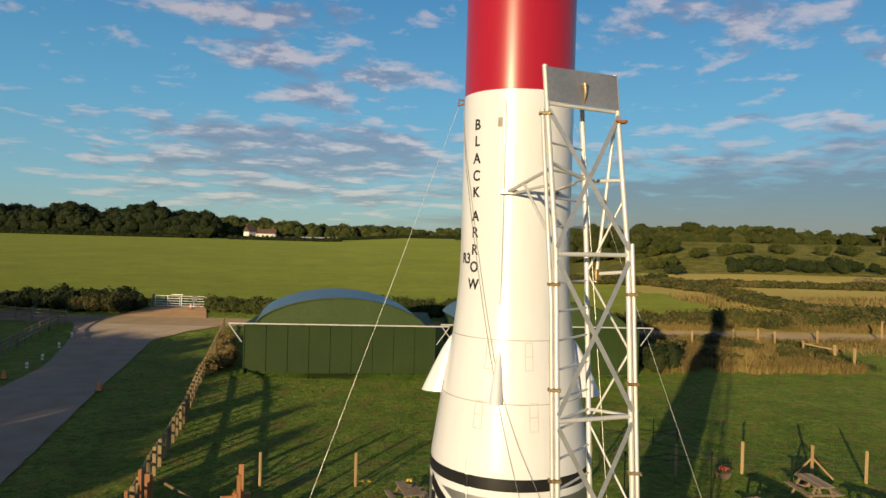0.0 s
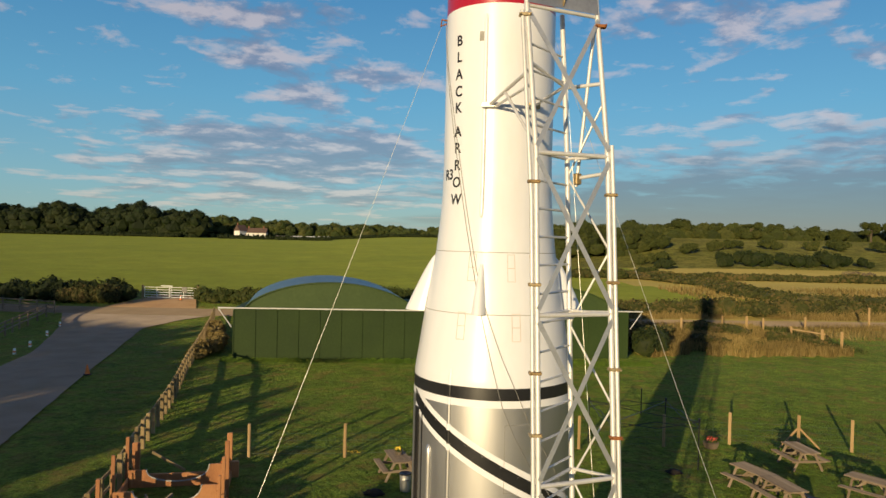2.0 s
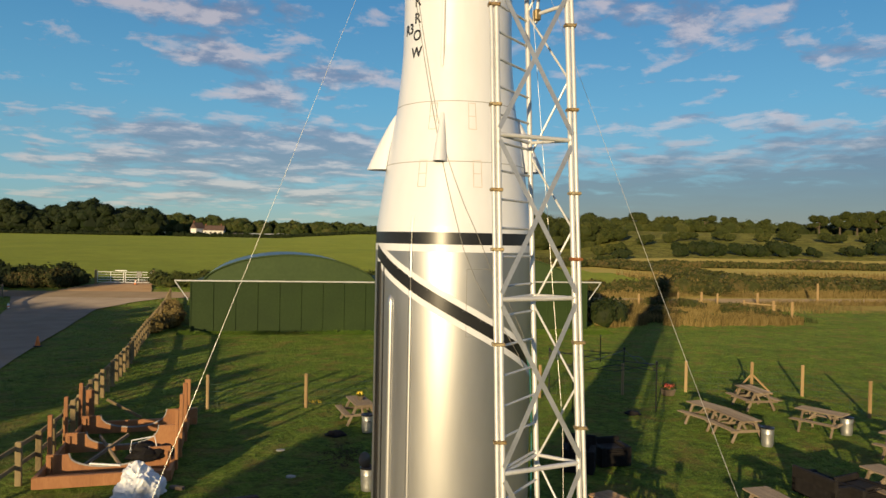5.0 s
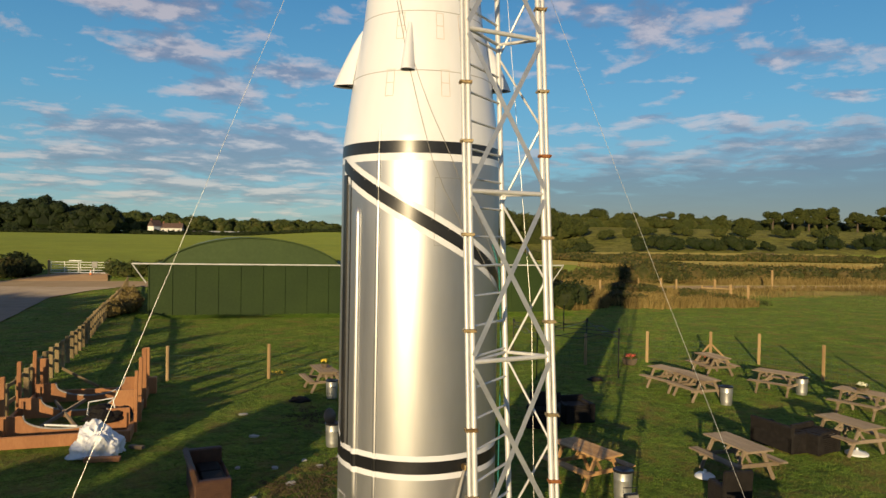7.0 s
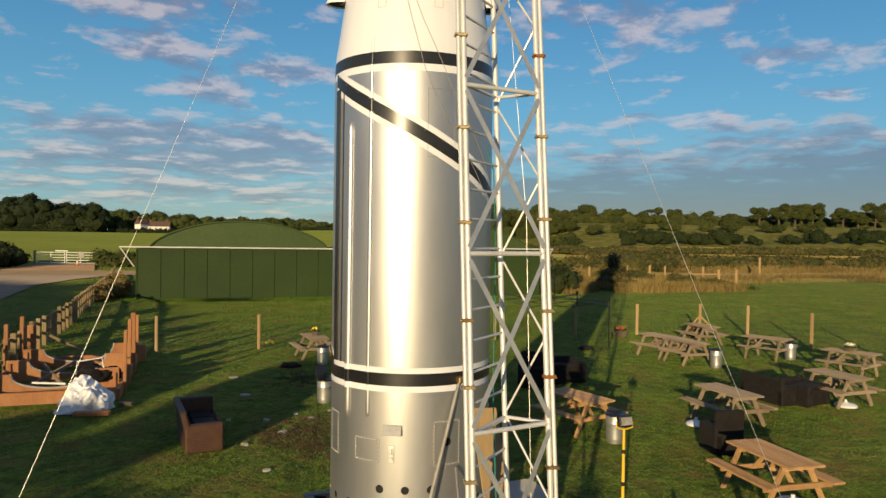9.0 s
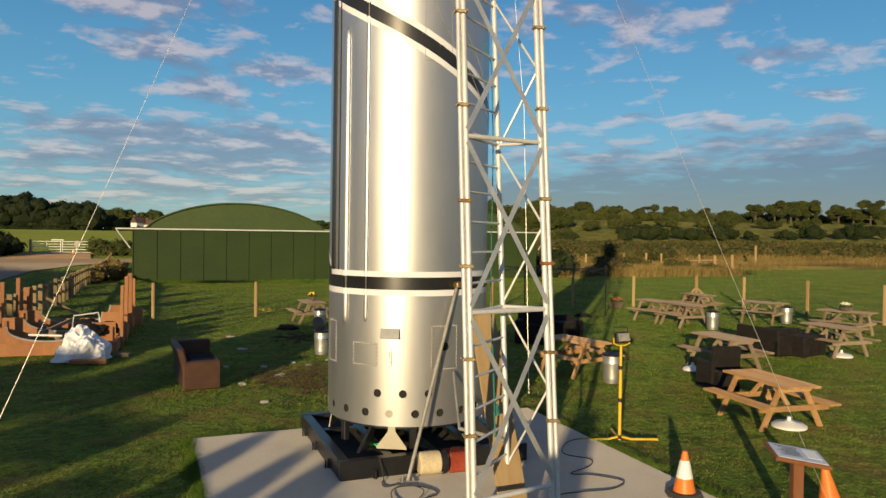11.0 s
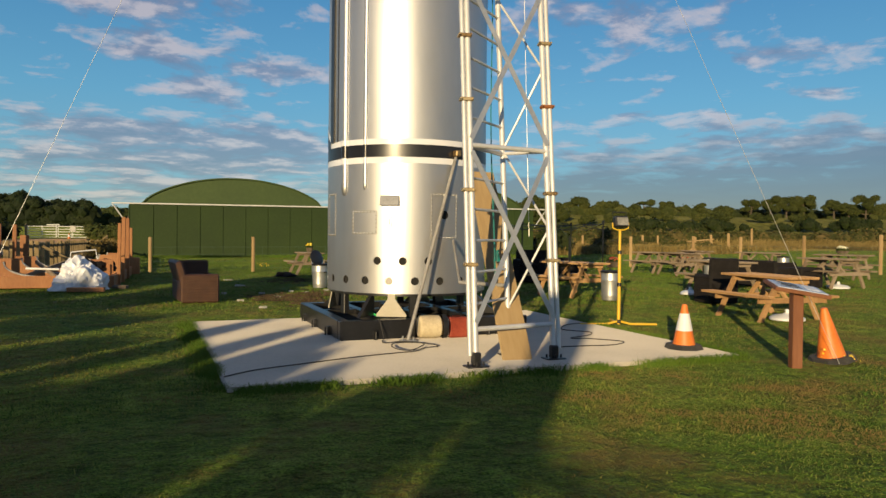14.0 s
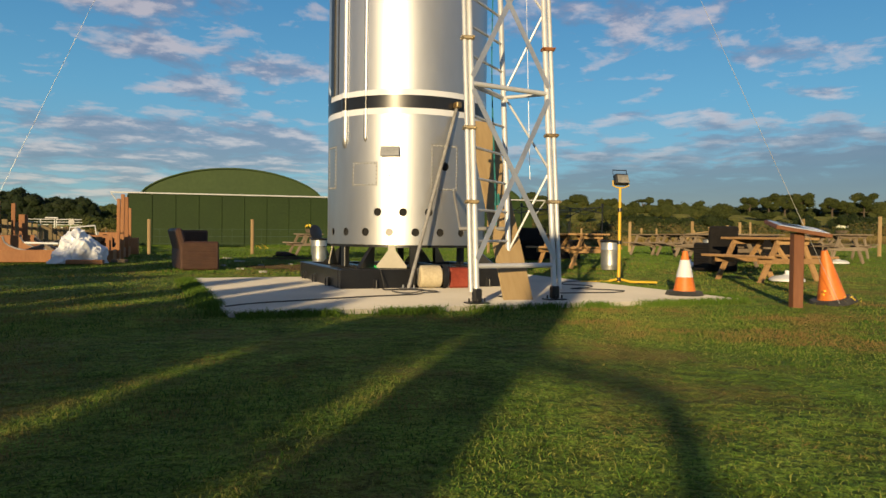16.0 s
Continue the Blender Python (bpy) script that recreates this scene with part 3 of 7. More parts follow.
SZ = 0.055
make_slab()

# ---- rocket ----
RX, RY = 0.91, 9.0
PROFILE = [(1.0, 0.53), (1.0, 3.0), (0.995, 5.69), (0.985, 5.98), (0.938, 6.3), (0.875, 6.74), (0.80, 7.2), (0.752, 7.47), (0.712, 7.85), (0.69, 8.15), (0.682, 8.5), (0.682, 10.39), (0.682, 11.75), (0.655, 11.98), (0.56, 12.2), (0.40, 12.36), (0.20, 12.45), (0.0, 12.48)]


def hull_r(z):
    for (r0, z0), (r1, z1) in zip(PROFILE, PROFILE[1:]):
        if z0 <= z <= z1:
            return r0 + (r1 - r0) * (z - z0) / (z1 - z0)
    return PROFILE[0][0] if z < 1 else 0.0


def hull(a, z, out=0.0):
    """A place on the hull: the angle from -y towards +x, the height, and how far it stands off."""
    r = hull_r(z) + out
    return Vector((r * math.sin(radians(a)), -r * math.cos(radians(a)), z))


def slice_profile(z0, z1, step=0.25):
    zs = sorted({z0, z1, *[z for _, z in PROFILE if z0 < z < z1], *np.arange(z0, z1, step).tolist()})
    return [(hull_r(z), z) for z in zs]


def patch(bm, a0, a1, z0, z1, out, n=None, thick=0.004):
    """A plate that follows the hull."""
    n = n or max(2, int(abs(a1 - a0) / 4))
    top = [[bm.verts.new(hull(a0 + (a1 - a0) * k / n, z, o)) for k in range(n + 1)] for z in (z0, z1) for o in (out, out - thick)]
    f0, b0, f1, b1 = top
    for k in range(n):
        bm.faces.new((f0[k], f0[k + 1], f1[k + 1], f1[k]))
        bm.faces.new((b0[k], f0[k], f0[k + 1], b0[k + 1])[::-1])
        bm.faces.new((f1[k], f1[k + 1], b1[k + 1], b1[k]))
    bm.faces.new((f0[0], f1[0], b1[0], b0[0]))
    bm.faces.new((f0[n], b0[n], b1[n], f1[n]))
    return bm


def facing(a, z, out=0.0):
    """A frame on the hull: x along it to the right, y up, z outwards."""
    p = hull(a, z, out)
    ca, sa = math.cos(radians(a)), math.sin(radians(a))
    return Matrix(((ca, 0, sa, p.x), (sa, 0, -ca, p.y), (0, 1, 0, p.z), (0, 0, 0, 1)))


rocket = thing("rocket", "silver, white and red full-size rocket standing upright on a black plinth", "rocket", (RX, RY, 0))


def pierced_skirt():
    """The lowest ring of the hull, with round vent holes left open in it."""
    bm, cell = B(), 360 / 42

    def at(a, z, inset=0.0):
        r = 1.0 - inset
        return bm.verts.new((r * math.sin(radians(a)), -r * math.cos(radians(a)), z))

    def plain(a0, a1, z0, z1, n=4):
        lo, hi = [[at(a0 + (a1 - a0) * k / n, z) for k in range(n + 1)] for z in (z0, z1)]
        for k in range(n):
            bm.faces.new((lo[k], lo[k + 1], hi[k + 1], hi[k]))

    def pierced(ac, z0, z1, r):
        zc, n = (z0 + z1) / 2, 8
        half = cell / 2
        rim = [(ac - half + cell * k / n, z0) for k in range(n)] + [(ac + half, z0 + (z1 - z0) * k / n) for k in range(n)]
        rim += [(ac + half - cell * k / n, z1) for k in range(n)] + [(ac - half, z1 - (z1 - z0) * k / n) for k in range(n)]
        outer, ring, deep = [], [], []
        for a, z in rim:
            t = math.atan2(z - zc, radians(a - ac))
            outer.append(at(a, z))
            ring.append(at(ac + math.degrees(r * math.cos(t)), zc + r * math.sin(t)))
            deep.append(at(ac + math.degrees(r * math.cos(t)), zc + r * math.sin(t), 0.012))
        for i in range(len(rim)):
            j = (i + 1) % len(rim)
            bm.faces.new((outer[i], outer[j], ring[j], ring[i]))
            bm.faces.new((ring[i], ring[j], deep[j], deep[i]))

    def ring():
        nonlocal bm
        bmesh.ops.remove_doubles(bm, verts=bm.verts[:], dist=0.0004)
        ob = part("skirt_ring", bm, SILVER, rocket, "silver skirt ring", True)
        bm = B()
        return ob

    for z0, z1, first, open_cells in ((0.612, 0.742, 0.4, [k for k in range(42) if k % 2 == 0 and k not in (40,)]), (0.842, 0.972, -7.9, [0, 2, 40, 16, 18, 22, 24])):
        for k in range(42):
            ac = first + cell * k
            if k in open_cells:
                pierced(ac, z0, z1, 0.047)
            else:
                plain(ac - cell / 2, ac + cell / 2, z0, z1)
        ob = ring()
        ob["label"] = "silver skirt ring pierced by round vent holes"
    for z0, z1 in ((0.53, 0.612), (0.742, 0.842), (0.972, 1.12)):
        plain(0, 360, z0, z1, 168)
        ob = ring()
    part("skirt_lining", lathe(B(), [(0.97, 0.55), (0.97, 1.3)], 64), VOID, ob, "near-black lining painted as the shade inside the skirt", True)
    return ob


pierced_skirt()
part("first_stage", lathe(B(), slice_profile(1.12, 5.69), 128), SILVER, rocket, "satin silver cylinder", True)
part("interstage", lathe(B(), slice_profile(5.69, 7.46, 0.1), 128), WHITE, rocket, "white flared section", True)
part("second_stage", lathe(B(), slice_profile(7.46, 10.39, 0.1), 128), WHITE, rocket, "white upper cylinder", True)
part("nose", lathe(B(), slice_profile(10.39, 12.48, 0.2), 96), RED, rocket, "glossy red nose section", True)
part("inner_floor", lathe(B(), [(0.98, 1.3), (0.0, 1.32)], 48), VOID, rocket, "dark bulkhead")


def shell(name, z0, z1, out, material, label=""):
    prof = [(r + out, z) for r, z in slice_profile(z0, z1)]
    prof = [(hull_r(z0), z0), *prof, (hull_r(z1), z1)]
    return part(name, lathe(B(), prof, 128), material, rocket, label, True)


shell("black_band", 5.775, 5.915, 0.003, BLACK, "black painted band")
shell("white_band", 5.69, 5.773, 0.002, WHITE, "white painted band")
shell("black_band", 2.10, 2.245, 0.004, BLACK, "black painted band")
shell("white_band", 2.03, 2.31, 0.002, WHITE, "white painted band")
for z in (7.46, 6.74):
    shell("seam", z - 0.004, z + 0.004, 0.0015, PIPE_GREY, "thin hull joint")


def helix(name, lo, hi, out, material, label):
    """A painted stripe that winds once down the hull."""
    bm, n, prev = B(), 180, None
    for k in range(n + 1):
        a = -74 + 360 * k / n
        zc = 5.69 - (5.69 - 2.24) * k / n
        row = [bm.verts.new(hull(a, min(5.76, max(2.06, zc + d)), out)) for d in (lo, hi)]
        if prev:
            bm.faces.new((prev[0], row[0], row[1], prev[1]))
        prev = row
    return part(name, bm, material, rocket, label, True)


helix("white_stripe", -0.155, 0.155, 0.003, WHITE, "white border of the winding stripe")
helix("black_stripe", -0.078, 0.078, 0.0055, BLACK, "black winding stripe")


def duct(name, a, z0, z1, r, material, label, squash=0.8, n=10, ends=3):
    """A half-round cover that lies along the hull, with rounded ends."""
    bm = B()
    zs = [z0 + r * 2.2 * (1 - math.cos(math.pi / 2 * k / ends)) for k in range(ends)] + sorted([*np.linspace(z0 + r * 2.2, z1 - r * 2.2, 24).tolist(), *[z for z in (2.03, 2.10, 2.245, 2.31, 5.157, 5.234, 5.39, 5.467, 5.69, 5.775, 5.915) if z0 < 2.0 < z1 and z < z1 - 0.1]]) + [z1 - r * 2.2 * (1 - math.cos(math.pi / 2 * (ends - 1 - k) / ends)) for k in range(ends)]
    rows = []
    for z in zs:
        e = min(1.0, max(0.02, 1 - max(0, (z0 + r * 2.2 - z), (z - z1 + r * 2.2)) / (r * 2.2)))
        e = math.sqrt(1 - (1 - e) ** 2)
        row = []
        for k in range(n + 1):
            t = math.pi * k / n
            m = facing(a, z)
            row.append(bm.verts.new(m @ Vector((-r * e * math.cos(t), 0, r * squash * e * math.sin(t) - 0.004))))
        rows.append(row)
    for p, q in zip(rows, rows[1:]):
        for k in range(n):
            bm.faces.new((p[k], p[k + 1], q[k + 1], q[k]))
    ob = part(name, bm, material, rocket, label, True)
    if material is SILVER:
        ob.data.materials.append(WHITE)
        ob.data.materials.append(BLACK)
        for f in ob.data.polygons:
            z = f.center.z
            black = 2.10 < z < 2.245 or 5.775 < z < 5.915 or (a > -40 and 5.234 < z < 5.39)
            white = 2.03 < z < 2.31 or z > 5.69 or (a > -40 and 5.157 < z < 5.467)
            f.material_index = 2 if black else 1 if white else 0
    return ob


duct("cable_duct", -34.6, 1.72, 6.12, 0.028, SILVER, "slim silver cable duct")
duct("feed_pipe", -53, 1.66, 5.16, 0.052, SILVER, "half-round silver pipe cover")
duct("cable_duct", -19.4, 7.86, 10.27, 0.026, WHITE, "slim white cable duct")
part("duct_gap", patch(B(), -18.0, -17.35, 7.95, 10.1, 0.003, 2, 0.003), PIPE_GREY, rocket, "thin grey gap beside the duct")
part("conduit", patch(B(), -72, -66.5, 2.31, 5.55, 0.02, 2, 0.02), BLACK, rocket, "black flat conduit")
# black strip laid on as the shadow between conduit and pipe cover
part("duct_shadow_line", patch(B(), -62.5, -61.0, 2.31, 5.5, 0.004, 2, 0.004), BLACK, rocket, "thin black line painted as shadow beside the pipe cover")


def fairing(a, z0, z1, r0, r1, stand):
    """A nozzle cover that swells towards its open foot."""
    bm, rows, n = B(), [], 14
    for k in range(13):
        s = k / 12
        z = z1 + (z0 - z1) * s
        e = s ** 0.8
        m = facing(a, z)
        rows.append([bm.verts.new(m @ Vector((-(r1 + (r0 - r1) * e) * math.cos(math.pi * j / n), 0, (0.015 + stand * e) * math.sin(math.pi * j / n) - 0.005))) for j in range(n + 1)])
    for p, q in zip(rows, rows[1:]):
        for j in range(n):
            bm.faces.new((p[j + 1], p[j], q[j], q[j + 1]))
    f = part("nozzle_fairing", bm, WHITE, rocket, "white nozzle fairing", True)
    bm = B()
    m = facing(a, z0 + 0.012)
    c = bm.verts.new(m @ Vector((0, 0, stand * 0.3)))
    ring = [bm.verts.new(m @ Vector((-r0 * 0.8 * math.cos(math.pi * j / n), 0, (0.012 + stand * 0.85) * math.sin(math.pi * j / n)))) for j in range(n + 1)]
    for j in range(n):
        bm.faces.new((c, ring[j], ring[j + 1]))
    part("nozzle_mouth", bm, VOID, f, "near-black sheet painted as the shaded open mouth")


fairing(-16.6, 6.74, 7.32, 0.085, 0.02, 0.11)
fairing(-93, 6.70, 7.40, 0.15, 0.03, 0.24)
fairing(87, 6.70, 7.40, 0.15, 0.03, 0.24)
fairing(167, 6.74, 7.32, 0.085, 0.02, 0.11)

for a, z in ((9, 7.28), (12, 6.60), (-25, 7.28), (-30, 6.60), (30, 7.28)):
    bm = B()
    w, h = 3.4, 0.16
    for args in ((a - w, a - w + 0.5, z - h, z + h), (a + w - 0.5, a + w, z - h, z + h), (a - w, a + w, z + h - 0.008, z + h), (a - w, a + w, z - h, z - h + 0.008), (a - w, a + w, z - 0.004, z + 0.004)):
        patch(bm, *args, 0.003, 2, 0.003)
    part("access_panel", bm, SEALANT, rocket, "pale sealed panel outline")


def hatch(a0, a1, z0, z1, label):
    h = part("hatch", patch(B(), a0, a1, z0, z1, 0.0018, None, 0.002), SILVER, rocket, label, True)
    pale, dark = B(), B()
    n, m = int((a1 - a0) / 1.3), int((z1 - z0) / 0.0235)
    spots = [(a0 + 0.6 + (a1 - a0 - 1.2) * k / n, z) for z in (z0 + 0.012, z1 - 0.012) for k in range(n + 1)] + [(a, z0 + 0.012 + (z1 - z0 - 0.024) * k / m) for a in (a0 + 0.6, a1 - 0.6) for k in range(1, m)]
    for k, (a, z) in enumerate(spots):
        bmesh.ops.create_icosphere(pale if k % 2 else dark, subdivisions=1, radius=0.0085, matrix=facing(a, z, 0.003))
    tagged(part("rivets", pale, FLATBAR, h, "row of small pale rivets", True), kind="stuff")
    tagged(part("rivets", dark, PIPE_GREY, h, "row of small dull rivets", True), kind="stuff")
    bm, e = B(), 0.22
    for args in ((a0 - e, a0, z0, z1), (a1, a1 + e, z0, z1), (a0 - e, a1 + e, z1, z1 + 0.004), (a0 - e, a1 + e, z0 - 0.004, z0)):
        patch(bm, *args, 0.0016, None, 0.002)
    part("seam", bm, PIPE_GREY, h, "thin dark seam round the hatch")
    return h


hatch(-44.7, -25.5, 1.214, 1.482, "riveted silver access hatch")
right_hatch = hatch(10.6, 30.3, 1.171, 1.691, "tall riveted silver hatch with a round hole")
hatch(-78, -64, 1.19, 1.70, "riveted silver access hatch")
hatch(62, 82, 1.19, 1.70, "riveted silver access hatch")
part("hatch_hole", bmesh.ops.create_circle(b := B(), cap_ends=True, segments=24, radius=0.05, matrix=facing(20.3, 1.444, 0.004)) and b, VOID, right_hatch, "near-black disc painted as a shaded round hole")
bm = B()
for args in ((4, 4.3, 4.72, 5.5), (23, 23.3, 4.72, 5.5), (4, 23.3, 5.495, 5.5), (4, 23.3, 4.72, 4.725)):
    patch(bm, *args, 0.003, None, 0.003)
part("door_outline", bm, PIPE_GREY, rocket, "thin outline of a hull door")
part("name_plate", patch(B(), -26, -21, 9.95, 10.06, 0.004, 2), PIPE_GREY, rocket, "small grey-brown square plate")
bm = box(B(), (0, 0, 0.035), (0.22, 0.12, 0.008), rotx(-18), 0.002)
bm.transform(facing(-16.6, 1.60))
part("deflector_plate", bm, mat("dull_zinc", [(0.22, 0.22, 0.22), (0.29, 0.29, 0.29), (0.36, 0.36, 0.355)], 8, 0.6, metal=0.3, fine=50),  rocket, "tilted grey steel plate")
bm = B()
box(bm, (0, 0, 0.008), (0.065, 0.2, 0.016), None, 0.003)
box(bm, (0, 0.03, 0.025), (0.03, 0.07, 0.025), None, 0.004)
box(bm, (0, -0.05, 0.02), (0.04, 0.03, 0.02), None, 0.004)
bm.transform(facing(-17.2, 1.325))
part("latch", bm, STEEL, rocket, "steel hatch latch")
bm = B()
bmesh.ops.create_circle(bm, cap_ends=True, segments=24, radius=0.045, matrix=facing(-16.8, 0.677, 0.003))
part("blanked_hole", bm, mat("dull_blank", [(0.30, 0.28, 0.25), (0.36, 0.34, 0.30), (0.42, 0.40, 0.36)], 8, 0.6, metal=0.3, fine=50), rocket, "blanked-off round hole")
bm = B()
for k in range(30):
    a = -70 + 360 * k / 30
    bmesh.ops.create_icosphere(bm, subdivisions=1, radius=0.006, matrix=facing(a, 5.69 - 3.45 * k / 30 + 0.02, 0.006))
tagged(part("stripe_bolts", bm, STEEL, rocket, "small bolt heads along the stripe", True), kind="stuff")


def letter(ch, a, z, size, name="letter"):
    cu = bpy.data.curves.new("text", "FONT")
    cu.body, cu.size, cu.align_x, cu.align_y, cu.extrude, cu.offset = ch, size, "CENTER", "CENTER", 0.0015, 0.004
    tmp = new("text", cu)
    me = bpy.data.meshes.new_from_object(tmp.evaluated_get(bpy.context.evaluated_depsgraph_get()))
    bpy.data.objects.remove(tmp)
    for v in me.vertices:
        r = hull_r(z)
        q = facing(a + math.degrees(v.co.x / r), z + v.co.y, 0.003 + v.co.z)
        v.co = q.translation
    me.materials.clear()
    me.materials.append(BLACK)
    ob = new(name, me)
    ob.parent = rocket
    ob["label"] = "black painted letters"
    return ob


LETTERS = [("B", 0), ("L", 1), ("A", 2.05), ("C", 3.1), ("K", 4.1), ("A", 5.55), ("R", 6.55), ("R", 7.6), ("O", 8.65), ("W", 9.7)]
for ch, k in LETTERS:
    letter(ch, -50.7 + 0.05 * k, 9.99 - 0.197 * k, 0.175)
letter("R3", -64.0, 8.385, 0.175)

# two thin grey lines that wind down along the hull
for turns in ([(-88, 10.28), (-62, 9.2), (-42.8, 8.21), (-31, 7.63), (-21.7, 7.16), (-12.6, 6.62), (1.7, 5.72), (10, 5.38), (24, 4.95), (60, 4.2)], [(-86, 10.28), (-58, 9.2), (-39.5, 8.21), (-25, 7.48), (-14.9, 6.96), (1.6, 6.24), (21.7, 5.47), (40, 5.0), (66, 4.4)]):
    pts = []
    for (a0, z0), (a1, z1) in zip(turns, turns[1:]):
        pts += [hull(a0 + (a1 - a0) * k / 8, z0 + (z1 - z0) * k / 8, 0.012) + Vector((RX, RY, 0)) for k in range(8)]
    tagged(link("cord", tube(B(), pts, 0.0032, 5), PIPE_GREY, None, "", True), "thin grey line following the rocket's hull", "cord", "cords on the rocket")

# plinth under the rocket, square to the slab
plinth = thing("plinth", "black steel box plinth carrying the rocket on the slab", "plinth", (RX, RY, SZ), 13.7)
H = 1.14
for k in range(4):
    m = rotz(90 * k)
    bm = B()
    box(bm, (0, -H + 0.06, 0.105), (2 * H - 0.002 * (k % 2) - 0.26 * (k % 2), 0.12, 0.21), None, 0.008)
    bm.transform(m.to_4x4())
    side = part("plinth_side", bm, BLACK, plinth, "black steel side")
    bm = B()
    for u in (-0.75, -0.1, 0.62):
        box(bm, (u, -H - 0.012, 0.05), (0.05, 0.03, 0.10), None, 0.004)
        tube(bm, [(u, -H - 0.045, 0.0), (u, -H - 0.045, 0.09)], 0.009, 6)
    bm.transform(m.to_4x4())
    tagged(part("anchor_bolts", bm, BLACK, side, "black anchor lugs and bolts"), kind="stuff")
for u in (-0.55, 0.0, 0.55):
    part("cross_beam", box(B(), (u, 0, 0.165), (0.10, 2 * H - 0.26, 0.06)), BLACK, plinth, "black cross beam")
part("cross_beam", box(B(), (0, 0.3, 0.17), (2 * H - 0.28, 0.1, 0.045)), BLACK, plinth, "black cross beam")
for k in range(6):
    bm = B()
    a = radians(60 * k + 14)
    box(bm, (0.90 * math.sin(a), 0.90 * math.cos(a), 0.335), (0.09, 0.07, 0.27), rotz(-60 * k - 14), 0.008)
    part("strut", bm, BLACK, plinth, "black support strut")
# near-black plate added to hide the sunlit slab and keep the inside dark
part("deck", box(B(), (0, 0, 0.115), (2 * H - 0.26, 2 * H - 0.26, 0.02)), VOID, plinth, "near-black plate added inside the plinth to hide the slab")
for k in range(4):
    bm = B()
    vs = [(0.72, 0.21), (1.06, 0.21), (0.80, 0.42), (0.70, 0.50)]
    f = [bm.verts.new((x, -0.02, z)) for x, z in vs]
    g = [bm.verts.new((x, 0.02, z)) for x, z in vs]
    bm.faces.new(f)
    bm.faces.new(g[::-1])
    for i in range(4):
        bm.faces.new((f[i], g[i], g[(i + 1) % 4], f[(i + 1) % 4]))
    bm.transform(Matrix.Rotation(radians(45 + 90 * k), 4, "Z") @ Matrix.Translation((0.18, 0, 0)))
    part("knee_bracket", bm, BLACK, plinth, "black triangular knee bracket")
part("support_ring", lathe(B(), [(0.90, 0.445), (0.97, 0.445), (0.97, 0.475), (0.90, 0.475), (0.90, 0.445)], 48), BLACK, plinth, "black ring under the hull", True)
for k in range(4):
    bm = B()
    vs = [(-0.175, 0, 0.21), (0.175, 0, 0.21), (0.175, 0, 0.235), (0.045, 0, 0.41), (0.036, 0, 0.545), (-0.036, 0, 0.545), (-0.045, 0, 0.41), (-0.175, 0, 0.235)]
    f = [bm.verts.new((x, -0.975, z)) for x, y, z in vs]
    g = [bm.verts.new((x, -0.96, z)) for x, y, z in vs]
    bm.faces.new(f)
    bm.faces.new(g[::-1])
    for i in range(8):
        bm.faces.new((f[i], g[i], g[(i + 1) % 8], f[(i + 1) % 8]))
    bm.transform(rotz(90 * k - 29).to_4x4())
    part("gusset", bm, mat("cream_paint", [(0.34, 0.30, 0.22), (0.43, 0.39, 0.30), (0.50, 0.46, 0.37)], 6, 0.6, fine=50, spread=0.6), plinth, "cream painted steel gusset")

# ---- access tower ----


def leg_l(z):
    return Vector((1.25 - 0.0143 * z - 0.055 * max(0.0, z - 8.5), 6.0 + 0.128 * z, z))


def leg_r(z):
    return Vector((2.065 - 0.0175 * z - 0.055 * max(0.0, z - 8.5), 6.35 + 0.12 * z, z))


def leg_b(z):
    return Vector((1.70 - 0.0185 * z - 0.02 * max(0.0, z - 8.5), 6.62 + 0.12 * z, z))


tower = thing("lattice_tower", "slender aluminium lattice tower with a ladder, leaning to the rocket", "tower")
for nm, f, dx, top in (("leg", leg_l, -0.052, 10.43), ("leg", leg_r, 0.05, 10.40), ("leg", leg_b, 0.0, 10.1)):
    part(nm, tube(B(), [f(SZ + 0.02), f(8.5), f(top)], 0.027, 14), ALU, tower, "bright aluminium tube leg", True)
    if dx:
        off = Vector((dx, -0.012, 0))
        part("leg_sleeve", tube(B(), [f(SZ + 0.1) + off, f(8.0) + off, f(9.97 if dx < 0 else 8.62) + off], 0.021, 12), ALU, tower, "second aluminium tube clamped to the leg", True)
LEVELS = [0.38, 2.03, 3.66, 5.27, 6.88, 8.5]
for z in LEVELS:
    part("crossbar", tube(B(), [leg_l(z), leg_r(z)], 0.023, 12), ALU, tower, "aluminium crossbar", True)
    for f, g in ((leg_r, leg_b), (leg_b, leg_l)) if z > 1 else ():
        part("crossbar", tube(B(), [f(z), g(z)], 0.018, 10), ALU, tower, "aluminium crossbar", True)
front = Vector((0.3, -0.95, 0)).normalized()
for z0, z1 in zip(LEVELS, LEVELS[1:] + [10.02]):
    for f, g, o in ((leg_l, leg_r, 0.026), (leg_r, leg_l, 0.034)):
        bm = B()
        beam(bm, f(z0 + 0.06) + front * o, g(z1 - 0.06) + front * o, 0.006, 0.048, front.cross(g(z1) - f(z0)), 0.0)
        part("brace", bm, FLATBAR, tower, "flat galvanised brace")
zs = np.arange(0.5, 9.8, 0.78)
for k, (z0, z1) in enumerate(zip(zs, zs[1:])):
    f, g = (leg_r, leg_b) if k % 2 else (leg_b, leg_r)
    part("side_brace", tube(B(), [f(z0), g(z1)], 0.0115, 8), ALU, tower, "thin round brace", True)
for z in np.arange(0.6, 9.9, 0.282):
    a, b = leg_l(z), leg_b(z)
    part("rung", tube(B(), [a, b], 0.0125, 8), ALU, tower, "aluminium ladder rung", True)
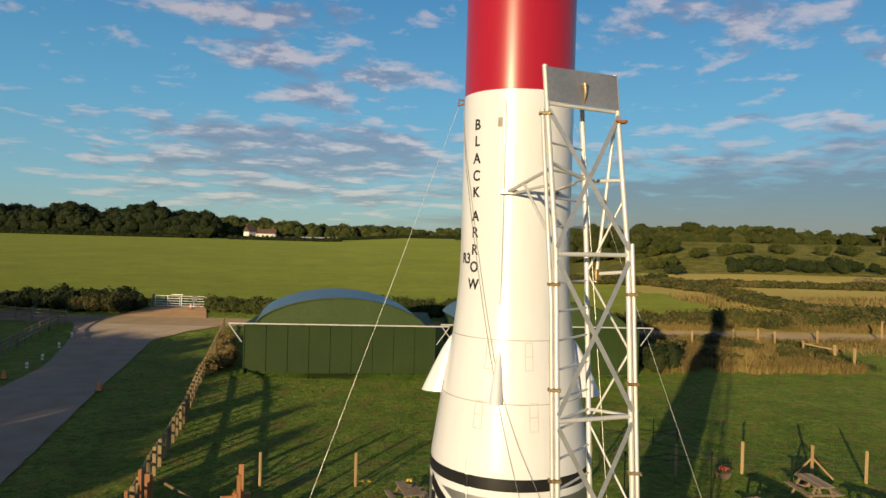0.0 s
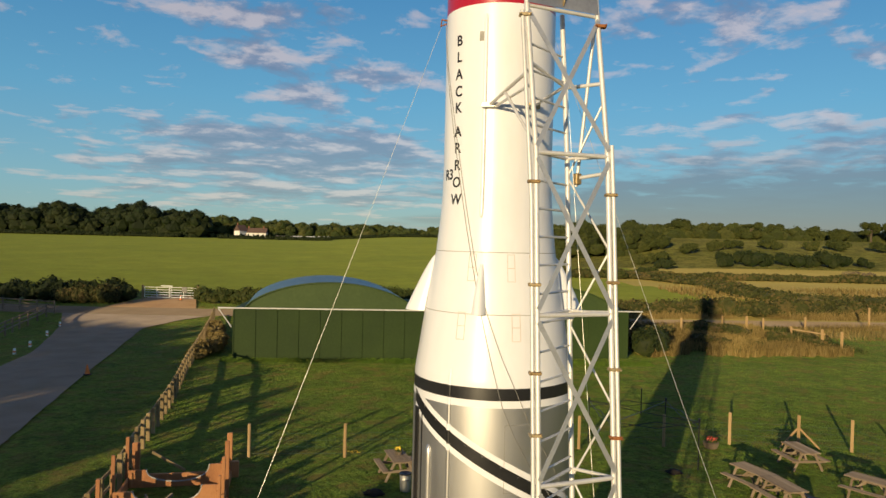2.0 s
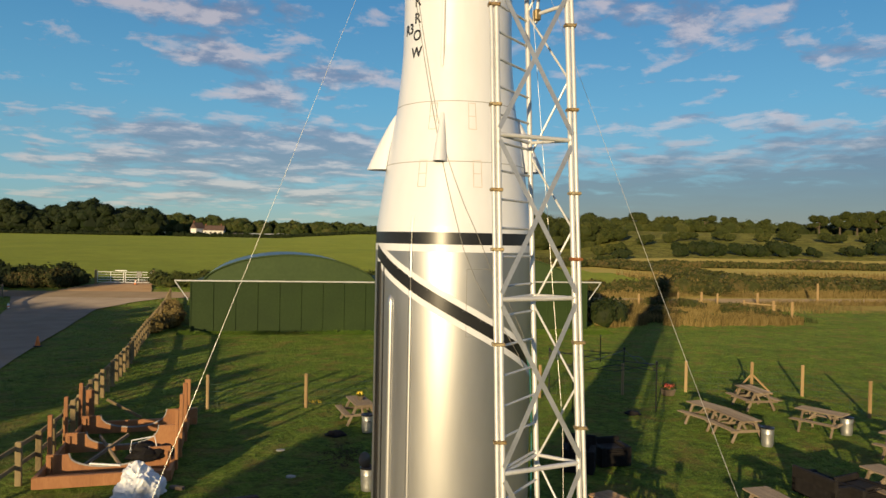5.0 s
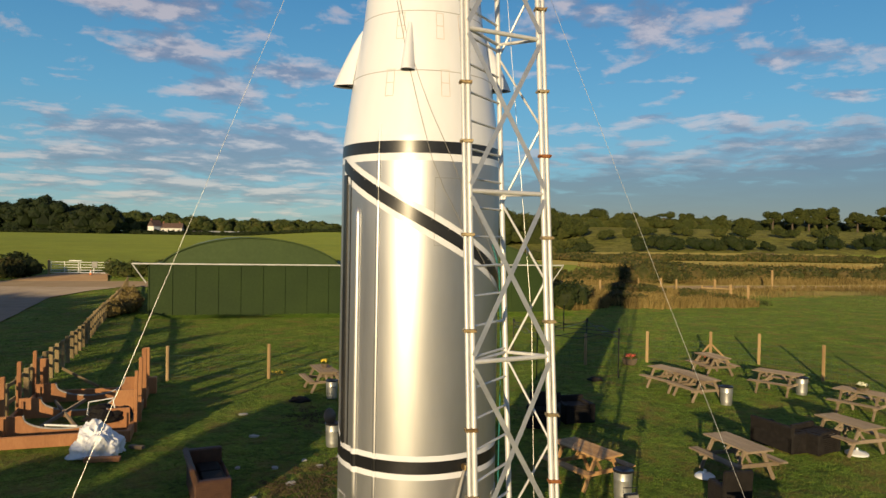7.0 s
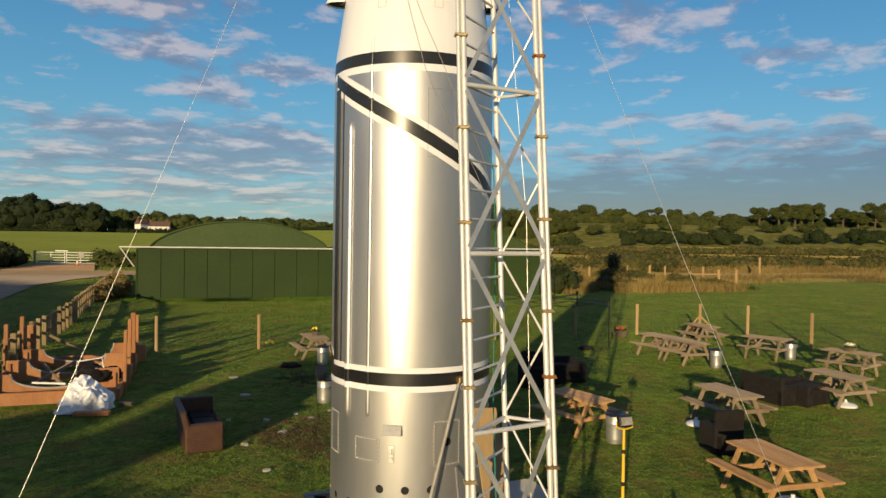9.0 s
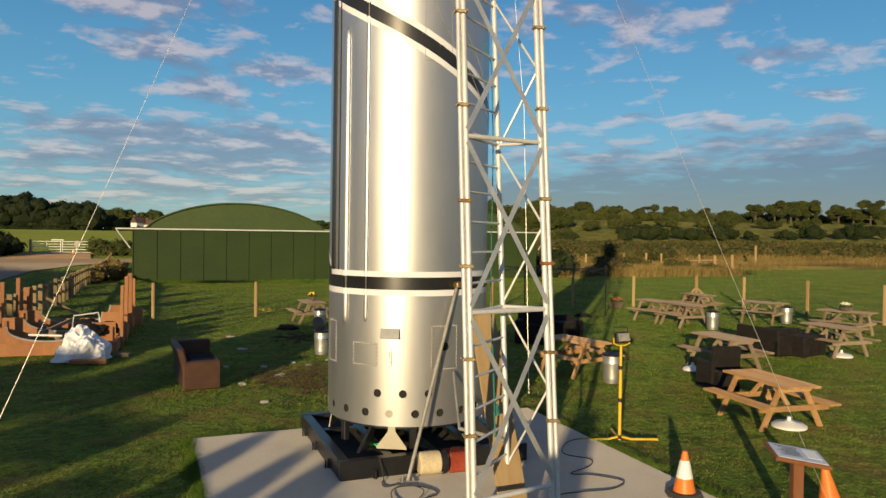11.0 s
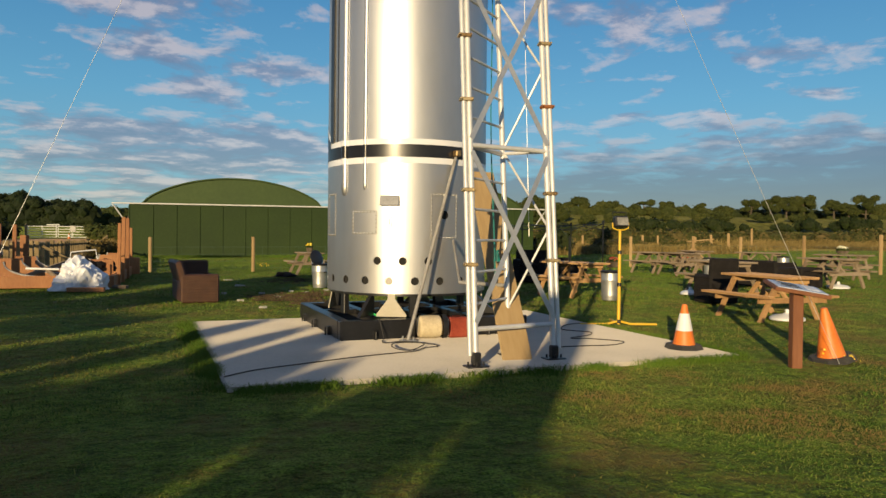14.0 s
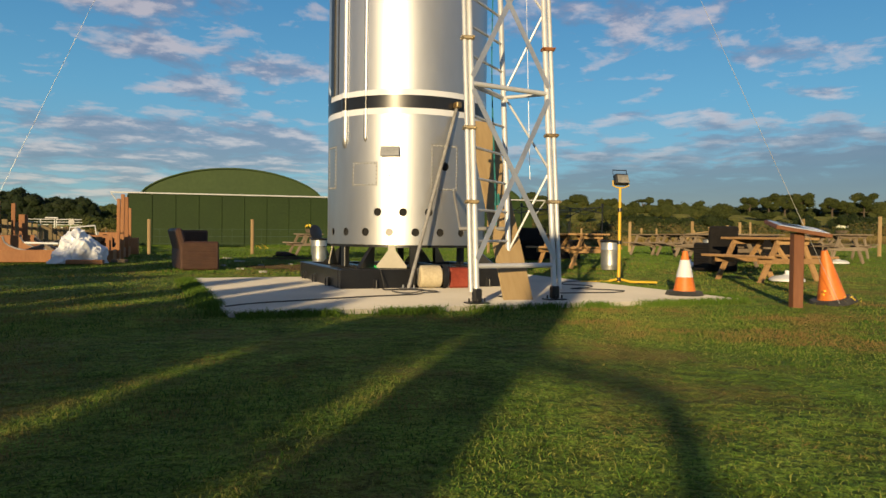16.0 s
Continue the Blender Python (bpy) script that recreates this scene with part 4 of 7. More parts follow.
for f, dx, levels in ((leg_l, -0.026, (0.95, 1.62, 2.45, 3.05, 3.95, 4.85, 5.75, 6.33, 7.18, 8.2, 9.92)), (leg_r, 0.025, (0.98, 1.62, 2.47, 3.1, 4.0, 4.83, 5.66, 6.33, 7.2, 8.1, 9.9))):
    for i, z in enumerate(levels):
        c = f(z) + Vector((dx, -0.006, 0))
        bm = B()
        box(bm, c, (0.125, 0.075, 0.034), None, 0.006)
        tube(bm, [c + Vector((-0.055, -0.07, 0)), c + Vector((-0.055, 0.05, 0))], 0.008, 6)
        tube(bm, [c + Vector((0.05, -0.075, 0)), c + Vector((0.05, 0.05, 0))], 0.008, 6)
        part("clamp", bm, RUST if i % 4 == 2 and dx > 0 else BRASSY, tower, "rusty tube clamp" if i % 4 == 2 and dx > 0 else "brass-coloured tube clamp")
bm = B()
p, q = leg_l(10.05), leg_r(10.02)
up = (leg_l(10.41) - leg_l(10.05))
vs = [p, q, q + up * 1.03, p + up]
f = [bm.verts.new(v + front * 0.03) for v in vs]
g = [bm.verts.new(v + front * 0.024) for v in vs]
bm.faces.new(f)
bm.faces.new(g[::-1])
for i in range(4):
    bm.faces.new((f[i], g[i], g[(i + 1) % 4], f[(i + 1) % 4]))
head = part("head_plate", bm, mat("dull_plate", [(0.24, 0.24, 0.24), (0.34, 0.34, 0.34), (0.46, 0.46, 0.45)], 3, 0.45, metal=0.7, fine=25, spread=0.6), tower, "dull grey steel plate at the head")
bm = B()
c = (p + q) / 2 + up * 0.62
tube(bm, [c + front * 0.075, c + Vector((0, 0, -0.02)) + front * 0.075], 0.03, 12)
tube(bm, [c + front * 0.03, c + front * 0.09], 0.012, 8)
tube(bm, [c + front * 0.075, c + front * 0.075 + Vector((0.01, 0, -0.10)), c + front * 0.06 + Vector((0.0, 0, -0.20))], [0.022, 0.016, 0.008], 8)
part("pulley", bm, BRASSY, head, "brass-coloured pulley block")
part("crossbar", tube(B(), [p + Vector((-0.01, 0, -0.02)), q + Vector((0.01, 0, -0.02))], 0.02, 10), ALU, tower, "aluminium crossbar", True)
pad = Vector((RX, RY, 0)) + hull(-13.5, 9.185, 0.045)
elbow = leg_l(9.36).lerp(pad, 0.60)
for a, b, r in ((leg_l(9.36), elbow, 0.02), (elbow, pad, 0.02), (leg_l(8.55), elbow, 0.016), (leg_l(9.2), pad + Vector((0.06, 0, -0.02)), 0.016), (leg_b(9.3), Vector((RX, RY, 0)) + hull(30, 9.2, 0.03), 0.018), (leg_r(9.28), leg_b(9.28), 0.02), (leg_l(9.42), leg_b(9.3), 0.02)):
    part("stay_arm", tube(B(), [a, b], r, 10), ALU, tower, "aluminium stay arm", True)
bm = box(B(), pad, (0.20, 0.06, 0.06), rotz(-13.5), 0.006)
part("hull_clamp", bm, FLATBAR, tower, "grey clamp against the hull")
bm = box(B(), Vector((RX, RY, 0)) + hull(30, 9.2, 0.03), (0.16, 0.06, 0.06), rotz(30), 0.006)
part("hull_clamp", bm, BRASSY, tower, "brass-coloured clamp against the hull")
part("hanging_pole", tube(B(), [leg_r(9.9) + Vector((-0.03, 0.03, 0)), Vector((1.64, 7.60, 8.2))], 0.019, 10), ALU, tower, "loose hanging aluminium pole", True)
part("clamp", box(B(), (1.645, 7.58, 8.28), (0.07, 0.08, 0.12), rotz(20), 0.01), BRASSY, tower)
part("stub_bar", tube(B(), [(1.645, 7.58, 8.29), leg_r(8.33)], 0.02, 10), ALU, tower, "short aluminium stub", True)
for f in (leg_l, leg_r, leg_b):
    c = f(SZ)
    bm = B()
    box(bm, (c.x, c.y, SZ + 0.006), (0.20, 0.13, 0.012), rotz(13), 0.002)
    box(bm, (c.x, c.y, SZ + 0.07), (0.075, 0.075, 0.12), rotz(13), 0.012)
    for dx, dy in ((-0.07, 0), (0.07, 0), (0, -0.05), (0.05, 0.045)):
        tube(bm, [(c.x + dx, c.y + dy, SZ), (c.x + dx, c.y + dy, SZ + 0.045)], 0.009, 6)
    part("foot", bm, BLACK, tower, "black bolted foot")

# ---- guy wires ----
for a, b, r in (((0.16, 9.03, 10.30), (-3.41, 6.74, -0.04), 0.0024), ((1.58, 8.87, 10.12), (4.68, 5.9, 0.05), 0.0024)):
    w = link("guy_wire", tube(B(), [Vector(a).lerp(Vector(b), k / 24) - Vector((0, 0, 0.06 * 4 * (k / 24) * (1 - k / 24))) for k in range(25)], r, 6), WIRE)
    tagged(w, "taut pale guy wire from the rocket to the ground", "guy wire", "guy wires")
eye = link("wire_shackle", tube(B(), [(0.23, 9.0, 10.36), (0.16, 9.02, 10.38), (0.15, 9.03, 10.30), (0.22, 9.0, 10.32)], 0.013, 8), RUST)
tagged(eye, "rusty shackle fixing a guy wire to the hull", "shackle")

# ---- sheds ----


def shed(x0, x1, yl, yr, base, eave, top, depth, bays, label):
    s = thing("shed", label, "shed", ((x0 + x1) / 2, (yl + yr) / 2, base), math.degrees(math.atan2(yr - yl, x1 - x0)))
    w, h = math.hypot(x1 - x0, yr - yl), eave - base
    part("front_wall", box(B(), (0, 0.06, h / 2 - 0.2), (w, 0.12, h + 0.4)), GREEN_SHEET, s, "dark green sheeted front wall")
    for sx in (-1, 1):
        part("side_wall", box(B(), (sx * (w / 2 - 0.06), depth / 2 + 0.12, h / 2 - 0.2), (0.12, depth, h + 0.4)), GREEN_SHEET, s, "dark green sheeted side wall")
    for k in range(bays + 1):
        part("wall_rib", box(B(), (-w / 2 + w * k / bays, -0.025, h / 2 - 0.1), (0.07, 0.05, h), None, 0.01), GREEN_SHEET, s, "upright wall rib")
    aw, n, rise = w * 0.89, 36, top - eave
    arc = [(-aw / 2 + aw * k / n, h + rise * (1 - (2 * k / n - 1) ** 2) ** 0.72) for k in range(n + 1)]
    bm = B()
    f = [bm.verts.new((x, 0.35, z)) for x, z in arc]
    bm.faces.new(f[::-1])
    part("gable", bm, GREEN_ROOF, s, "green canvas arched gable")
    bm = B()
    for j, y in enumerate((0.25, depth * 0.5, depth)):
        row = [bm.verts.new((x * 1.005 - 0.10 * (y - 0.25), y, z + 0.05)) for x, z in arc]
        if j:
            for k in range(n):
                bm.faces.new((prev[k], prev[k + 1], row[k + 1], row[k]))
        prev = row
    part("arched_roof", bm, BLUE_ROOF, s, "blue-grey sheeted barrel roof", True)
    bm = B()
    for k in range(n):
        tube(bm, [(arc[k][0], 0.27, arc[k][1] + 0.02), (arc[k + 1][0], 0.27, arc[k + 1][1] + 0.02)], 0.05, 6, False)
    part("roof_edge", bm, GREEN_ROOF, s, "green roof edge tube")
    part("flat_roof", box(B(), (0, depth / 2 + 0.1, h - 0.06), (w, depth, 0.1)), GREEN_ROOF, s, "green eaves deck")
    part("gutter", box(B(), (0, -0.12, h + 0.02), (w + 1.9, 0.11, 0.08), None, 0.015), GUTTER, s, "pale grey gutter along the eave")
    for sx in (-1, 1):
        bm = B()
        tube(bm, [(sx * (w / 2 + 0.9), -0.1, h - 0.04), (sx * (w / 2 + 0.12), -0.1, h - 1.15)], 0.035, 6)
        part("gutter_stay", bm, GUTTER, s, "slanting gutter stay")
    return s


shed(-12.3, -0.35, 44.6, 45.6, -0.30, 2.93, 4.57, 8.4, 9, "dark green sheeted shed with a barrel roof and open gutter")
shed(0.95, 13.0, 45.7, 46.7, -0.18, 3.05, 4.70, 8.4, 9, "dark green sheeted shed with a barrel roof beside another")

# ---- picnic tables, bins and seats ----


def picnic_table(wood, length=1.5, label="", at=(0, 0, 0), turn=0.0):
    t = thing("picnic_table", label, "picnic table", at, turn, "picnic tables on the lawn")
    for k in range(5):
        part("top_board", box(B(), (0, -0.30 + 0.15 * k, 0.725), (length, 0.14, 0.038), None, 0.006), wood, t)
    for s in (-1, 1):
        for k in range(2):
            part("seat_board", box(B(), (0, s * (0.60 + 0.135 * k), 0.43), (length, 0.125, 0.038), None, 0.006), wood, t)
    for x in (-length / 2 + 0.22, length / 2 - 0.22):
        for s in (-1, 1):
            part("leg", beam(B(), (x, s * 0.62, 0.0), (x, s * 0.24, 0.705), 0.045, 0.09, (0, 1, 0.3), 0.005), wood, t)
        part("seat_bearer", box(B(), (x + 0.046, 0, 0.365), (0.04, 1.42, 0.085), None, 0.005), wood, t)
        part("top_bearer", box(B(), (x + 0.046, 0, 0.667), (0.04, 0.66, 0.075), None, 0.005), wood, t)
        part("brace", beam(B(), (x + math.copysign(0.06, -x), 0, 0.36), (x - math.copysign(0.36, x), 0, 0.70), 0.045, 0.07, (0, 1, 0), 0.004), wood, t)
    return t


TABLES = [((6.05, 10.07), (6.21, 8.78), TABLE_WOOD, "orange-brown timber picnic table on the lawn"),
          ((7.45, 13.83), (7.68, 12.55), GREY_WOOD, "weathered timber picnic table on the lawn"),
          ((10.80, 15.01), (11.02, 13.94), GREY_WOOD, "weathered timber picnic table on the lawn"),
          ((13.18, 17.68), (13.62, 16.89), GREY_WOOD, "weathered picnic table with flowers on its top"),
          ((12.40, 20.52), (13.06, 19.60), GREY_WOOD, "weathered picnic table beside a metal bin"),
          ((9.47, 21.48), (9.89, 20.30), GREY_WOOD, "weathered picnic table end to end with another"),
          ((9.84, 20.30), (10.06, 18.93), GREY_WOOD, "weathered picnic table end to end with another"),
          ((12.22, 24.01), (12.34, 22.43), GREY_WOOD, "weathered picnic table near the wire fence"),
          ((4.20, 13.67), (4.72, 12.54), TABLE_WOOD, "brown timber picnic table beside a metal bin"),
          ((-1.05, 22.35), (-0.78, 21.45), GREY_WOOD, "weathered picnic table with a flower pot on top")]
for (ax, ay), (bx, by), wood, label in TABLES:
    cx, cy = (ax + bx) / 2 * 1.033 + 0.08, (ay + by) / 2 * 1.033
    t = picnic_table(wood, 1.38, label, drop(cx, cy), math.degrees(math.atan2(by - ay, bx - ax)))
    t.scale = (1, 0.82, 0.90)
    t.location.z -= 0.045 if cy < 12 else 0.0


def cloth_mound(bm, w, d, h, seed, n=34):
    """A heap of crumpled sheet: a dome pushed in and out by creases on every side."""
    rows = []
    for j in range(n + 1):
        row = []
        for i in range(2 * n):
            a, e = math.pi * i / n, math.pi / 2 * min(1.0, j / (n - 1))
            x, y, z = math.cos(a) * math.cos(e), math.sin(a) * math.cos(e), math.sin(e)
            k = 1.0 + 0.42 * noise.noise((x * 1.5 + seed, y * 1.5, z * 1.5))
            for s, g in ((2.2, 0.34), (4.4, 0.15), (10.0, 0.03)):
                bend = 0.6 * noise.noise((x * 1.8, y * 1.8 + seed, z * 1.8 + s))
                k += g * (0.28 - abs(noise.noise((x * s + bend + seed, y * s - bend, z * s + bend))))
            row.append(bm.verts.new((x * k * w / 2, y * k * d / 2, max(0.004, z * k * h))))
        rows.append(row)
    for a, b in zip(rows[:-2], rows[1:-1]):
        for i in range(2 * n):
            bm.faces.new((a[i], a[(i + 1) % (2 * n)], b[(i + 1) % (2 * n)], b[i]))
    bmesh.ops.remove_doubles(bm, verts=bm.verts[:], dist=0.0008)
    bmesh.ops.delete(bm, geom=[v for v in bm.verts if not v.link_faces], context="VERTS")
    return bm


# galvanised bins


def bin_at(x, y, label, lid=True):
    b = thing("metal_bin", label, "bin", drop(x, y), random.uniform(0, 90), "metal bins on the lawn")
    b.scale = (0.86, 0.86, 0.85)
    part("body", lathe(B(), [(0.0, 0.015), (0.165, 0.015), (0.17, 0.0), (0.178, 0.03), (0.183, 0.2), (0.19, 0.215), (0.187, 0.23), (0.195, 0.42), (0.202, 0.435), (0.198, 0.45), (0.205, 0.60), (0.215, 0.61), (0.205, 0.62), (0.198, 0.60), (0.19, 0.1)], 28), STEEL, b, "dented galvanised body", True)
    part("liner", lathe(B(), [(0.196, 0.585), (0.218, 0.60), (0.221, 0.63), (0.20, 0.645), (0.14, 0.62), (0.0, 0.58)], 24), BLACK, b, "black bin liner at the rim", True)
    part("writing_bar", box(B(), (0, -0.2, 0.42), (0.11, 0.012, 0.022)), BLACK, b, "unreadable dark lettering")
    return b


for x, y, label in ((5.06, 12.55, "galvanised metal bin beside a brown picnic table"), (10.81, 19.4, "galvanised metal bin beside weathered picnic tables"), (13.85, 20.45, "galvanised metal bin at the end of a picnic table"), (-0.57, 21.3, "galvanised metal bin beside a picnic table"), (-0.37, 16.38, "galvanised metal bin with a raised dark lid")):
    last_bin = bin_at(x, y, label)
lid = lathe(B(), [(0.0, 0.03), (0.12, 0.025), (0.21, 0.0), (0.215, -0.02)], 24)
lid.transform(Matrix.Translation((-0.02, 0.10, 0.80)) @ Matrix.Rotation(radians(75), 4, "X"))
part("lid", lid, BLACK, last_bin, "black lid standing open", True)

# rattan seats


def rattan_sofa(name, material, label, category, at, turn, length, depth, arm, back, seat_label, group="black rattan seats", splay=6, far_arm=None):
    s = thing(name, label, category, at, turn, group)
    part("base", box(B(), (0, 0, 0.19), (length - 0.02, depth - 0.02, 0.36), None, 0.02), material, s)
    bm = box(B(), (0, 0, 0), (length, 0.11, back - 0.02), None, 0.03)
    bm.transform(Matrix.Translation((0, depth / 2 - 0.07, back / 2 + 0.01)) @ Matrix.Rotation(radians(-splay), 4, "X"))
    part("backrest", bm, material, s)
    for sx in (-1, 1):
        tall = far_arm if far_arm and sx > 0 else arm
        part("arm", box(B(), (sx * (length / 2 - 0.07), -0.01, tall / 2 + 0.005), (0.15, depth, tall), None, 0.025), material, s)
    n = max(1, round(length / 0.75))
    w = (length - 0.32) / n
    for k in range(n):
        part("cushion", box(B(), (-(length - 0.32) / 2 + w * (k + 0.5), -0.05, 0.41), (w - 0.02, depth - 0.24, 0.10), None, 0.03), BLACK_RATTAN, s, seat_label)
    bm = B()
    for z in np.arange(0.05, arm - 0.02, 0.045):
        box(bm, (0, -depth / 2 - 0.003, z), (length - 0.06, 0.012, 0.028), None, 0.004)
        for sx in (-1, 1):
            box(bm, (sx * (length / 2 + 0.004), 0, z), (0.012, depth - 0.08, 0.028), None, 0.004)
    tagged(part("weave", bm, material, s, "woven rattan strands"), kind="stuff")
    return s


rattan_sofa("rattan_sofa", BROWN_RATTAN, "brown woven rattan sofa with dark cushions on the lawn", "sofa", drop(-2.56, 13.44), 108, 1.45, 0.64, 0.50, 0.74, "black seat cushion", "brown rattan seats", 15, 0.70)
rattan_sofa("rattan_chair", BLACK_RATTAN, "black rattan armchair beside an orange-brown picnic table", "armchair", drop(6.72, 11.75), -178, 0.54, 0.56, 0.50, 0.80, "black seat cushion")
rattan_sofa("rattan_sofa", BLACK_RATTAN, "black rattan sofa among picnic tables", "sofa", drop(9.95, 15.35), 104, 1.25, 0.66, 0.46, 0.62, "black seat cushion")
rattan_sofa("rattan_chair", BLACK_RATTAN, "black rattan armchair standing beside a sofa", "armchair", drop(10.55, 15.0), 24, 0.85, 0.72, 0.46, 0.56, "black seat cushion")
rattan_sofa("rattan_chair", BLACK_RATTAN, "black rattan armchair in the rocket's shade", "armchair", drop(4.9, 17.6), -20, 0.8, 0.75, 0.58, 0.82, "black seat cushion")
rattan_sofa("rattan_chair", BLACK_RATTAN, "low black rattan seat in the rocket's shade", "armchair", drop(5.85, 18.1), 10, 0.85, 0.75, 0.50, 0.60, "black seat cushion")

# cones


def cone(at, turn, h, sleeve, label, group, lean=0.0, colour=None):
    c = thing("traffic_cone", label, "traffic cone", at, turn, group)
    if lean:
        c.matrix_world = pose(*at, 0, lean, turn)
    k = h / 0.5
    base = B()
    bmesh.ops.create_cone(base, cap_ends=True, segments=8, radius1=0.215 * k, radius2=0.19 * k, depth=0.05 * k, matrix=Matrix.Translation((0, 0, 0.025 * k)))
    part("base", base, RUBBER, c, "black rubber base")
    def r(z):
        return (0.135 - 0.107 * (z / 0.5)) * k
    part("cone_body", lathe(B(), [(r(z), z * k) for z in (0.05, 0.12, 0.2, 0.36, 0.5)] + [(0.012 * k, 0.505 * k), (0.0, 0.505 * k)], 24), colour or ORANGE_PLASTIC, c, "orange plastic body", True)
    if sleeve:
        part("sleeve", lathe(B(), [(r(z) + 0.003, z * k) for z in (0.205, 0.28, 0.40)], 24), REFLECTIVE, c, "white reflective sleeve", True)
    return c


cone((3.63, 6.87, 0.055), 12, 0.46, True, "orange cone with a white sleeve on the slab's edge", "traffic cones")
cone(drop(4.80, 6.16), 0, 0.52, False, "faded orange cone leaning beside a guy wire", "traffic cones", -11)
for x, y, sl in ((-25.6, 41.8, False), (-18.6, 38.9, False), (-26.05, 74.2, True)):
    cone(drop(x, y, 0.02), 0, 0.55, sl, "red-orange cone beside the tarmac", "roadside cones")
for x, y in ((-26.4, 45.5), (-27.15, 48.6), (-28.8, 53.8), (-30.5, 58.9), (-38.5, 73.8)):
    b = thing("marker_post", "short white and orange marker on the verge", "marker", drop(x, y), 0, "verge markers")
    b.scale = (0.7, 0.7, 0.7)
    part("body", lathe(B(), [(0.13, 0.0), (0.12, 0.5), (0.10, 0.55), (0.0, 0.56)], 12), REFLECTIVE, b, "white plastic body", True)
    part("band", lathe(B(), [(0.128, 0.18), (0.126, 0.32)], 12), ORANGE_PLASTIC, b, "orange band", True)

# information lectern
sign = thing("information_lectern", "brown timber lectern with a printed panel on the lawn", "information sign", drop(4.23, 5.9), -8)
part("post", box(B(), (0, 0, 0.33), (0.095, 0.095, 0.70), None, 0.008), SIGN_WOOD, sign)
tiltm = Matrix.Translation((0.0, 0.0, 0.715)) @ Matrix.Rotation(radians(-4), 4, "Z") @ Matrix.Rotation(radians(9), 4, "Y") @ Matrix.Rotation(radians(10), 4, "X")
bm = box(B(), (0, 0, 0), (0.50, 0.33, 0.035), None, 0.006)
bm.transform(tiltm)
board = part("board", bm, SIGN_WOOD, sign, "timber backing board")
bm = box(B(), (0, 0, 0.020), (0.45, 0.28, 0.006))
bm.transform(tiltm)
face = part("panel", bm, PANEL_FACE, board, "printed panel face")
for k in range(7):
    bm = box(B(), (-0.08 + 0.01 * (k % 3), 0.10 - 0.028 * k, 0.0245), (0.20 - 0.03 * (k % 3), 0.008, 0.002))
    bm.transform(tiltm)
    part("writing_bar", bm, BLACK, board, "unreadable line of print")
bm = box(B(), (0.13, 0.02, 0.0245), (0.12, 0.17, 0.002))
bm.transform(tiltm)
part("picture_block", bm, REFLECTIVE, board, "pale printed picture")

# floodlight on a stand
fl = thing("floodlight", "yellow floodlight on a tall stand beside the slab", "floodlight", drop(3.74, 8.9), 0)
part("pole", tube(B(), [(0, 0, 0.02), (0, 0, 0.62), (0, 0, 1.27)], [0.022, 0.022, 0.017], 12), YELLOW, fl, "yellow pole", True)
for z in (0.55, 0.06, 0.98):
    part("collar", tube(B(), [(0, 0, z - 0.025), (0, 0, z + 0.025)], 0.03, 12), BLACK, fl, "black collar", True)
for a in (-4, 176, 80):
    part("leg", tube(B(), [(0.02 * math.cos(radians(a)), 0.02 * math.sin(radians(a)), 0.06), (0.16 * math.cos(radians(a)), 0.16 * math.sin(radians(a)), 0.025), (0.52 * math.cos(radians(a)), 0.52 * math.sin(radians(a)), 0.02)], 0.016, 8), YELLOW, fl, "yellow leg", True)
bm = box(B(), (0, 0, 0), (0.20, 0.09, 0.145), None, 0.015)
bm.transform(Matrix.Translation((0.01, 0.0, 1.38)) @ Matrix.Rotation(radians(12), 4, "Z") @ Matrix.Rotation(radians(-12), 4, "X"))
lamp = part("lamp_head", bm, BLACK, fl, "black lamp housing")
bm = box(B(), (0, -0.047, 0.0), (0.165, 0.006, 0.105))
bm.transform(Matrix.Translation((0.01, 0.0, 1.38)) @ Matrix.Rotation(radians(12), 4, "Z") @ Matrix.Rotation(radians(-12), 4, "X"))
part("lamp_glass", bm, LAMPGLASS, lamp, "grey lamp glass")
part("bracket", tube(B(), [(-0.105, 0.0, 1.37), (-0.10, 0, 1.30), (-0.04, 0, 1.275), (0.05, 0, 1.275), (0.115, 0, 1.30), (0.12, 0, 1.37)], 0.009, 8), YELLOW, fl, "yellow bracket", True)
part("handle", tube(B(), [(-0.09, 0.03, 1.45), (-0.09, 0.05, 1.51), (0.1, 0.05, 1.51), (0.1, 0.03, 1.45)], 0.007, 6), BLACK, fl, "thin wire handle", True)

# loose things on the slab


def cable(pts, r, label):
    """A cable laid smoothly through a few places."""
    cu = []
    v = [Vector(p) for p in pts]
    for i in range(len(v) - 1):
        p0, p1, p2, p3 = v[max(0, i - 1)], v[i], v[i + 1], v[min(len(v) - 1, i + 2)]
        for k in range(6):
            t = k / 6
            cu.append(0.5 * ((2 * p1) + (p2 - p0) * t + (2 * p0 - 5 * p1 + 4 * p2 - p3) * t * t + (3 * p1 - p0 - 3 * p2 + p3) * t ** 3))
    cu.append(v[-1])
    return tagged(link("power_cable", tube(B(), cu, r, 6), RUBBER, None, "", True), label, "cable", "power cables")


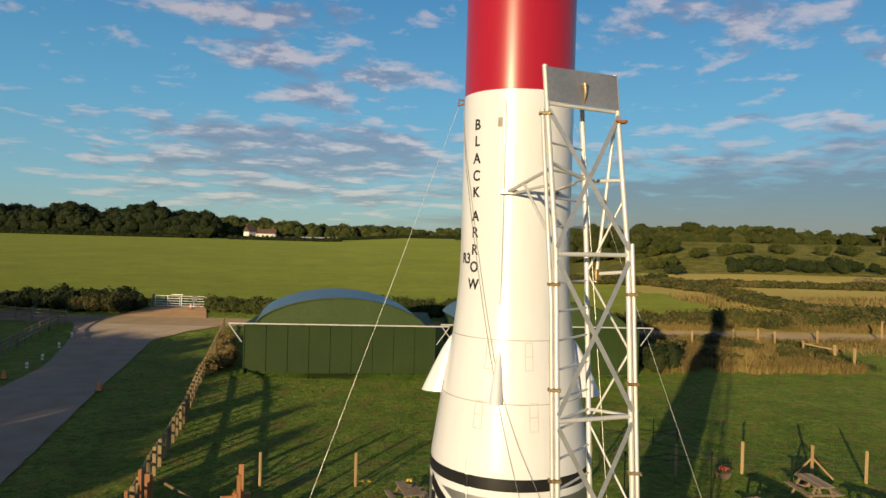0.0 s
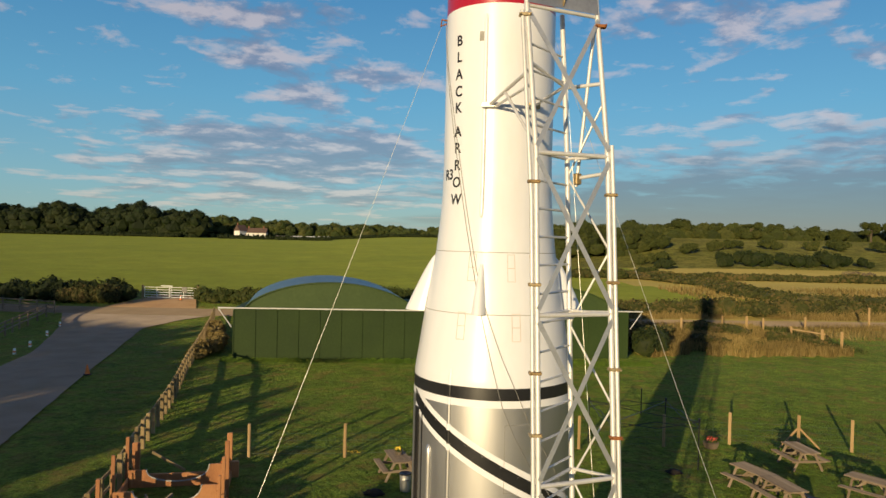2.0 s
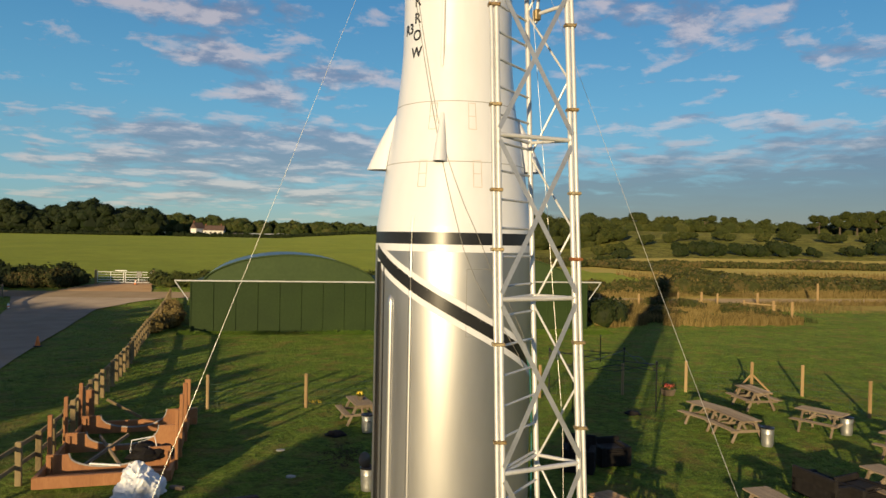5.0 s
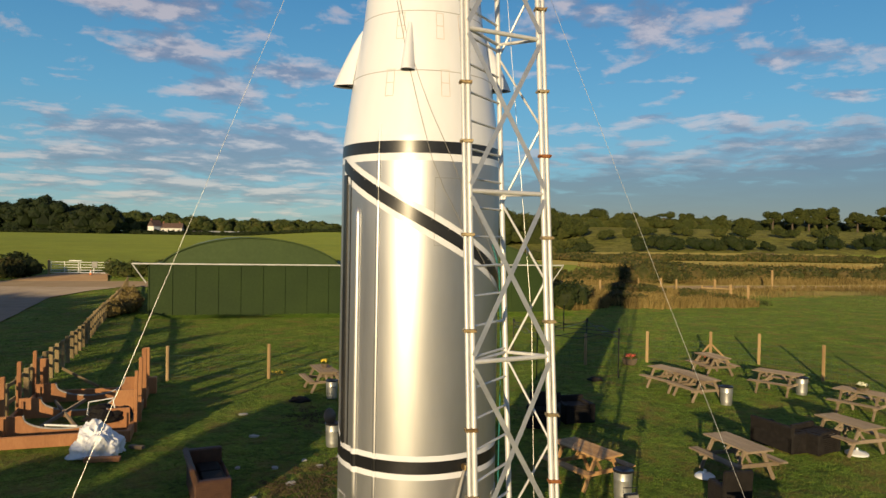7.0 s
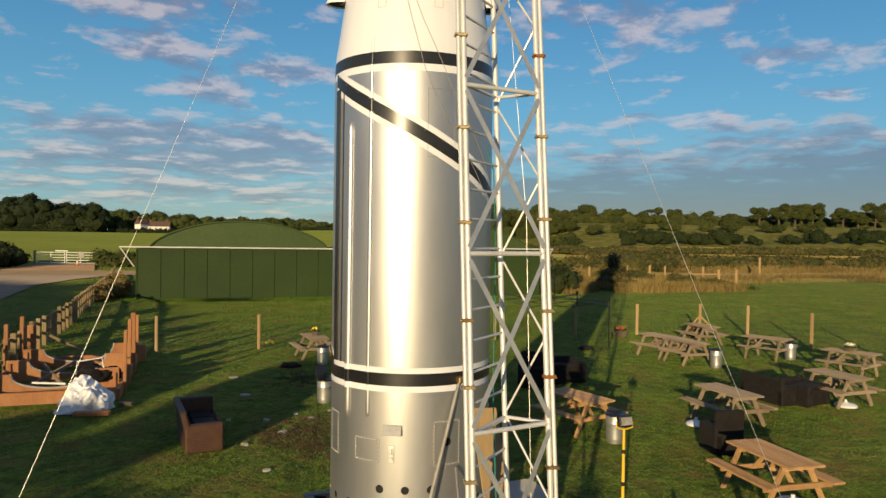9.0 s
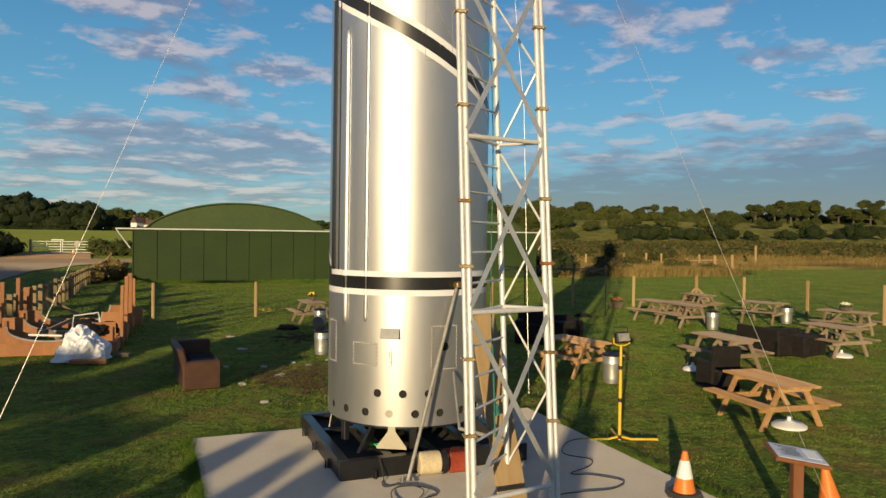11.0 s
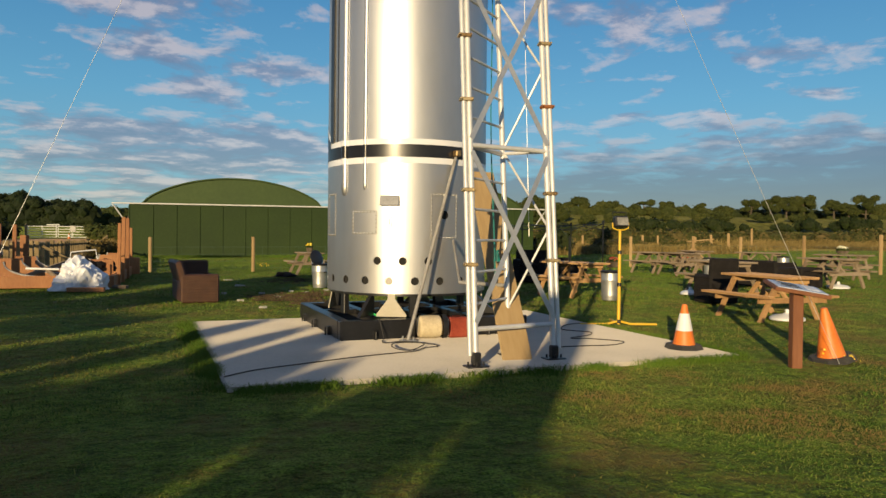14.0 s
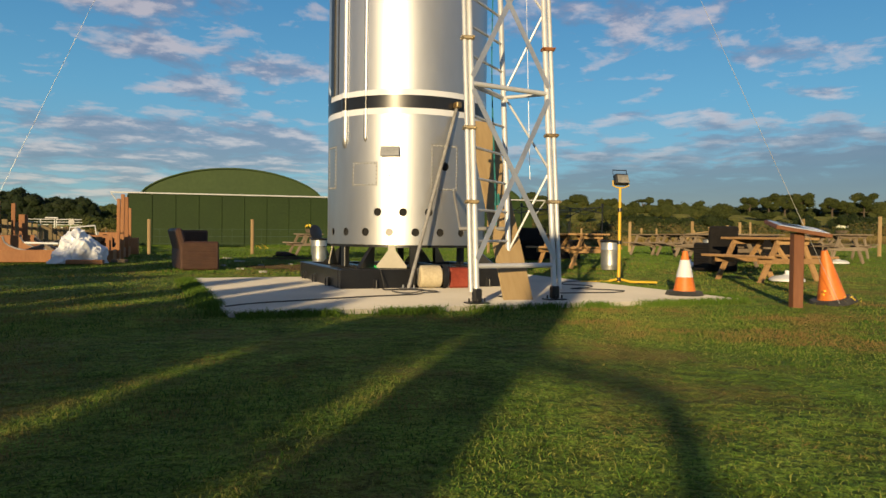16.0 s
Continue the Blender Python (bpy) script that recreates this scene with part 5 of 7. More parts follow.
cz = SZ + 0.010
cable([(-0.84, 5.70, cz), (-0.63, 5.97, cz), (-0.24, 6.24, cz), (0.21, 6.54, cz), (0.59, 6.74, cz), (0.80, 6.82, cz + 0.004), (0.92, 7.0, cz + 0.008), (1.06, 7.12, cz), (1.04, 7.26, cz), (0.87, 7.38, cz + 0.004), (0.66, 7.34, cz + 0.008), (0.59, 7.15, cz + 0.01), (0.63, 6.90, cz + 0.014), (0.75, 6.80, cz + 0.016), (0.87, 7.0, cz + 0.018), (0.93, 7.25, cz + 0.014), (0.74, 7.44, cz + 0.008), (0.55, 7.40, cz), (0.52, 7.54, cz), (0.54, 7.62, cz + 0.02), (0.50, 7.70, 0.28)], 0.0055, "black power cable snaking over the slab")
cable([(2.22, 6.78, cz + 0.02), (2.35, 7.0, cz), (2.62, 7.05, cz), (2.95, 7.10, cz), (3.15, 7.32, cz), (2.88, 7.55, cz), (2.65, 7.62, cz), (2.95, 7.85, cz), (3.05, 8.1, cz), (2.80, 8.35, cz), (2.95, 8.75, cz), (3.2, 8.95, cz), (3.74, 8.93, cz + 0.03), (3.76, 8.93, 0.5)], 0.0055, "black power cable running to the floodlight")
plank = link("scaffold_plank", box(B(), (0, 0, 0), (0.285, 0.04, 2.42), None, 0.004), PLANK)
pa, pb = Vector((1.71, 6.36, SZ + 0.01)), Vector((1.615, 7.62, 1.80))
d = (pb - pa).normalized()
xax = Vector((0.99, 0.12, 0)).normalized()
yax = d.cross(xax).normalized()
xax = yax.cross(d)
plank.matrix_world = Matrix.Translation((pa + pb) / 2) @ Matrix((xax, yax, d)).transposed().to_4x4()
tagged(plank, "long timber plank leaning against the rocket", "plank")
plank2 = link("short_plank", box(B(), (0, 0, 0), (0.16, 0.035, 1.45), None, 0.004), PLANK)
pa, pb = Vector((1.96, 7.7, SZ + 0.02)), Vector((1.62, 7.55, 1.42))
d = (pb - pa).normalized()
plank2.matrix_world = Matrix.Translation((pa + pb) / 2) @ d.to_track_quat("Z", "X").to_matrix().to_4x4()
tagged(plank2, "short timber plank propped inside the tower", "plank")
pole = link("prop_pole", tube(B(), [(0.80, 7.58, SZ), (1.405, 8.10, 2.17)], 0.020, 12), PIPE_GREY, None, "", True)
tagged(pole, "grey steel pole propping the rocket's hull", "prop pole")
bm = B()
box(bm, (0.80, 7.57, SZ + 0.008), (0.17, 0.12, 0.016), rotz(13), 0.003)
for dx, dy in ((-0.06, -0.03), (0.06, -0.02), (0.0, 0.05), (-0.05, 0.04)):
    tube(bm, [(0.80 + dx, 7.57 + dy, SZ), (0.80 + dx, 7.57 + dy, SZ + 0.05)], 0.009, 6)
part("pole_foot", bm, STEEL, pole, "bolted steel foot")
part("top_clamp", box(B(), (1.40, 8.07, 2.16), (0.07, 0.09, 0.07), rotz(25), 0.01), BRASSY, pole, "brass-coloured clamp")
pole = link("prop_pole", tube(B(), [(1.30, 7.2, 0.72), (1.36, 8.02, 1.15)], 0.015, 10), PIPE_GREY, None, "", True)
tagged(pole, "short grey stay between tower and hull", "prop pole")
part("pole_foot", tube(B(), [leg_b(0.72), (1.30, 7.2, 0.72)], 0.02, 8), PIPE_GREY, pole)
can = thing("canister", "cream plastic canister lying against the plinth", "canister", (1.06, 7.79, SZ), 10)
bm = lathe(B(), [(0.0, -0.13), (0.10, -0.13), (0.125, -0.11), (0.13, 0.0), (0.125, 0.11), (0.10, 0.13), (0.0, 0.13)], 24)
bm.transform(Matrix.Translation((0, 0, 0.13)) @ Matrix.Rotation(radians(90), 4, "Y"))
part("body", bm, CREAM, can, "cream rounded body", True)
bm = lathe(B(), [(0.133, -0.03), (0.138, 0.0), (0.133, 0.03)], 24)
bm.transform(Matrix.Translation((0.16, 0, 0.13)) @ Matrix.Rotation(radians(90), 4, "Y"))
part("strap", bm, BLACK, can, "black strap", True)
crate = thing("tool_box", "red tool box with cream ends beside the plinth", "tool box", (1.38, 7.90, SZ), 12)
part("body", box(B(), (0, 0, 0.115), (0.24, 0.22, 0.23), None, 0.02), REDBOX, crate, "red body")
for sx in (-1, 1):
    part("end_panel", box(B(), (sx * 0.135, 0, 0.115), (0.035, 0.21, 0.21), None, 0.012), CREAM, crate, "cream end panel")
part("handle", tube(B(), [(-0.06, 0, 0.23), (-0.05, 0, 0.26), (0.05, 0, 0.26), (0.06, 0, 0.23)], 0.008, 6), BLACK, crate, "black handle", True)
bm = B()
for k in range(5):
    tube(bm, [(0.42 + 0.05 * k, 8.22 + 0.02 * k, 0.262), (0.46 + 0.05 * k, 8.24, 0.28), (0.50 + 0.04 * k, 8.2 + 0.02 * k, 0.262)], 0.012, 6)
tagged(link("green_webbing", bm, mat("bright_green", tones((0.03, 0.45, 0.12)), 9, 0.6, fine=40)), "tangle of bright green webbing on the plinth", "webbing")
rope = [leg_b(4.75) + Vector((-0.10, 0.05, 0))] + [Vector((1.56 + 0.015 * math.sin(z * 2.1), 7.13 - 0.10 * (4.7 - z), z)) for z in np.linspace(4.5, 0.75, 12)]
tagged(link("teal_rope", tube(B(), rope, [0.006 + 0.003 * (k > 8) for k in range(13)], 8), TEAL, None, "", True), "teal rope hanging inside the tower", "rope")
tagged(link("rope_bundle", cloth_mound(B(), 0.055, 0.055, 0.13, 2, 10), TEAL, None, "", True), "bunched teal rope tied in the tower", "rope").matrix_world = pose(1.60, 6.80, 0.95)
tagged(link("halyard", tube(B(), [leg_r(9.8) + Vector((-0.35, 0.1, 0)), Vector((1.86, 6.9, 4.0)), Vector((1.88, 6.62, 1.2))], 0.0025, 5), WIRE), "thin grey line hanging inside the tower", "rope")

# flat stones and bare soil beside the slab
rngs = random.Random(11)
for x, y, w in ((-2.27, 17.4, 0.40), (-1.51, 14.95, 0.30), (-0.6, 14.97, 0.30), (-1.1, 13.98, 0.36), (-2.88, 19.57, 0.42), (-2.28, 15.03, 0.25), (-0.95, 15.4, 0.22), (-0.2, 15.6, 0.28), (-1.15, 11.6, 0.22), (-1.7, 13.2, 0.25)):
    bm = B()
    n = 7
    top = [bm.verts.new((0.32 * w * math.cos(2 * math.pi * k / n) * rngs.uniform(0.75, 1.15), 0.24 * w * math.sin(2 * math.pi * k / n) * rngs.uniform(0.75, 1.15), 0.010)) for k in range(n)]
    low = [bm.verts.new((v.co.x * 1.05, v.co.y * 1.05, -0.05)) for v in top]
    bm.faces.new(top)
    for k in range(n):
        bm.faces.new((top[k], low[k], low[(k + 1) % n], top[(k + 1) % n]))
    st = tagged(link("flat_stone", bm, STONE), "pale flat stone lying in the grass", "stone", "flat stones in the grass")
    st.matrix_world = pose(*drop(x, y), rngs.uniform(-4, 4), rngs.uniform(-4, 4), rngs.uniform(0, 180))


def bare_ground(x, y, rx, ry, count, seed):
    """Flat crumbs of dark earth that thin out between the grass."""
    rng = np.random.default_rng(seed)
    a, e = rng.uniform(0, 2 * np.pi, count), np.sqrt(rng.uniform(0, 1, count))
    xs, ys = x + rx * e * np.cos(a), y + ry * e * np.sin(a)
    thin = 0.75 - 0.9 * e
    keep = np.array([noise.noise((px * 0.9, py * 0.7, seed)) * 0.9 + noise.noise((px * 4.0, py * 3.0, seed)) + 0.5 * noise.noise((px * 15.0, py * 12.0, seed)) + t > 0.25 for px, py, t in zip(xs, ys, thin)])
    xs, ys = xs[keep], ys[keep]
    zs = np.array([ground_z(px, py) for px, py in zip(xs, ys)]) + 0.006
    ob = leaves("bare_soil", np.stack([xs, ys, zs], 1), np.full((len(xs), 3), (0.03, 0.03, 0.006)), len(xs) * 2, 0.014, SOIL, seed)
    return tagged(ob, "crumbly bare brown soil showing through the lawn", "soil", kind="stuff")


bare_ground(-0.75, 13.6, 1.0, 2.2, 5600, 1)
bare_ground(-1.3, 19.0, 0.9, 1.5, 3000, 2)

# transport cradle of orange timber
cradle = thing("transport_cradle", "orange-painted timber transport cradle with scooped cross panels", "cradle", drop(-6.55, 17.0), 11)
CW = 1.40


def scooped(v, h_left, h_right, low, parent):
    """A cross panel on edge with a round scoop cut from its top, padded along the scoop."""
    bm, n, half = B(), 22, 0.90
    outline = [(-CW, 0.06), (CW, 0.06), (CW, h_right), (half + 0.02, h_right)]
    arc = []
    for k in range(n + 1):
        u = half * math.cos(math.pi * k / n)
        rim = h_right + (h_left - h_right) * (half - u) / (2 * half)
        arc.append((u, rim - (rim - low) * math.sin(math.pi * k / n) ** 0.8))
    outline += arc[1:-1] + [(-half - 0.02, h_left), (-CW, h_left)]
    f = [bm.verts.new((x, v, z)) for x, z in outline]
    g = [bm.verts.new((x, v + 0.07, z)) for x, z in outline]
    bm.faces.new(f)
    bm.faces.new(g[::-1])
    m = len(f)
    for i in range(m):
        bm.faces.new((f[i], g[i], g[(i + 1) % m], f[(i + 1) % m]))
    p = part("cross_panel", bm, ORANGE_WOOD, parent, "scooped timber cross panel")
    part("padding", tube(B(), [(x, v + 0.03, z + 0.012) for x, z in arc], 0.026, 6), PIPE_GREY, p, "grey padding on the scoop", True)
    for side in (-1, 1):
        part("panel_cleat", box(B(), (side * (CW - 0.09), v - 0.028, 0.30), (0.07, 0.05, 0.42), None, 0.006), ORANGE_WOOD, p, "timber cleat")


for v, hl, hr in ((0.71, 0.55, 0.62), (2.54, 0.58, 0.68), (4.38, 0.58, 0.68)):
    scooped(v, hl, hr, 0.19, cradle)
for u in (-CW - 0.05, CW + 0.05):
    part("side_beam", box(B(), (u, 2.45, 0.14), (0.10, 5.1, 0.26), None, 0.01), ORANGE_WOOD, cradle, "long timber side beam")
part("end_beam", box(B(), (0, -0.05, 0.14), (2 * CW + 0.05, 0.10, 0.27), None, 0.012), ORANGE_WOOD, cradle, "timber end beam")
part("end_beam", box(B(), (0, 4.98, 0.14), (2 * CW, 0.10, 0.26), None, 0.012), ORANGE_WOOD, cradle, "timber end beam")
part("floor_board", box(B(), (0.0, 0.34, 0.10), (2 * CW - 0.1, 0.5, 0.05), None, 0.006), ORANGE_WOOD, cradle, "timber floor board")
for u, v, h, w in ((1.33, 0.80, 1.50, 0.075), (1.33, 1.85, 1.66, 0.09), (1.30, 3.35, 1.66, 0.12), (-1.24, 1.22, 1.40, 0.10), (-1.30, 3.0, 1.46, 0.10), (-1.32, 4.83, 1.46, 0.10), (-1.16, 5.28, 1.16, 0.22)):
    part("stanchion", box(B(), (u + math.copysign(0.20, u), v, h / 2), (w, 0.10, h), roty(rngs.uniform(-1, 1)), 0.01), ORANGE_WOOD, cradle, "upright timber stanchion")
part("bracket_block", box(B(), (1.5, 5.1, 0.28), (0.42, 0.16, 0.5), None, 0.02), ORANGE_WOOD, cradle, "timber corner block")
part("stanchion", box(B(), (1.42, 5.14, 0.95), (0.16, 0.10, 0.92), None, 0.01), ORANGE_WOOD, cradle, "upright timber stanchion")
part("strut", beam(B(), (1.05, 5.0, 0.3), (1.4, 5.05, 0.62), 0.05, 0.09), ORANGE_WOOD, cradle, "slanting timber strut")
part("strut", beam(B(), (-0.9, 5.3, 0.85), (0.1, 5.1, 0.3), 0.05, 0.08), FENCE_WOOD, cradle, "slanting timber strut")
part("cross_stay", beam(B(), (-0.75, 0.85, 0.12), (0.15, 2.45, 0.50), 0.05, 0.08), GREY_WOOD, cradle, "diagonal timber stay")
part("cross_stay", beam(B(), (0.25, 0.85, 0.12), (-0.55, 2.45, 0.50), 0.05, 0.08), GREY_WOOD, cradle, "diagonal timber stay")
part("warning_disc", lathe(B(), [(0.0, 0.05), (0.1, 0.04), (0.12, 0.0), (0.0, 0.0)], 16), ORANGE_PLASTIC, cradle, "orange round marker").matrix_basis = pose(1.26, 4.98, 0.50, 80, 0, 20)
chair = thing("folded_chair", "folded white tubular chair frame lying on the cradle", "chair frame", drop(-5.95, 17.9, 0.5), 15)
part("frame", tube(B(), [(-0.3, 0, 0), (-0.28, 0.05, 0.28), (0.25, 0.08, 0.34), (0.3, 0.05, 0.05), (0.2, 0.3, 0.02), (-0.25, 0.3, 0.05), (-0.3, 0, 0)], 0.018, 8), WHITE_PAINT, chair, "white bent tube", True)
junk = link("dark_netting", cloth_mound(B(), 1.1, 0.9, 0.34, 9, 18), BLACK_RATTAN, None, "", True)
junk.matrix_world = pose(*drop(-5.85, 18.1, 0.32), 0, 0, 25)
tagged(junk, "heap of dark netting on the timber cradle", "netting")
tagged(link("loose_bar", tube(B(), [(-6.95, 17.2, 0.36), (-6.2, 17.1, 0.35)], 0.025, 8), WHITE_PAINT), "white bar lying on the timber cradle", "bar")
sheetp = link("polythene_sheet", cloth_mound(B(), 0.95, 0.85, 0.60, 4, 60), PLASTIC_SHEET, None, "", True)
sheetp.matrix_world = pose(*drop(-5.50, 16.25, 0.0), 0, 0, 8)
tagged(sheetp, "crumpled white polythene sheet heaped on the grass", "plastic sheet")
tagged(link("timber_offcut", box(B(), (-5.18, 15.72, -0.005), (0.72, 0.16, 0.09), rotz(2), 0.008), ORANGE_WOOD), "orange timber offcut lying on the grass", "timber")
tagged(link("timber_offcut", box(B(), (-4.75, 16.6, -0.01), (0.35, 0.12, 0.07), rotz(-20), 0.008), GREY_WOOD), "grey timber offcut lying on the grass", "timber")

# post and rail fence
LINE = [(-8.45, 16.0), (-8.55, 18.1), (-8.88, 20.4), (-9.84, 24.2), (-10.93, 29.3), (-11.84, 33.3), (-13.5, 39.6), (-15.05, 46.1), (-18.3, 59.5), (-19.3, 63.6)]


def along(line, step):
    out, carry = [], 0.0
    for (x0, y0), (x1, y1) in zip(line, line[1:]):
        ln = math.hypot(x1 - x0, y1 - y0)
        d = carry
        while d < ln:
            out.append((x0 + (x1 - x0) * d / ln, y0 + (y1 - y0) * d / ln))
            d += step
        carry = d - ln
    return out


fence = thing("post_and_rail_fence", "weathered post and rail fence beside the driveway", "fence")
for i, (x, y) in enumerate(along(LINE, 1.06)):
    h = 1.0 + 0.06 * rngs.uniform(-1, 1)
    part("post", box(B(), drop(x, y, h / 2 - 0.03), (0.14, 0.09, h + 0.06), rotz(rngs.uniform(-6, 14)), 0.012), FENCE_WOOD, fence)
for z in (0.42, 0.86):
    pts = along(LINE, 2.12)
    for (x0, y0), (x1, y1) in zip(pts, pts[1:]):
        off = Vector((-0.075, -0.02, 0))
        part("rail", beam(B(), Vector(drop(x0, y0, z)) + off, Vector(drop(x1, y1, z)) + off, 0.045, 0.10, (0, 0, 1), 0.006), FENCE_WOOD, fence)

# round posts with wire netting
MESH = [(-6.09, 24.5), (-2.80, 24.6), (2.0, 25.3), (5.6, 25.9), (8.85, 26.3), (11.48, 26.7), (13.9, 26.3), (15.62, 25.8), (16.0, 22.5), (16.7, 19.8)]
net = thing("wire_fence", "wire netting on round yellow timber posts", "fence")
for k, (x, y) in enumerate(MESH):
    part("post", tube(B(), [drop(x, y, -0.05), drop(x, y, 1.18 + 0.05 * rngs.uniform(-1, 1))], 0.055, 10), POST_WOOD, net, "round yellow timber post", True)
bm = B()
for (x0, y0), (x1, y1) in zip(MESH, MESH[1:]):
    for z in (0.12, 0.35, 0.58, 0.82):
        tube(bm, [drop(x0, y0, z), drop(x1, y1, z)], 0.004, 4, False)
    n = int(math.hypot(x1 - x0, y1 - y0) / 0.30)
    for k in range(1, n):
        t = k / n
        x, y = x0 + (x1 - x0) * t, y0 + (y1 - y0) * t
        tube(bm, [drop(x, y, 0.05), drop(x, y, 0.84)], 0.003, 4, False)
tagged(part("netting", bm, mat("green_wire", tones((0.05, 0.09, 0.06)), 9, 0.6, fine=30), net, "dark wire netting"), kind="stuff")
part("strut", tube(B(), [drop(13.2, 26.3, 0.0), drop(13.85, 26.3, 0.7)], 0.035, 8), POST_WOOD, net, "slanting timber strut", True)
part("strut", tube(B(), [drop(14.6, 26.1, 0.0), drop(13.95, 26.3, 0.7)], 0.035, 8), POST_WOOD, net, "slanting timber strut", True)

# bare gazebo frame
gaz = thing("gazebo_frame", "bare black folding gazebo frame without its cover", "gazebo")
GC = [(6.2, 23.4), (9.1, 23.5), (9.02, 26.7), (6.1, 26.6)]
for x, y in GC:
    part("leg", tube(B(), [drop(x, y, 0.0), drop(x, y, 1.72)], 0.022, 8), BLACK, gaz, "black steel leg")
    part("leg_joint", box(B(), drop(x, y, 1.66), (0.07, 0.07, 0.14), None, 0.01), BLACK, gaz)
for (x0, y0), (x1, y1) in zip(GC, GC[1:] + GC[:1]):
    for a, b in ((1.62, 1.40), (1.40, 1.62)):
        for k in range(2):
            p, q = Vector(drop(x0, y0)), Vector(drop(x1, y1))
            s0, s1 = p.lerp(q, k / 2), p.lerp(q, (k + 1) / 2)
            part("scissor_bar", tube(B(), [s0 + Vector((0, 0, a)), s1 + Vector((0, 0, b))], 0.012, 6), BLACK, gaz, "black scissor bar")
part("mast", tube(B(), [(7.6, 25.05, 1.5), (7.6, 25.05, 2.45)], 0.02, 8), BLACK, gaz, "black centre mast")
for x, y in GC:
    part("roof_bar", tube(B(), [drop(x, y, 1.6), (7.6, 25.05, 1.62)], 0.012, 6), BLACK, gaz, "black roof bar")


# planters and pots


def planter(x, y, up, r, h, label, flower, seed):
    p = thing("planter", label, "planter", drop(x, y, up), 0)
    part("tub", lathe(B(), [(r * 0.75, 0.0), (r * 0.95, h * 0.5), (r, h * 0.9), (r * 1.04, h), (r * 0.9, h), (0.0, h * 0.9)], 18), BARK, p, "dark brown tub", True)
    leaves("foliage", [(0, 0, h + 0.02)], [(r * 1.0, r * 1.0, min(0.12, h * 0.6))], 90, 0.05, LEAF, seed, p)
    leaves("flower_heads", [(0, 0, h + 0.08)], [(r * 0.95, r * 0.95, min(0.13, h * 0.6))], 45, 0.035, flower, seed + 1, p, kind="stuff")
    return p


planter(10.56, 26.15, 0.0, 0.28, 0.22, "brown tub of mixed flowers by the fence", PINK, 31)
planter(13.2, 25.4, 0.0, 0.24, 0.28, "brown tub of flowers behind a picnic table", PINK, 33)
planter(-0.85, 22.6, 0.695, 0.11, 0.12, "small pot of yellow flowers on a picnic table", FLOWER, 35)
planter(13.85, 17.8, 0.695, 0.16, 0.08, "low tray of white and yellow flowers on a picnic table", mat("white_flower", tones((0.7, 0.7, 0.55), 0.15), 9, 0.7, fine=40), 37)
leaves_pot = leaves("flowering_weed", [(4.62, 6.05, 0.1), (4.45, 6.3, 0.12), (4.86, 5.95, 0.07)], [(0.09, 0.07, 0.07)] * 3, 46, 0.012, FLOWER, 41)
tagged(leaves_pot, "yellow flowering weeds beside a cone", "weeds", kind="stuff")
lw = leaves("flowering_weed", [(-2.45, 24.45, 0.15)], [(0.25, 0.15, 0.14)], 50, 0.02, FLOWER, 43)
tagged(lw, "yellow flowers at the foot of a post", "weeds", kind="stuff")
for x, y, r in ((6.45, 9.3, 0.24), (11.3, 14.6, 0.24), (7.15, 13.5, 0.2)):
    u = thing("parasol_base", "white plastic parasol base under a picnic table", "parasol base", drop(x, y), 0, "parasol bases")
    part("dome", lathe(B(), [(r, 0.0), (r, 0.03), (r * 0.8, 0.065), (r * 0.25, 0.085), (0.045, 0.1), (0.0, 0.1)], 24), REFLECTIVE, u, "white moulded base", True)
    part("socket", tube(B(), [(0, 0, 0.09), (0, 0, 0.15)], 0.03, 10), REFLECTIVE, u, "white socket tube", True)
tagged(link("dark_cover", cloth_mound(B(), 0.55, 0.4, 0.12, 6, 12), BLACK_RATTAN, None, "", True), "small dark cover lying on the lawn", "cover").matrix_world = pose(*drop(8.2, 23.2))
tagged(link("dark_cover", cloth_mound(B(), 0.6, 0.45, 0.12, 8, 12), BLACK_RATTAN, None, "", True), "small dark cover lying by a picnic table", "cover").matrix_world = pose(*drop(-1.5, 21.0))

# ---- hedges, woods, farm buildings ----


def between(table, x):
    """Reads a height off a short table of (place, height) pairs."""
    for (x0, h0), (x1, h1) in zip(table, table[1:]):
        if x0 <= x <= x1:
            return h0 + (h1 - h0) * (x - x0) / (x1 - x0)
    return table[0][1] if x < table[0][0] else table[-1][1]


def hedge(name, line, height, width, material, label, seed, size=0.13, per_m=150):
    rng = random.Random(seed)
    cs, rs = [], []
    for x, y in along(line, 0.55):
        for k in range(2):
            w = width * rng.uniform(0.30, 0.55)
            h = height * rng.uniform(0.34, 0.60) * (1 + 0.45 * noise.noise((x * 0.16, y * 0.16, seed)))
            px, py = x + rng.uniform(-0.3, 0.3) * width, y + rng.uniform(-0.3, 0.3) * width
            cs.append((px, py, ground_z(px, py) + h * 0.75))
            rs.append((w, w, h))
    ob = leaves(name, cs, rs, int(len(cs) * per_m * 0.6), size, material, seed, core=0.8)
    return tagged(ob, label, "hedge", kind="stuff")


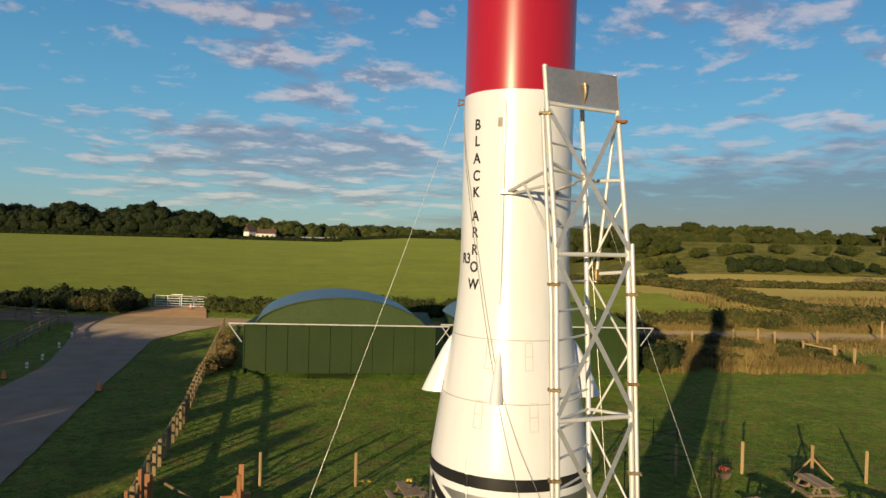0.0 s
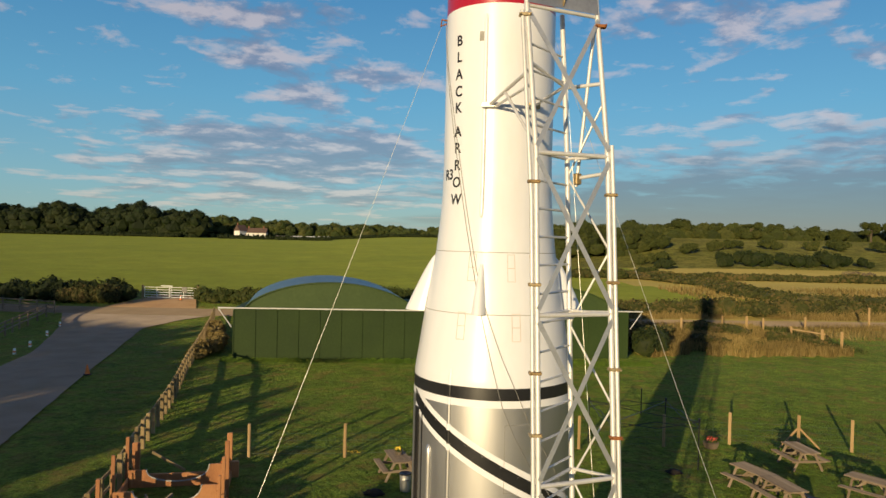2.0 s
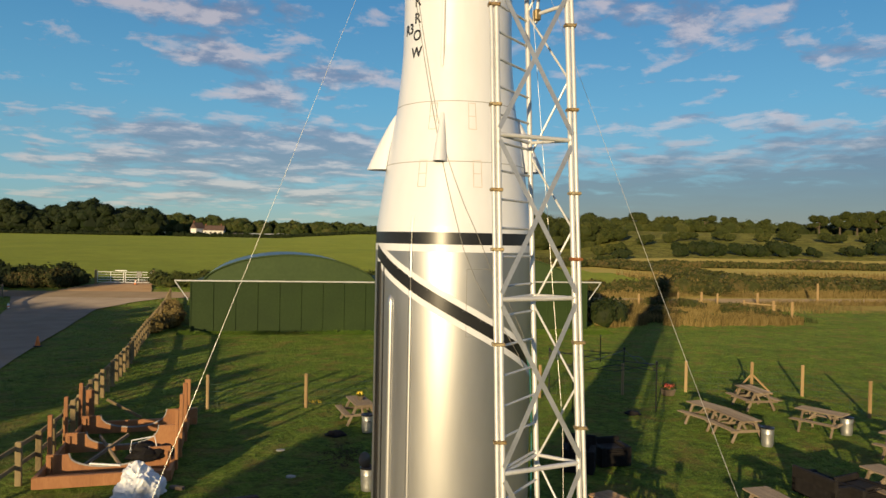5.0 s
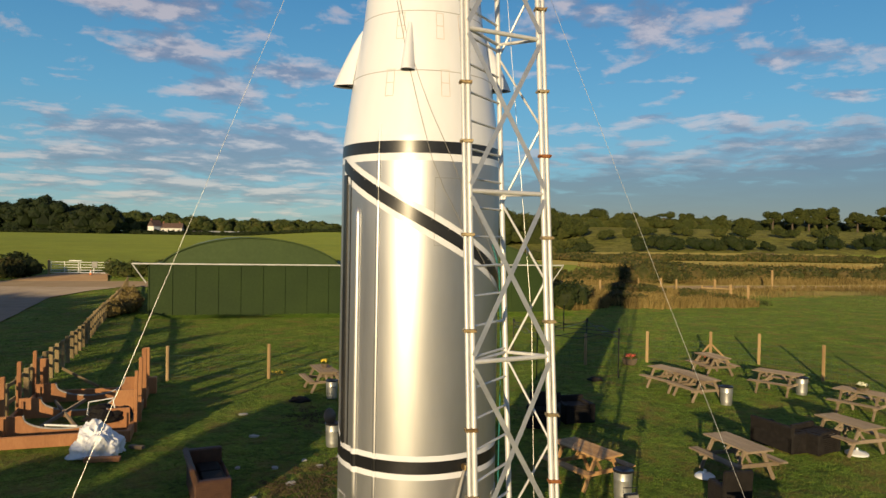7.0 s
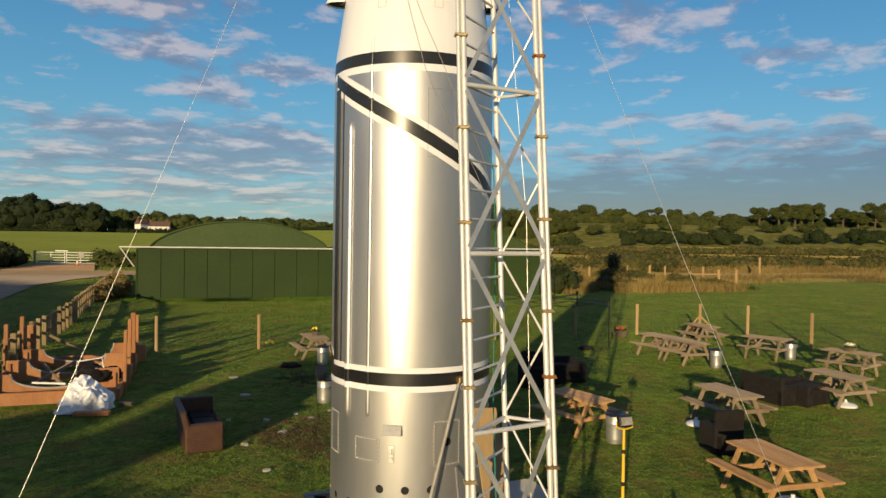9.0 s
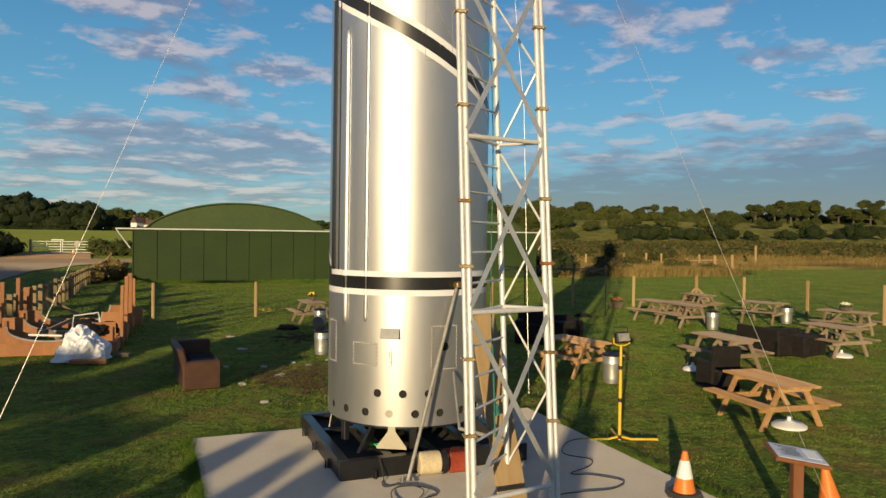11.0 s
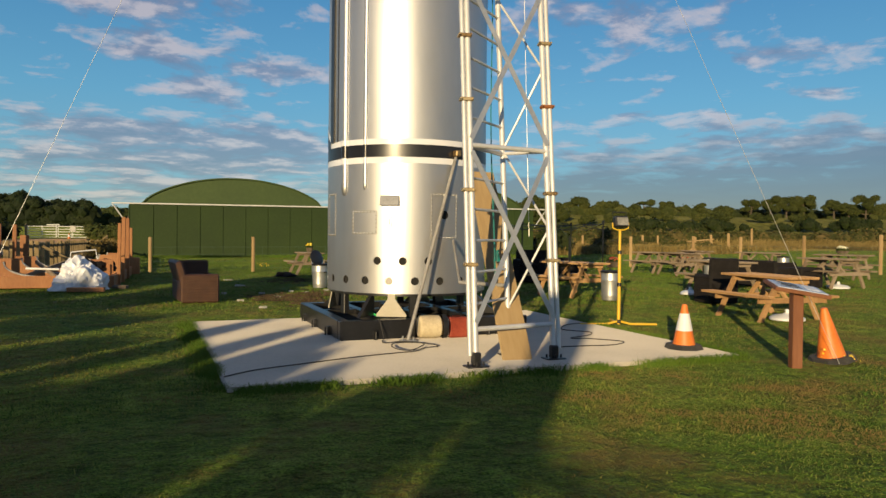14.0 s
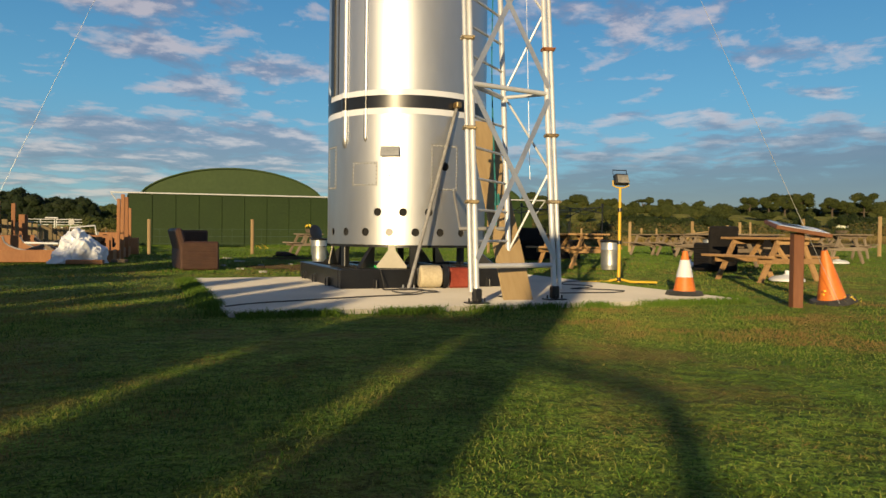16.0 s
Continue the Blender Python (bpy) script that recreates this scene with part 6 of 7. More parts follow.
hedge("hedge", [(-90, 76), (-45, 73.6), (-31.0, 73.2)], 2.0, 2.6, LEAF_DARK, "dark clipped roadside hedge", 51, 0.19, 160)
hedge("hedge", [(-37, 71.9), (-32.0, 71.6)], 1.9, 1.9, BRAMBLE, "brambly end of a roadside hedge", 52, 0.12, 400)
hedge("hedge", [(-23.6, 72.8), (-18, 71.8), (0, 71.2), (14, 71)], 1.75, 1.9, LEAF, "leafy roadside hedge", 53, 0.13, 220)
hedge("hedge", [(14, 71), (21.4, 71.2), (45, 71.8), (120, 66)], 1.75, 2.4, BRAMBLE, "rough bramble hedge along the lane", 54, 0.16, 115)
hedge("hedge", [(24, 139), (36, 136), (45, 114), (43, 96), (46, 84), (60, 78), (100, 74)], 1.25, 5.0, BRAMBLE, "rough bramble bank between fields", 55, 0.25, 115)
hedge("hedge", [(8, 133), (30, 131), (60, 128), (100, 127), (190, 126)], 1.3, 3.0, BRAMBLE, "overgrown field hedge", 56, 0.32, 140)
hedge("verge_weeds", [(-14.6, 44.2), (-14.2, 47.5), (-15.5, 52), (-17.5, 58)], 1.1, 1.2, DRY, "dry tan weeds beside the shed", 58, 0.07, 160)
hedge("bush", [(14.2, 47.8), (15.2, 48.8)], 1.9, 1.7, LEAF_DARK, "dark rounded bush at the shed's corner", 59, 0.12, 260)


def bush_group(spots, seed, material, label, size=0.4, per=900):
    cs, rs = [], []
    rng = random.Random(seed)
    for x, y, r, h in spots:
        for k in range(7):
            px, py = x + rng.uniform(-0.7, 0.7) * r, y + rng.uniform(-0.7, 0.7) * r
            cs.append((px, py, ground_z(px, py) + h * rng.uniform(0.3, 0.62)))
            rs.append((r * rng.uniform(0.3, 0.55), r * rng.uniform(0.3, 0.55), h * rng.uniform(0.3, 0.42)))
    return tagged(leaves("bushes", cs, rs, per * len(spots), size, material, seed, core=0.85), label, "bushes", kind="stuff")


bush_group([(67.7, 167, 3.4, 4.0), (73.8, 168, 3.6, 4.3), (79.9, 170, 2.9, 3.3), (86.0, 168, 4.0, 4.2), (92.1, 169, 3.8, 4.3), (97.7, 171, 2.7, 3.3), (103.2, 170, 2.2, 2.6), (52.2, 160, 2.5, 2.4), (115.4, 173, 2.9, 2.9), (125.4, 175, 3.8, 4.6), (134.3, 174, 4.0, 5.1), (143.2, 177, 4.0, 4.6)], 61, LEAF_DARK, "clumps of dark thorn bushes between fields", 0.26)
bush_group([(52, 176, 2.8, 2.8), (58, 182, 2.6, 2.6), (71, 196, 3.2, 3.4), (78, 200, 3.0, 3.0), (86, 204, 2.6, 2.8), (98, 206, 3.4, 3.0), (108, 204, 3.0, 3.2), (118, 206, 3.6, 3.6), (130, 204, 3.6, 3.2), (144, 206, 3.6, 3.6), (33, 128, 1.8, 1.7), (40, 132, 2.4, 2.0)], 62, WOOD_LEAF, "green bushes along a field edge", 0.3)


def wood(name, x0, x1, depth_y, tops, step, leaf, material, label, seed, per_tree, spread_y=22, hang=0.0, fill=True):
    """A belt of trees: crowns of many lobes over short trunks, with an uneven skyline."""
    rng = random.Random(seed)
    cs, rs = [], []
    x = x0
    while x < x1:
        for row in range(3):
            px, py = x + rng.uniform(-0.5, 0.5) * step, depth_y + row * spread_y * 0.5 + rng.uniform(-3, 3)
            g = ground_z(px, py)
            top = between(tops, px * depth_y / py) * py / depth_y * rng.uniform(0.80, 1.03) if row else between(tops, px) * rng.uniform(0.70, 1.0)
            h = max(3.0, top - g)
            r = min(h * 0.52, step * rng.uniform(0.65, 1.0))
            r = min(h * 0.55, step * rng.uniform(0.75, 1.15))
            low = hang * h
            half = (h - low) / 2
            cs.append((px, py, g + low + half * 0.9))
            rs.append((r * 0.78, r * 0.78, half * 0.86))
            for k in range(9):
                a, e = k * 2.4 + rng.uniform(-0.5, 0.5), math.sqrt((k + 0.5) / 9)
                s = r * rng.uniform(0.36, 0.52)
                cs.append((px + r * 0.68 * e * math.cos(a), py + r * 0.68 * e * math.sin(a), g + low + half + half * 0.98 * math.sqrt(1 - 0.85 * e * e) * rng.uniform(0.86, 1.0) - s * 0.75))
                rs.append((s, s, s * rng.uniform(0.7, 0.95)))
            for k in range(3 if fill else 0):
                s = step * rng.uniform(0.45, 0.7)
                cs.append((px + rng.uniform(-0.6, 0.6) * step, py + rng.uniform(-2, 2), g + h * rng.uniform(0.0, 0.5)))
                rs.append((s, s, s * rng.uniform(0.6, 0.9)))
        x += step * rng.uniform(0.7, 1.15)
    return tagged(leaves(name, cs, rs, per_tree * len(cs) // 9, leaf, material, seed, core=0.9), label, "woodland", kind="stuff")


wood("woodland", -420, -170, 524, [(-420, 27.0), (-326, 26.9), (-309, 25.6), (-288, 25.0), (-279, 29.4), (-271, 31.2), (-262, 29.0), (-256, 22.5), (-247, 24.8), (-237, 26.8), (-226, 28.7), (-214, 30.3), (-205, 27.6), (-200, 24.0), (-191, 25.5), (-176, 26.8), (-166, 23.7), (-156, 22.0)], 9.5, 0.55, LEAF_DARK, "dark broadleaf wood along the far field edge", 71, 520, 22)
wood("woodland", -200, 300, 620, [(-200, 24.5), (-174, 23.5), (-150, 22.2), (-130, 20.4), (-110, 20.0), (-90, 18.1), (-75, 21.0), (-61, 18.4), (-41, 17.9), (-12, 16.7), (8, 18.6), (106, 21.9), (204, 24.5), (300, 28.0)], 8.5, 0.6, LEAF, "low distant wood beyond the fields", 72, 330, 26)
wood("woodland", 78, 134, 262, [(78, 15.6), (86, 16.2), (92, 16.6), (99, 15.8), (105, 16.2), (110, 14.2), (116, 14.0), (122, 13.4), (134, 12.8)], 5.6, 0.28, WOOD_LEAF, "hedgerow trees on rising ground", 73, 640, 10)
wood("woodland", 134, 330, 275, [(134, 12.4), (160, 12.2), (200, 12.6), (214, 16.0), (225, 18.5), (250, 18.0), (330, 19.0)], 7.0, 0.32, WOOD_LEAF, "hedgerow trees on rising ground", 74, 420, 12)
wood("woodland", 36, 68, 208, [(36, 12.6), (44, 14.2), (52, 13.4), (60, 14.4), (68, 12.4)], 5.6, 0.26, WOOD_LEAF, "rounded trees beside a field", 75, 900, 12)


def tree(x, y, h, r, seed, label, clear=0.35, leaf=0.22, count=2600, trunk=0.22, material=None, group="", limb=None, core=0.0):
    rng = random.Random(seed)
    t = thing("tree", label, "tree", drop(x, y), 0, group)
    bm = B()
    lean = (rng.uniform(-0.25, 0.25), rng.uniform(-0.25, 0.25))
    tube(bm, [(0, 0, -0.1), (lean[0] * 0.3, lean[1] * 0.3, h * clear), (lean[0], lean[1], h * 0.85)], [trunk * 1.25, trunk * 0.85, trunk * 0.2], 10)
    cs, rs = [], []
    for k in range(11):
        f = rng.uniform(clear, 0.92)
        a = k * 2.4 + rng.uniform(-0.4, 0.4)
        e = r * rng.uniform(0.35, 0.85) * (1.2 - 0.6 * f)
        end = (lean[0] + e * math.cos(a), lean[1] + e * math.sin(a), h * f + 0.12 * h * rng.uniform(0, 1))
        tube(bm, [(lean[0] * 0.4, lean[1] * 0.4, h * f * 0.8), end], [trunk * 0.32, trunk * 0.08], 6)
        s = r * rng.uniform(0.32, 0.5)
        cs.append(end)
        rs.append((s, s, s * 0.72))
    cs.append((lean[0], lean[1], h * 0.86))
    rs.append((r * 0.5, r * 0.5, h * 0.12))
    part("trunk", bm, BARK, t, "grey-brown trunk and limbs", True)
    if limb:
        part("limb", tube(B(), limb, [0.10, 0.08, 0.06, 0.05][:len(limb)], 8), BARK, t, "long drooping limb", True)
    leaves("crown", cs, rs, count, leaf, material or LEAF, seed, t, core=core)
    return t


RIDGE = [(91, 15.2, 5.4, 0.1), (105, 15.0, 3.6, 0.1), (116, 15.5, 5.0, 0.12), (126.5, 14.8, 3.4, 0.12), (132, 13.4, 2.4, 0.1), (138, 14.1, 3.1, 0.12), (150, 13.9, 3.7, 0.15), (163, 16.9, 4.0, 0.36), (168.5, 17.4, 4.2, 0.38), (177, 17.6, 5.0, 0.36), (186, 18.2, 5.2, 0.38), (196, 17.3, 4.6, 0.36), (204.5, 16.1, 3.4, 0.3), (213.5, 19.0, 5.6, 0.2)]
for k, (x, top, r, clear) in enumerate(RIDGE):
    y = 262 + 2.5 * math.sin(k * 2.1)
    tree(x, y, top - ground_z(x, y), r, 181 + k, "field tree with a rounded crown on a short trunk", clear, 0.24, 3400, 0.3, WOOD_LEAF, "trees on the ridge", None, 0.9)

# unseen trees added behind the viewpoint so that their shade reaches over the lawn


def lee(a, p):
    """A place from its distance along the sun's way and across it."""
    sx, sy = math.sin(radians(SUN_AZ)), math.cos(radians(SUN_AZ))
    return a * sx + p * sy, a * sy - p * sx


for a, p, h, r, seed, clear in ((-22, -8.1, 6.0, 0.8, 92, 0.92), (-22, -9.5, 5.5, 1.2, 93, 0.84), (-23, -11.3, 5.0, 1.2, 100, 0.70), (-23, -17.6, 5.6, 1.9, 94, 0.22), (-24, -22.5, 6.1, 2.4, 95, 0.22), (-30, -14.6, 5.3, 1.6, 191, 0.2), (-30, -19.6, 6.5, 1.9, 192, 0.2), (-30, -25.6, 7.2, 2.2, 193, 0.2), (-20, -28.0, 7.6, 2.4, 96, 0.12), (-20, -33.6, 7.7, 2.6, 97, 0.1), (-22, -37.2, 8.3, 2.8, 98, 0.1), (-20, -41, 9.2, 2.8, 194, 0.1), (-22, -45, 8.9, 2.8, 195, 0.1), (-20, -49.2, 8.6, 2.8, 196, 0.1), (-21, -53.2, 8.8, 2.8, 197, 0.1), (-22, -57.4, 11.6, 3.2, 198, 0.1), (-21, -62, 12.0, 3.4, 199, 0.1), (-22, -67, 12.4, 3.6, 200, 0.1), (-21, -72.4, 12.6, 3.8, 201, 0.1), (-28, -35.4, 8.7, 2.6, 202, 0.1), (-28, -39.2, 9.9, 2.6, 203, 0.1), (-28, -43, 9.8, 2.6, 204, 0.1), (-28, -47, 9.6, 2.8, 205, 0.1), (-28, -55.6, 10.2, 2.8, 206, 0.1), (-28, -59.6, 12.6, 3.2, 207, 0.1), (-28, -64.5, 13.0, 3.2, 208, 0.1), (-26, -18.4, 7.8, 0.7, 209, 0.5), (-26, -20.9, 8.0, 0.8, 210, 0.5), (-27, -24.3, 8.2, 1.1, 211, 0.4)):
    x, y = lee(a, p)
    tree(x, y, h, r, seed, "unseen broadleaf tree added behind the lawn to shade it", clear, 0.28, 2600, 0.2, LEAF, "trees behind the lawn")
# unseen shrubs added between the trees; tops follow how far shade must reach
cs, rs = [], []
for k in range(1900):
    p = rngs.uniform(-80, -20.5)
    top = between([(-80, 11.2), (-66, 10.8), (-60, 9.6), (-52, 8.9), (-44, 9.0), (-39, 8.5), (-32, 7.7), (-29, 7.3), (-26, 6.6), (-23, 6.0), (-20.5, 5.6)], p)
    x, y = lee(-20 + rngs.uniform(-1.2, 1.2), p)
    cs.append((x, y, top * rngs.uniform(0.03, 0.93)))
    rs.append((0.8, 0.8, 0.7))
tagged(leaves("shrub_belt", cs, rs, 90000, 0.20, LEAF, 98), "unseen belt of tall shrubs added behind the lawn for shade", "shrubs", kind="stuff")
# unseen hedge added to shade lawn and slab; its gaps leave sun stripes
cs, rs = [], []
for p0, p1, top in ((-3.9, -1.955, 1.97), (-1.97, -0.97, 2.02), (-6.05, -5.0, 2.22), (-5.0, -3.9, 1.9), (-7.9, -6.15, 2.5), (-4.85, -4.45, 2.5), (-3.97, -3.69, 2.4), (-3.49, -2.95, 2.42), (-3.0, -2.6, 2.2), (-2.6, -2.2, 2.1), (-10.4, -8.6, 2.75), (-12.6, -10.9, 2.9)):
    for k in range(64):
        x, y = lee(-9 + rngs.uniform(-0.3, 0.3), rngs.uniform(p0 + 0.16, p1 - 0.16))
        cs.append((x, y, rngs.uniform(0.12, top - 0.2)))
        rs.append((0.22, 0.22, 0.24))
    for k in range(18):
        x, y = lee(-9 + rngs.uniform(-0.3, 0.3), p0 + 0.14 + (p1 - p0 - 0.28) * k / 17)
        cs.append((x, y, top - 0.22))
        rs.append((0.15, 0.15, 0.22))
# extra clumps that cut the widest sun stripe short
for k in range(14):
    x, y = lee(-9 + rngs.uniform(-0.3, 0.3), -1.0 + 0.3 * k / 13)
    cs.append((x, y, 1.98))
    rs.append((0.12, 0.12, 0.14))
tagged(leaves("tall_hedge", cs, rs, 84000, 0.058, LEAF, 99), "unseen tall leafy screen added behind the lawn to cast shade", "hedge", kind="stuff")
# unseen trunk, limb and twig added, shaped after the shadow on the grass
x, y = lee(-9, -0.63)
trunk_caster = thing("shadow_trunk", "unseen bare trunk and limb added to cast a shadow", "dead tree", drop(x, y), -SUN_AZ)
part("trunk", tube(B(), [(0, 0, -0.1), (0.02, 0, 1.2), (-0.02, 0, 2.0), (0.0, 0, 2.9)], [0.28, 0.25, 0.235, 0.19], 12), BARK, trunk_caster, "thick grey trunk", True)
part("limb", tube(B(), [(0.1, 0, 1.86), (0.37, 0, 1.80), (0.55, 0, 1.775), (0.72, 0, 1.755), (0.86, 0, 1.70), (0.885, 0, 1.62), (0.89, 0, 1.54), (0.92, 0, 1.45), (0.97, 0, 1.0), (1.0, 0, 0.5)], [0.07, 0.045, 0.042, 0.045, 0.06, 0.065, 0.065, 0.075, 0.07, 0.05], 8), BARK, trunk_caster, "drooping limb", True)
part("twig", tube(B(), [(0.62, 0, 1.77), (0.67, 0, 1.85), (0.69, 0, 1.9), (0.71, 0, 1.92)], [0.008, 0.008, 0.03, 0.01], 6), BARK, trunk_caster, "short twig", True)


def house(name, x, y, z, turn, w, d, h, roof, wall, tile, label, chimneys=2):
    o = thing(name, label, "house", (x, y, z), turn)
    part("wall", box(B(), (0, 0, h / 2 - 1), (w, d, h + 2)), wall, o)
    bm = B()
    vs = [bm.verts.new(p) for p in ((-w / 2 - 0.3, -d / 2 - 0.4, h - 0.1), (w / 2 + 0.3, -d / 2 - 0.4, h - 0.1), (w / 2 + 0.3, d / 2 + 0.4, h - 0.1), (-w / 2 - 0.3, d / 2 + 0.4, h - 0.1), (-w / 2 - 0.3, 0, h + roof), (w / 2 + 0.3, 0, h + roof))]
    for f in ((0, 1, 5, 4), (2, 3, 4, 5), (0, 4, 3), (1, 2, 5), (3, 2, 1, 0)):
        bm.faces.new([vs[i] for i in f])
    r = part("roof", bm, tile, o)
    for k in range(chimneys):
        part("chimney", box(B(), (-w * 0.4 + k * w * 0.75, 0, h + roof + 0.2), (0.9, 0.7, 2.0), None, 0.05), BRICKRED, r, "brick chimney stack")
    n = max(2, int(w / 3))
    for k in range(n):
        for zz in ([1.4, 4.0] if h > 4.5 else [1.5]):
            part("window", box(B(), (-w / 2 + w * (k + 0.5) / n, -d / 2 - 0.03, zz), (1.1, 0.1, 1.1)), GLASS_DARK, o, "dark window")
    return o


house("house", -127, 512, 5.0, 4, 14.0, 7, 3.2, 3.4, RENDERED, OLD_TILE, "white farmhouse with an old brown tiled roof")
house("house", -137, 507, 5.4, 62, 8, 5.0, 4.0, 4.0, RENDERED, OLD_TILE, "white gabled wing of a farmhouse", 1)
house("house", -270, 552, 3.0, 14, 14, 9, 9.6, 5.4, BRICKRED, SLATE, "red brick house half hidden in trees", 2)
for k, (x, y, w, m) in enumerate(((-110, 512, 7, SLATE), (-99, 514, 8, GUTTER), (-89, 511, 8, GUTTER), (-79, 513, 8, GREEN_ROOF))):
    house("hut", x, y, ground_z(x, y) - 0.2, rngs.uniform(-20, 20), w, 5, 1.6, 1.6, m, GUTTER if k % 2 else m, "low pale hut at the wood's edge", 0)
hedge("hedge", [(-330, 512), (-184, 514)], 3.0, 5.0, LEAF_DARK, "low dark hedge at the wood's foot", 57, 0.5, 40)
hedge("hedge", [(-150, 499), (-126, 500), (-72, 502)], 2.9, 3.0, LEAF_DARK, "low dark hedge before the farmhouse", 61, 0.5, 40)
hedge("hedge", [(-116, 592), (160, 600)], 3.0, 5.0, LEAF_DARK, "low dark hedge at the distant wood's foot", 60, 0.5, 40)

bush_group([(17.5, 55, 1.6, 1.2), (20.5, 52.5, 1.4, 1.0), (24, 57, 1.8, 1.3), (26.5, 53.5, 1.5, 1.1), (28, 51.2, 1.2, 0.9), (22.5, 59.5, 1.6, 1.2), (16, 59, 1.6, 1.3)], 63, BRAMBLE, "brambles growing in tall dry grass", 0.11, 500)

# white field gate
gate = thing("field_gate", "white-painted double field gate across the track", "gate", (-27.5, 75.2, ground_z(-27.5, 75.2)), -1)
for s in (-1, 1):
    for k in range(5):
        part("bar", tube(B(), [(s * 0.06, 0, 0.22 + 0.262 * k), (s * 2.72, 0, 0.22 + 0.262 * k)], 0.03, 6), WHITE_PAINT, gate, "white bar")
    for x in (0.08, 1.4, 2.70):
        part("upright", tube(B(), [(s * x, 0, 0.18), (s * x, 0, 1.32)], 0.035, 6), WHITE_PAINT, gate, "white upright")
    part("gate_post", box(B(), (s * 2.9, 0, 0.7), (0.18, 0.18, 1.6), None, 0.02), FENCE_WOOD, gate, "timber gate post")
part("top_board", box(B(), (-0.35, -0.05, 1.42), (1.2, 0.05, 0.10), rotz(0), 0.01), WHITE_PAINT, gate, "white top board")
part("notice", box(B(), (1.5, -0.06, 1.05), (0.55, 0.03, 0.62), None, 0.01), BLACK, gate, "dark notice board")


def rail_fence(line, step, height, material, label, rails=(0.4, 0.8)):
    f = thing("rail_fence", label, "fence")
    pts = along(line, step)
    for x, y in pts:
        part("post", box(B(), drop(x, y, height / 2 - 0.05), (0.11, 0.11, height + 0.1), None, 0.012), material, f)
    for (x0, y0), (x1, y1) in zip(pts, pts[1:]):
        for z in rails:
            part("rail", beam(B(), drop(x0, y0, z), drop(x1, y1, z), 0.05, 0.09), material, f)
    return f


rail_fence([(-29.0, 44), (-30.6, 49.5), (-33.2, 58.2), (-34.3, 65.0)], 2.0, 1.15, GREY_WOOD, "weathered rail fence beside the driveway", (0.45, 0.75, 1.05))
rail_fence([(-34.3, 65.2), (-43.4, 68.0), (-60, 70)], 2.0, 1.15, GREY_WOOD, "weathered rail fence along the lane", (0.45, 0.75, 1.05))
for x, y, h in ((21.0, 59.3, 1.3), (25.2, 61.2, 1.3), (27.3, 61.2, 1.3), (28.2, 60.0, 1.3), (29.2, 57.2, 1.0), (28.9, 52.0, 1.4), (29.1, 49.9, 1.5), (39.2, 63.2, 1.9), (18.2, 61.5, 1.1), (33.0, 62.3, 1.1)):
    p = link("roadside_post", box(B(), (0, 0, h / 2 - 0.05), (0.16, 0.14, h + 0.1), None, 0.02), POST_WOOD)
    p.matrix_world = pose(*drop(x, y), rngs.uniform(-2, 2), rngs.uniform(-2, 2), rngs.uniform(0, 90))
    tagged(p, "pale timber post in rough grass beside the lane", "post", "roadside posts")
tagged(link("post_rail", beam(B(), drop(29.0, 51.9, 1.05), drop(29.1, 57.0, 0.8), 0.06, 0.09), POST_WOOD), "timber rail between two roadside posts", "rail")
heap = leaves("brush_heap", [(86, 146, ground_z(86, 146) + 0.5), (88, 146.5, ground_z(88, 146) + 0.5), (90, 146, ground_z(90, 146) + 0.4)], [(1.6, 1.0, 0.8)] * 3, 200, 0.2, BARK, 77)
tagged(heap, "pale heap of cut brushwood in a field", "brushwood", kind="stuff")

# ---- grasses ----
SLAB_PTS = [(-0.72, 5.36), (3.98, 6.48), (2.95, 10.7), (-1.8, 9.5)]


def off_slab(xs, ys):
    inside = np.ones(len(xs), bool)
    for (x0, y0), (x1, y1) in zip(SLAB_PTS, SLAB_PTS[1:] + SLAB_PTS[:1]):
        inside &= (x1 - x0) * (ys - y0) - (y1 - y0) * (xs - x0) > 0
    return ~inside


def heights(xs, ys):
    return np.array([ground_z(x, y) for x, y in zip(xs, ys)]) - 0.012


def lawn(count, x0, x1, y0, y1, height, width, seed, power=1.0, material=None):
    rng = np.random.default_rng(seed)
    ys = y0 + (y1 - y0) * rng.uniform(0, 1, count) ** power
    xs = rng.uniform(x0, x1, count)
    rim = np.minimum(np.minimum(xs - x0, x1 - xs) / (x1 - x0), np.minimum(ys - y0, y1 - ys) / (y1 - y0))
    keep = (rng.uniform(0, 0.16, count) < rim) & off_slab(xs, ys) & ~((ys > 43.6) & (xs < 13.5) & (xs > -13)) & (xs > -10.5 - np.maximum(0, ys - 12) * 0.27) & ((ys < 47.5) | (xs > 30) | (xs < -13))
    xs, ys = xs[keep], ys[keep]
    tuft = np.array([noise.noise((x * 1.3, y * 1.3, 4.0)) for x, y in zip(xs, ys)])
    zs = heights(xs, ys)
    ob = blades("grass", xs, ys, zs, height, width, material or BLADE, seed, 1.3)
    co = np.empty(len(ob.data.vertices) * 3)
    ob.data.vertices.foreach_get("co", co)
    co = co.reshape(-1, 5, 3)
    co[:, :, 2] = zs[:, None] + (co[:, :, 2] - zs[:, None]) * (0.75 + 0.75 * np.clip(tuft, -0.6, 1.0))[:, None]
    ob.data.vertices.foreach_set("co", co.reshape(-1))
    return tagged(ob, "short mown lawn grass", "grass", kind="stuff")


lawn(170000, -4.4, 6.2, -0.6, 8.2, 0.025, 0.0019, 101, 1.3, BLADE_NEAR)
lawn(140000, -3.2, 4.6, 0.4, 6.2, 0.016, 0.0017, 107, 1.25, BLADE_NEAR)
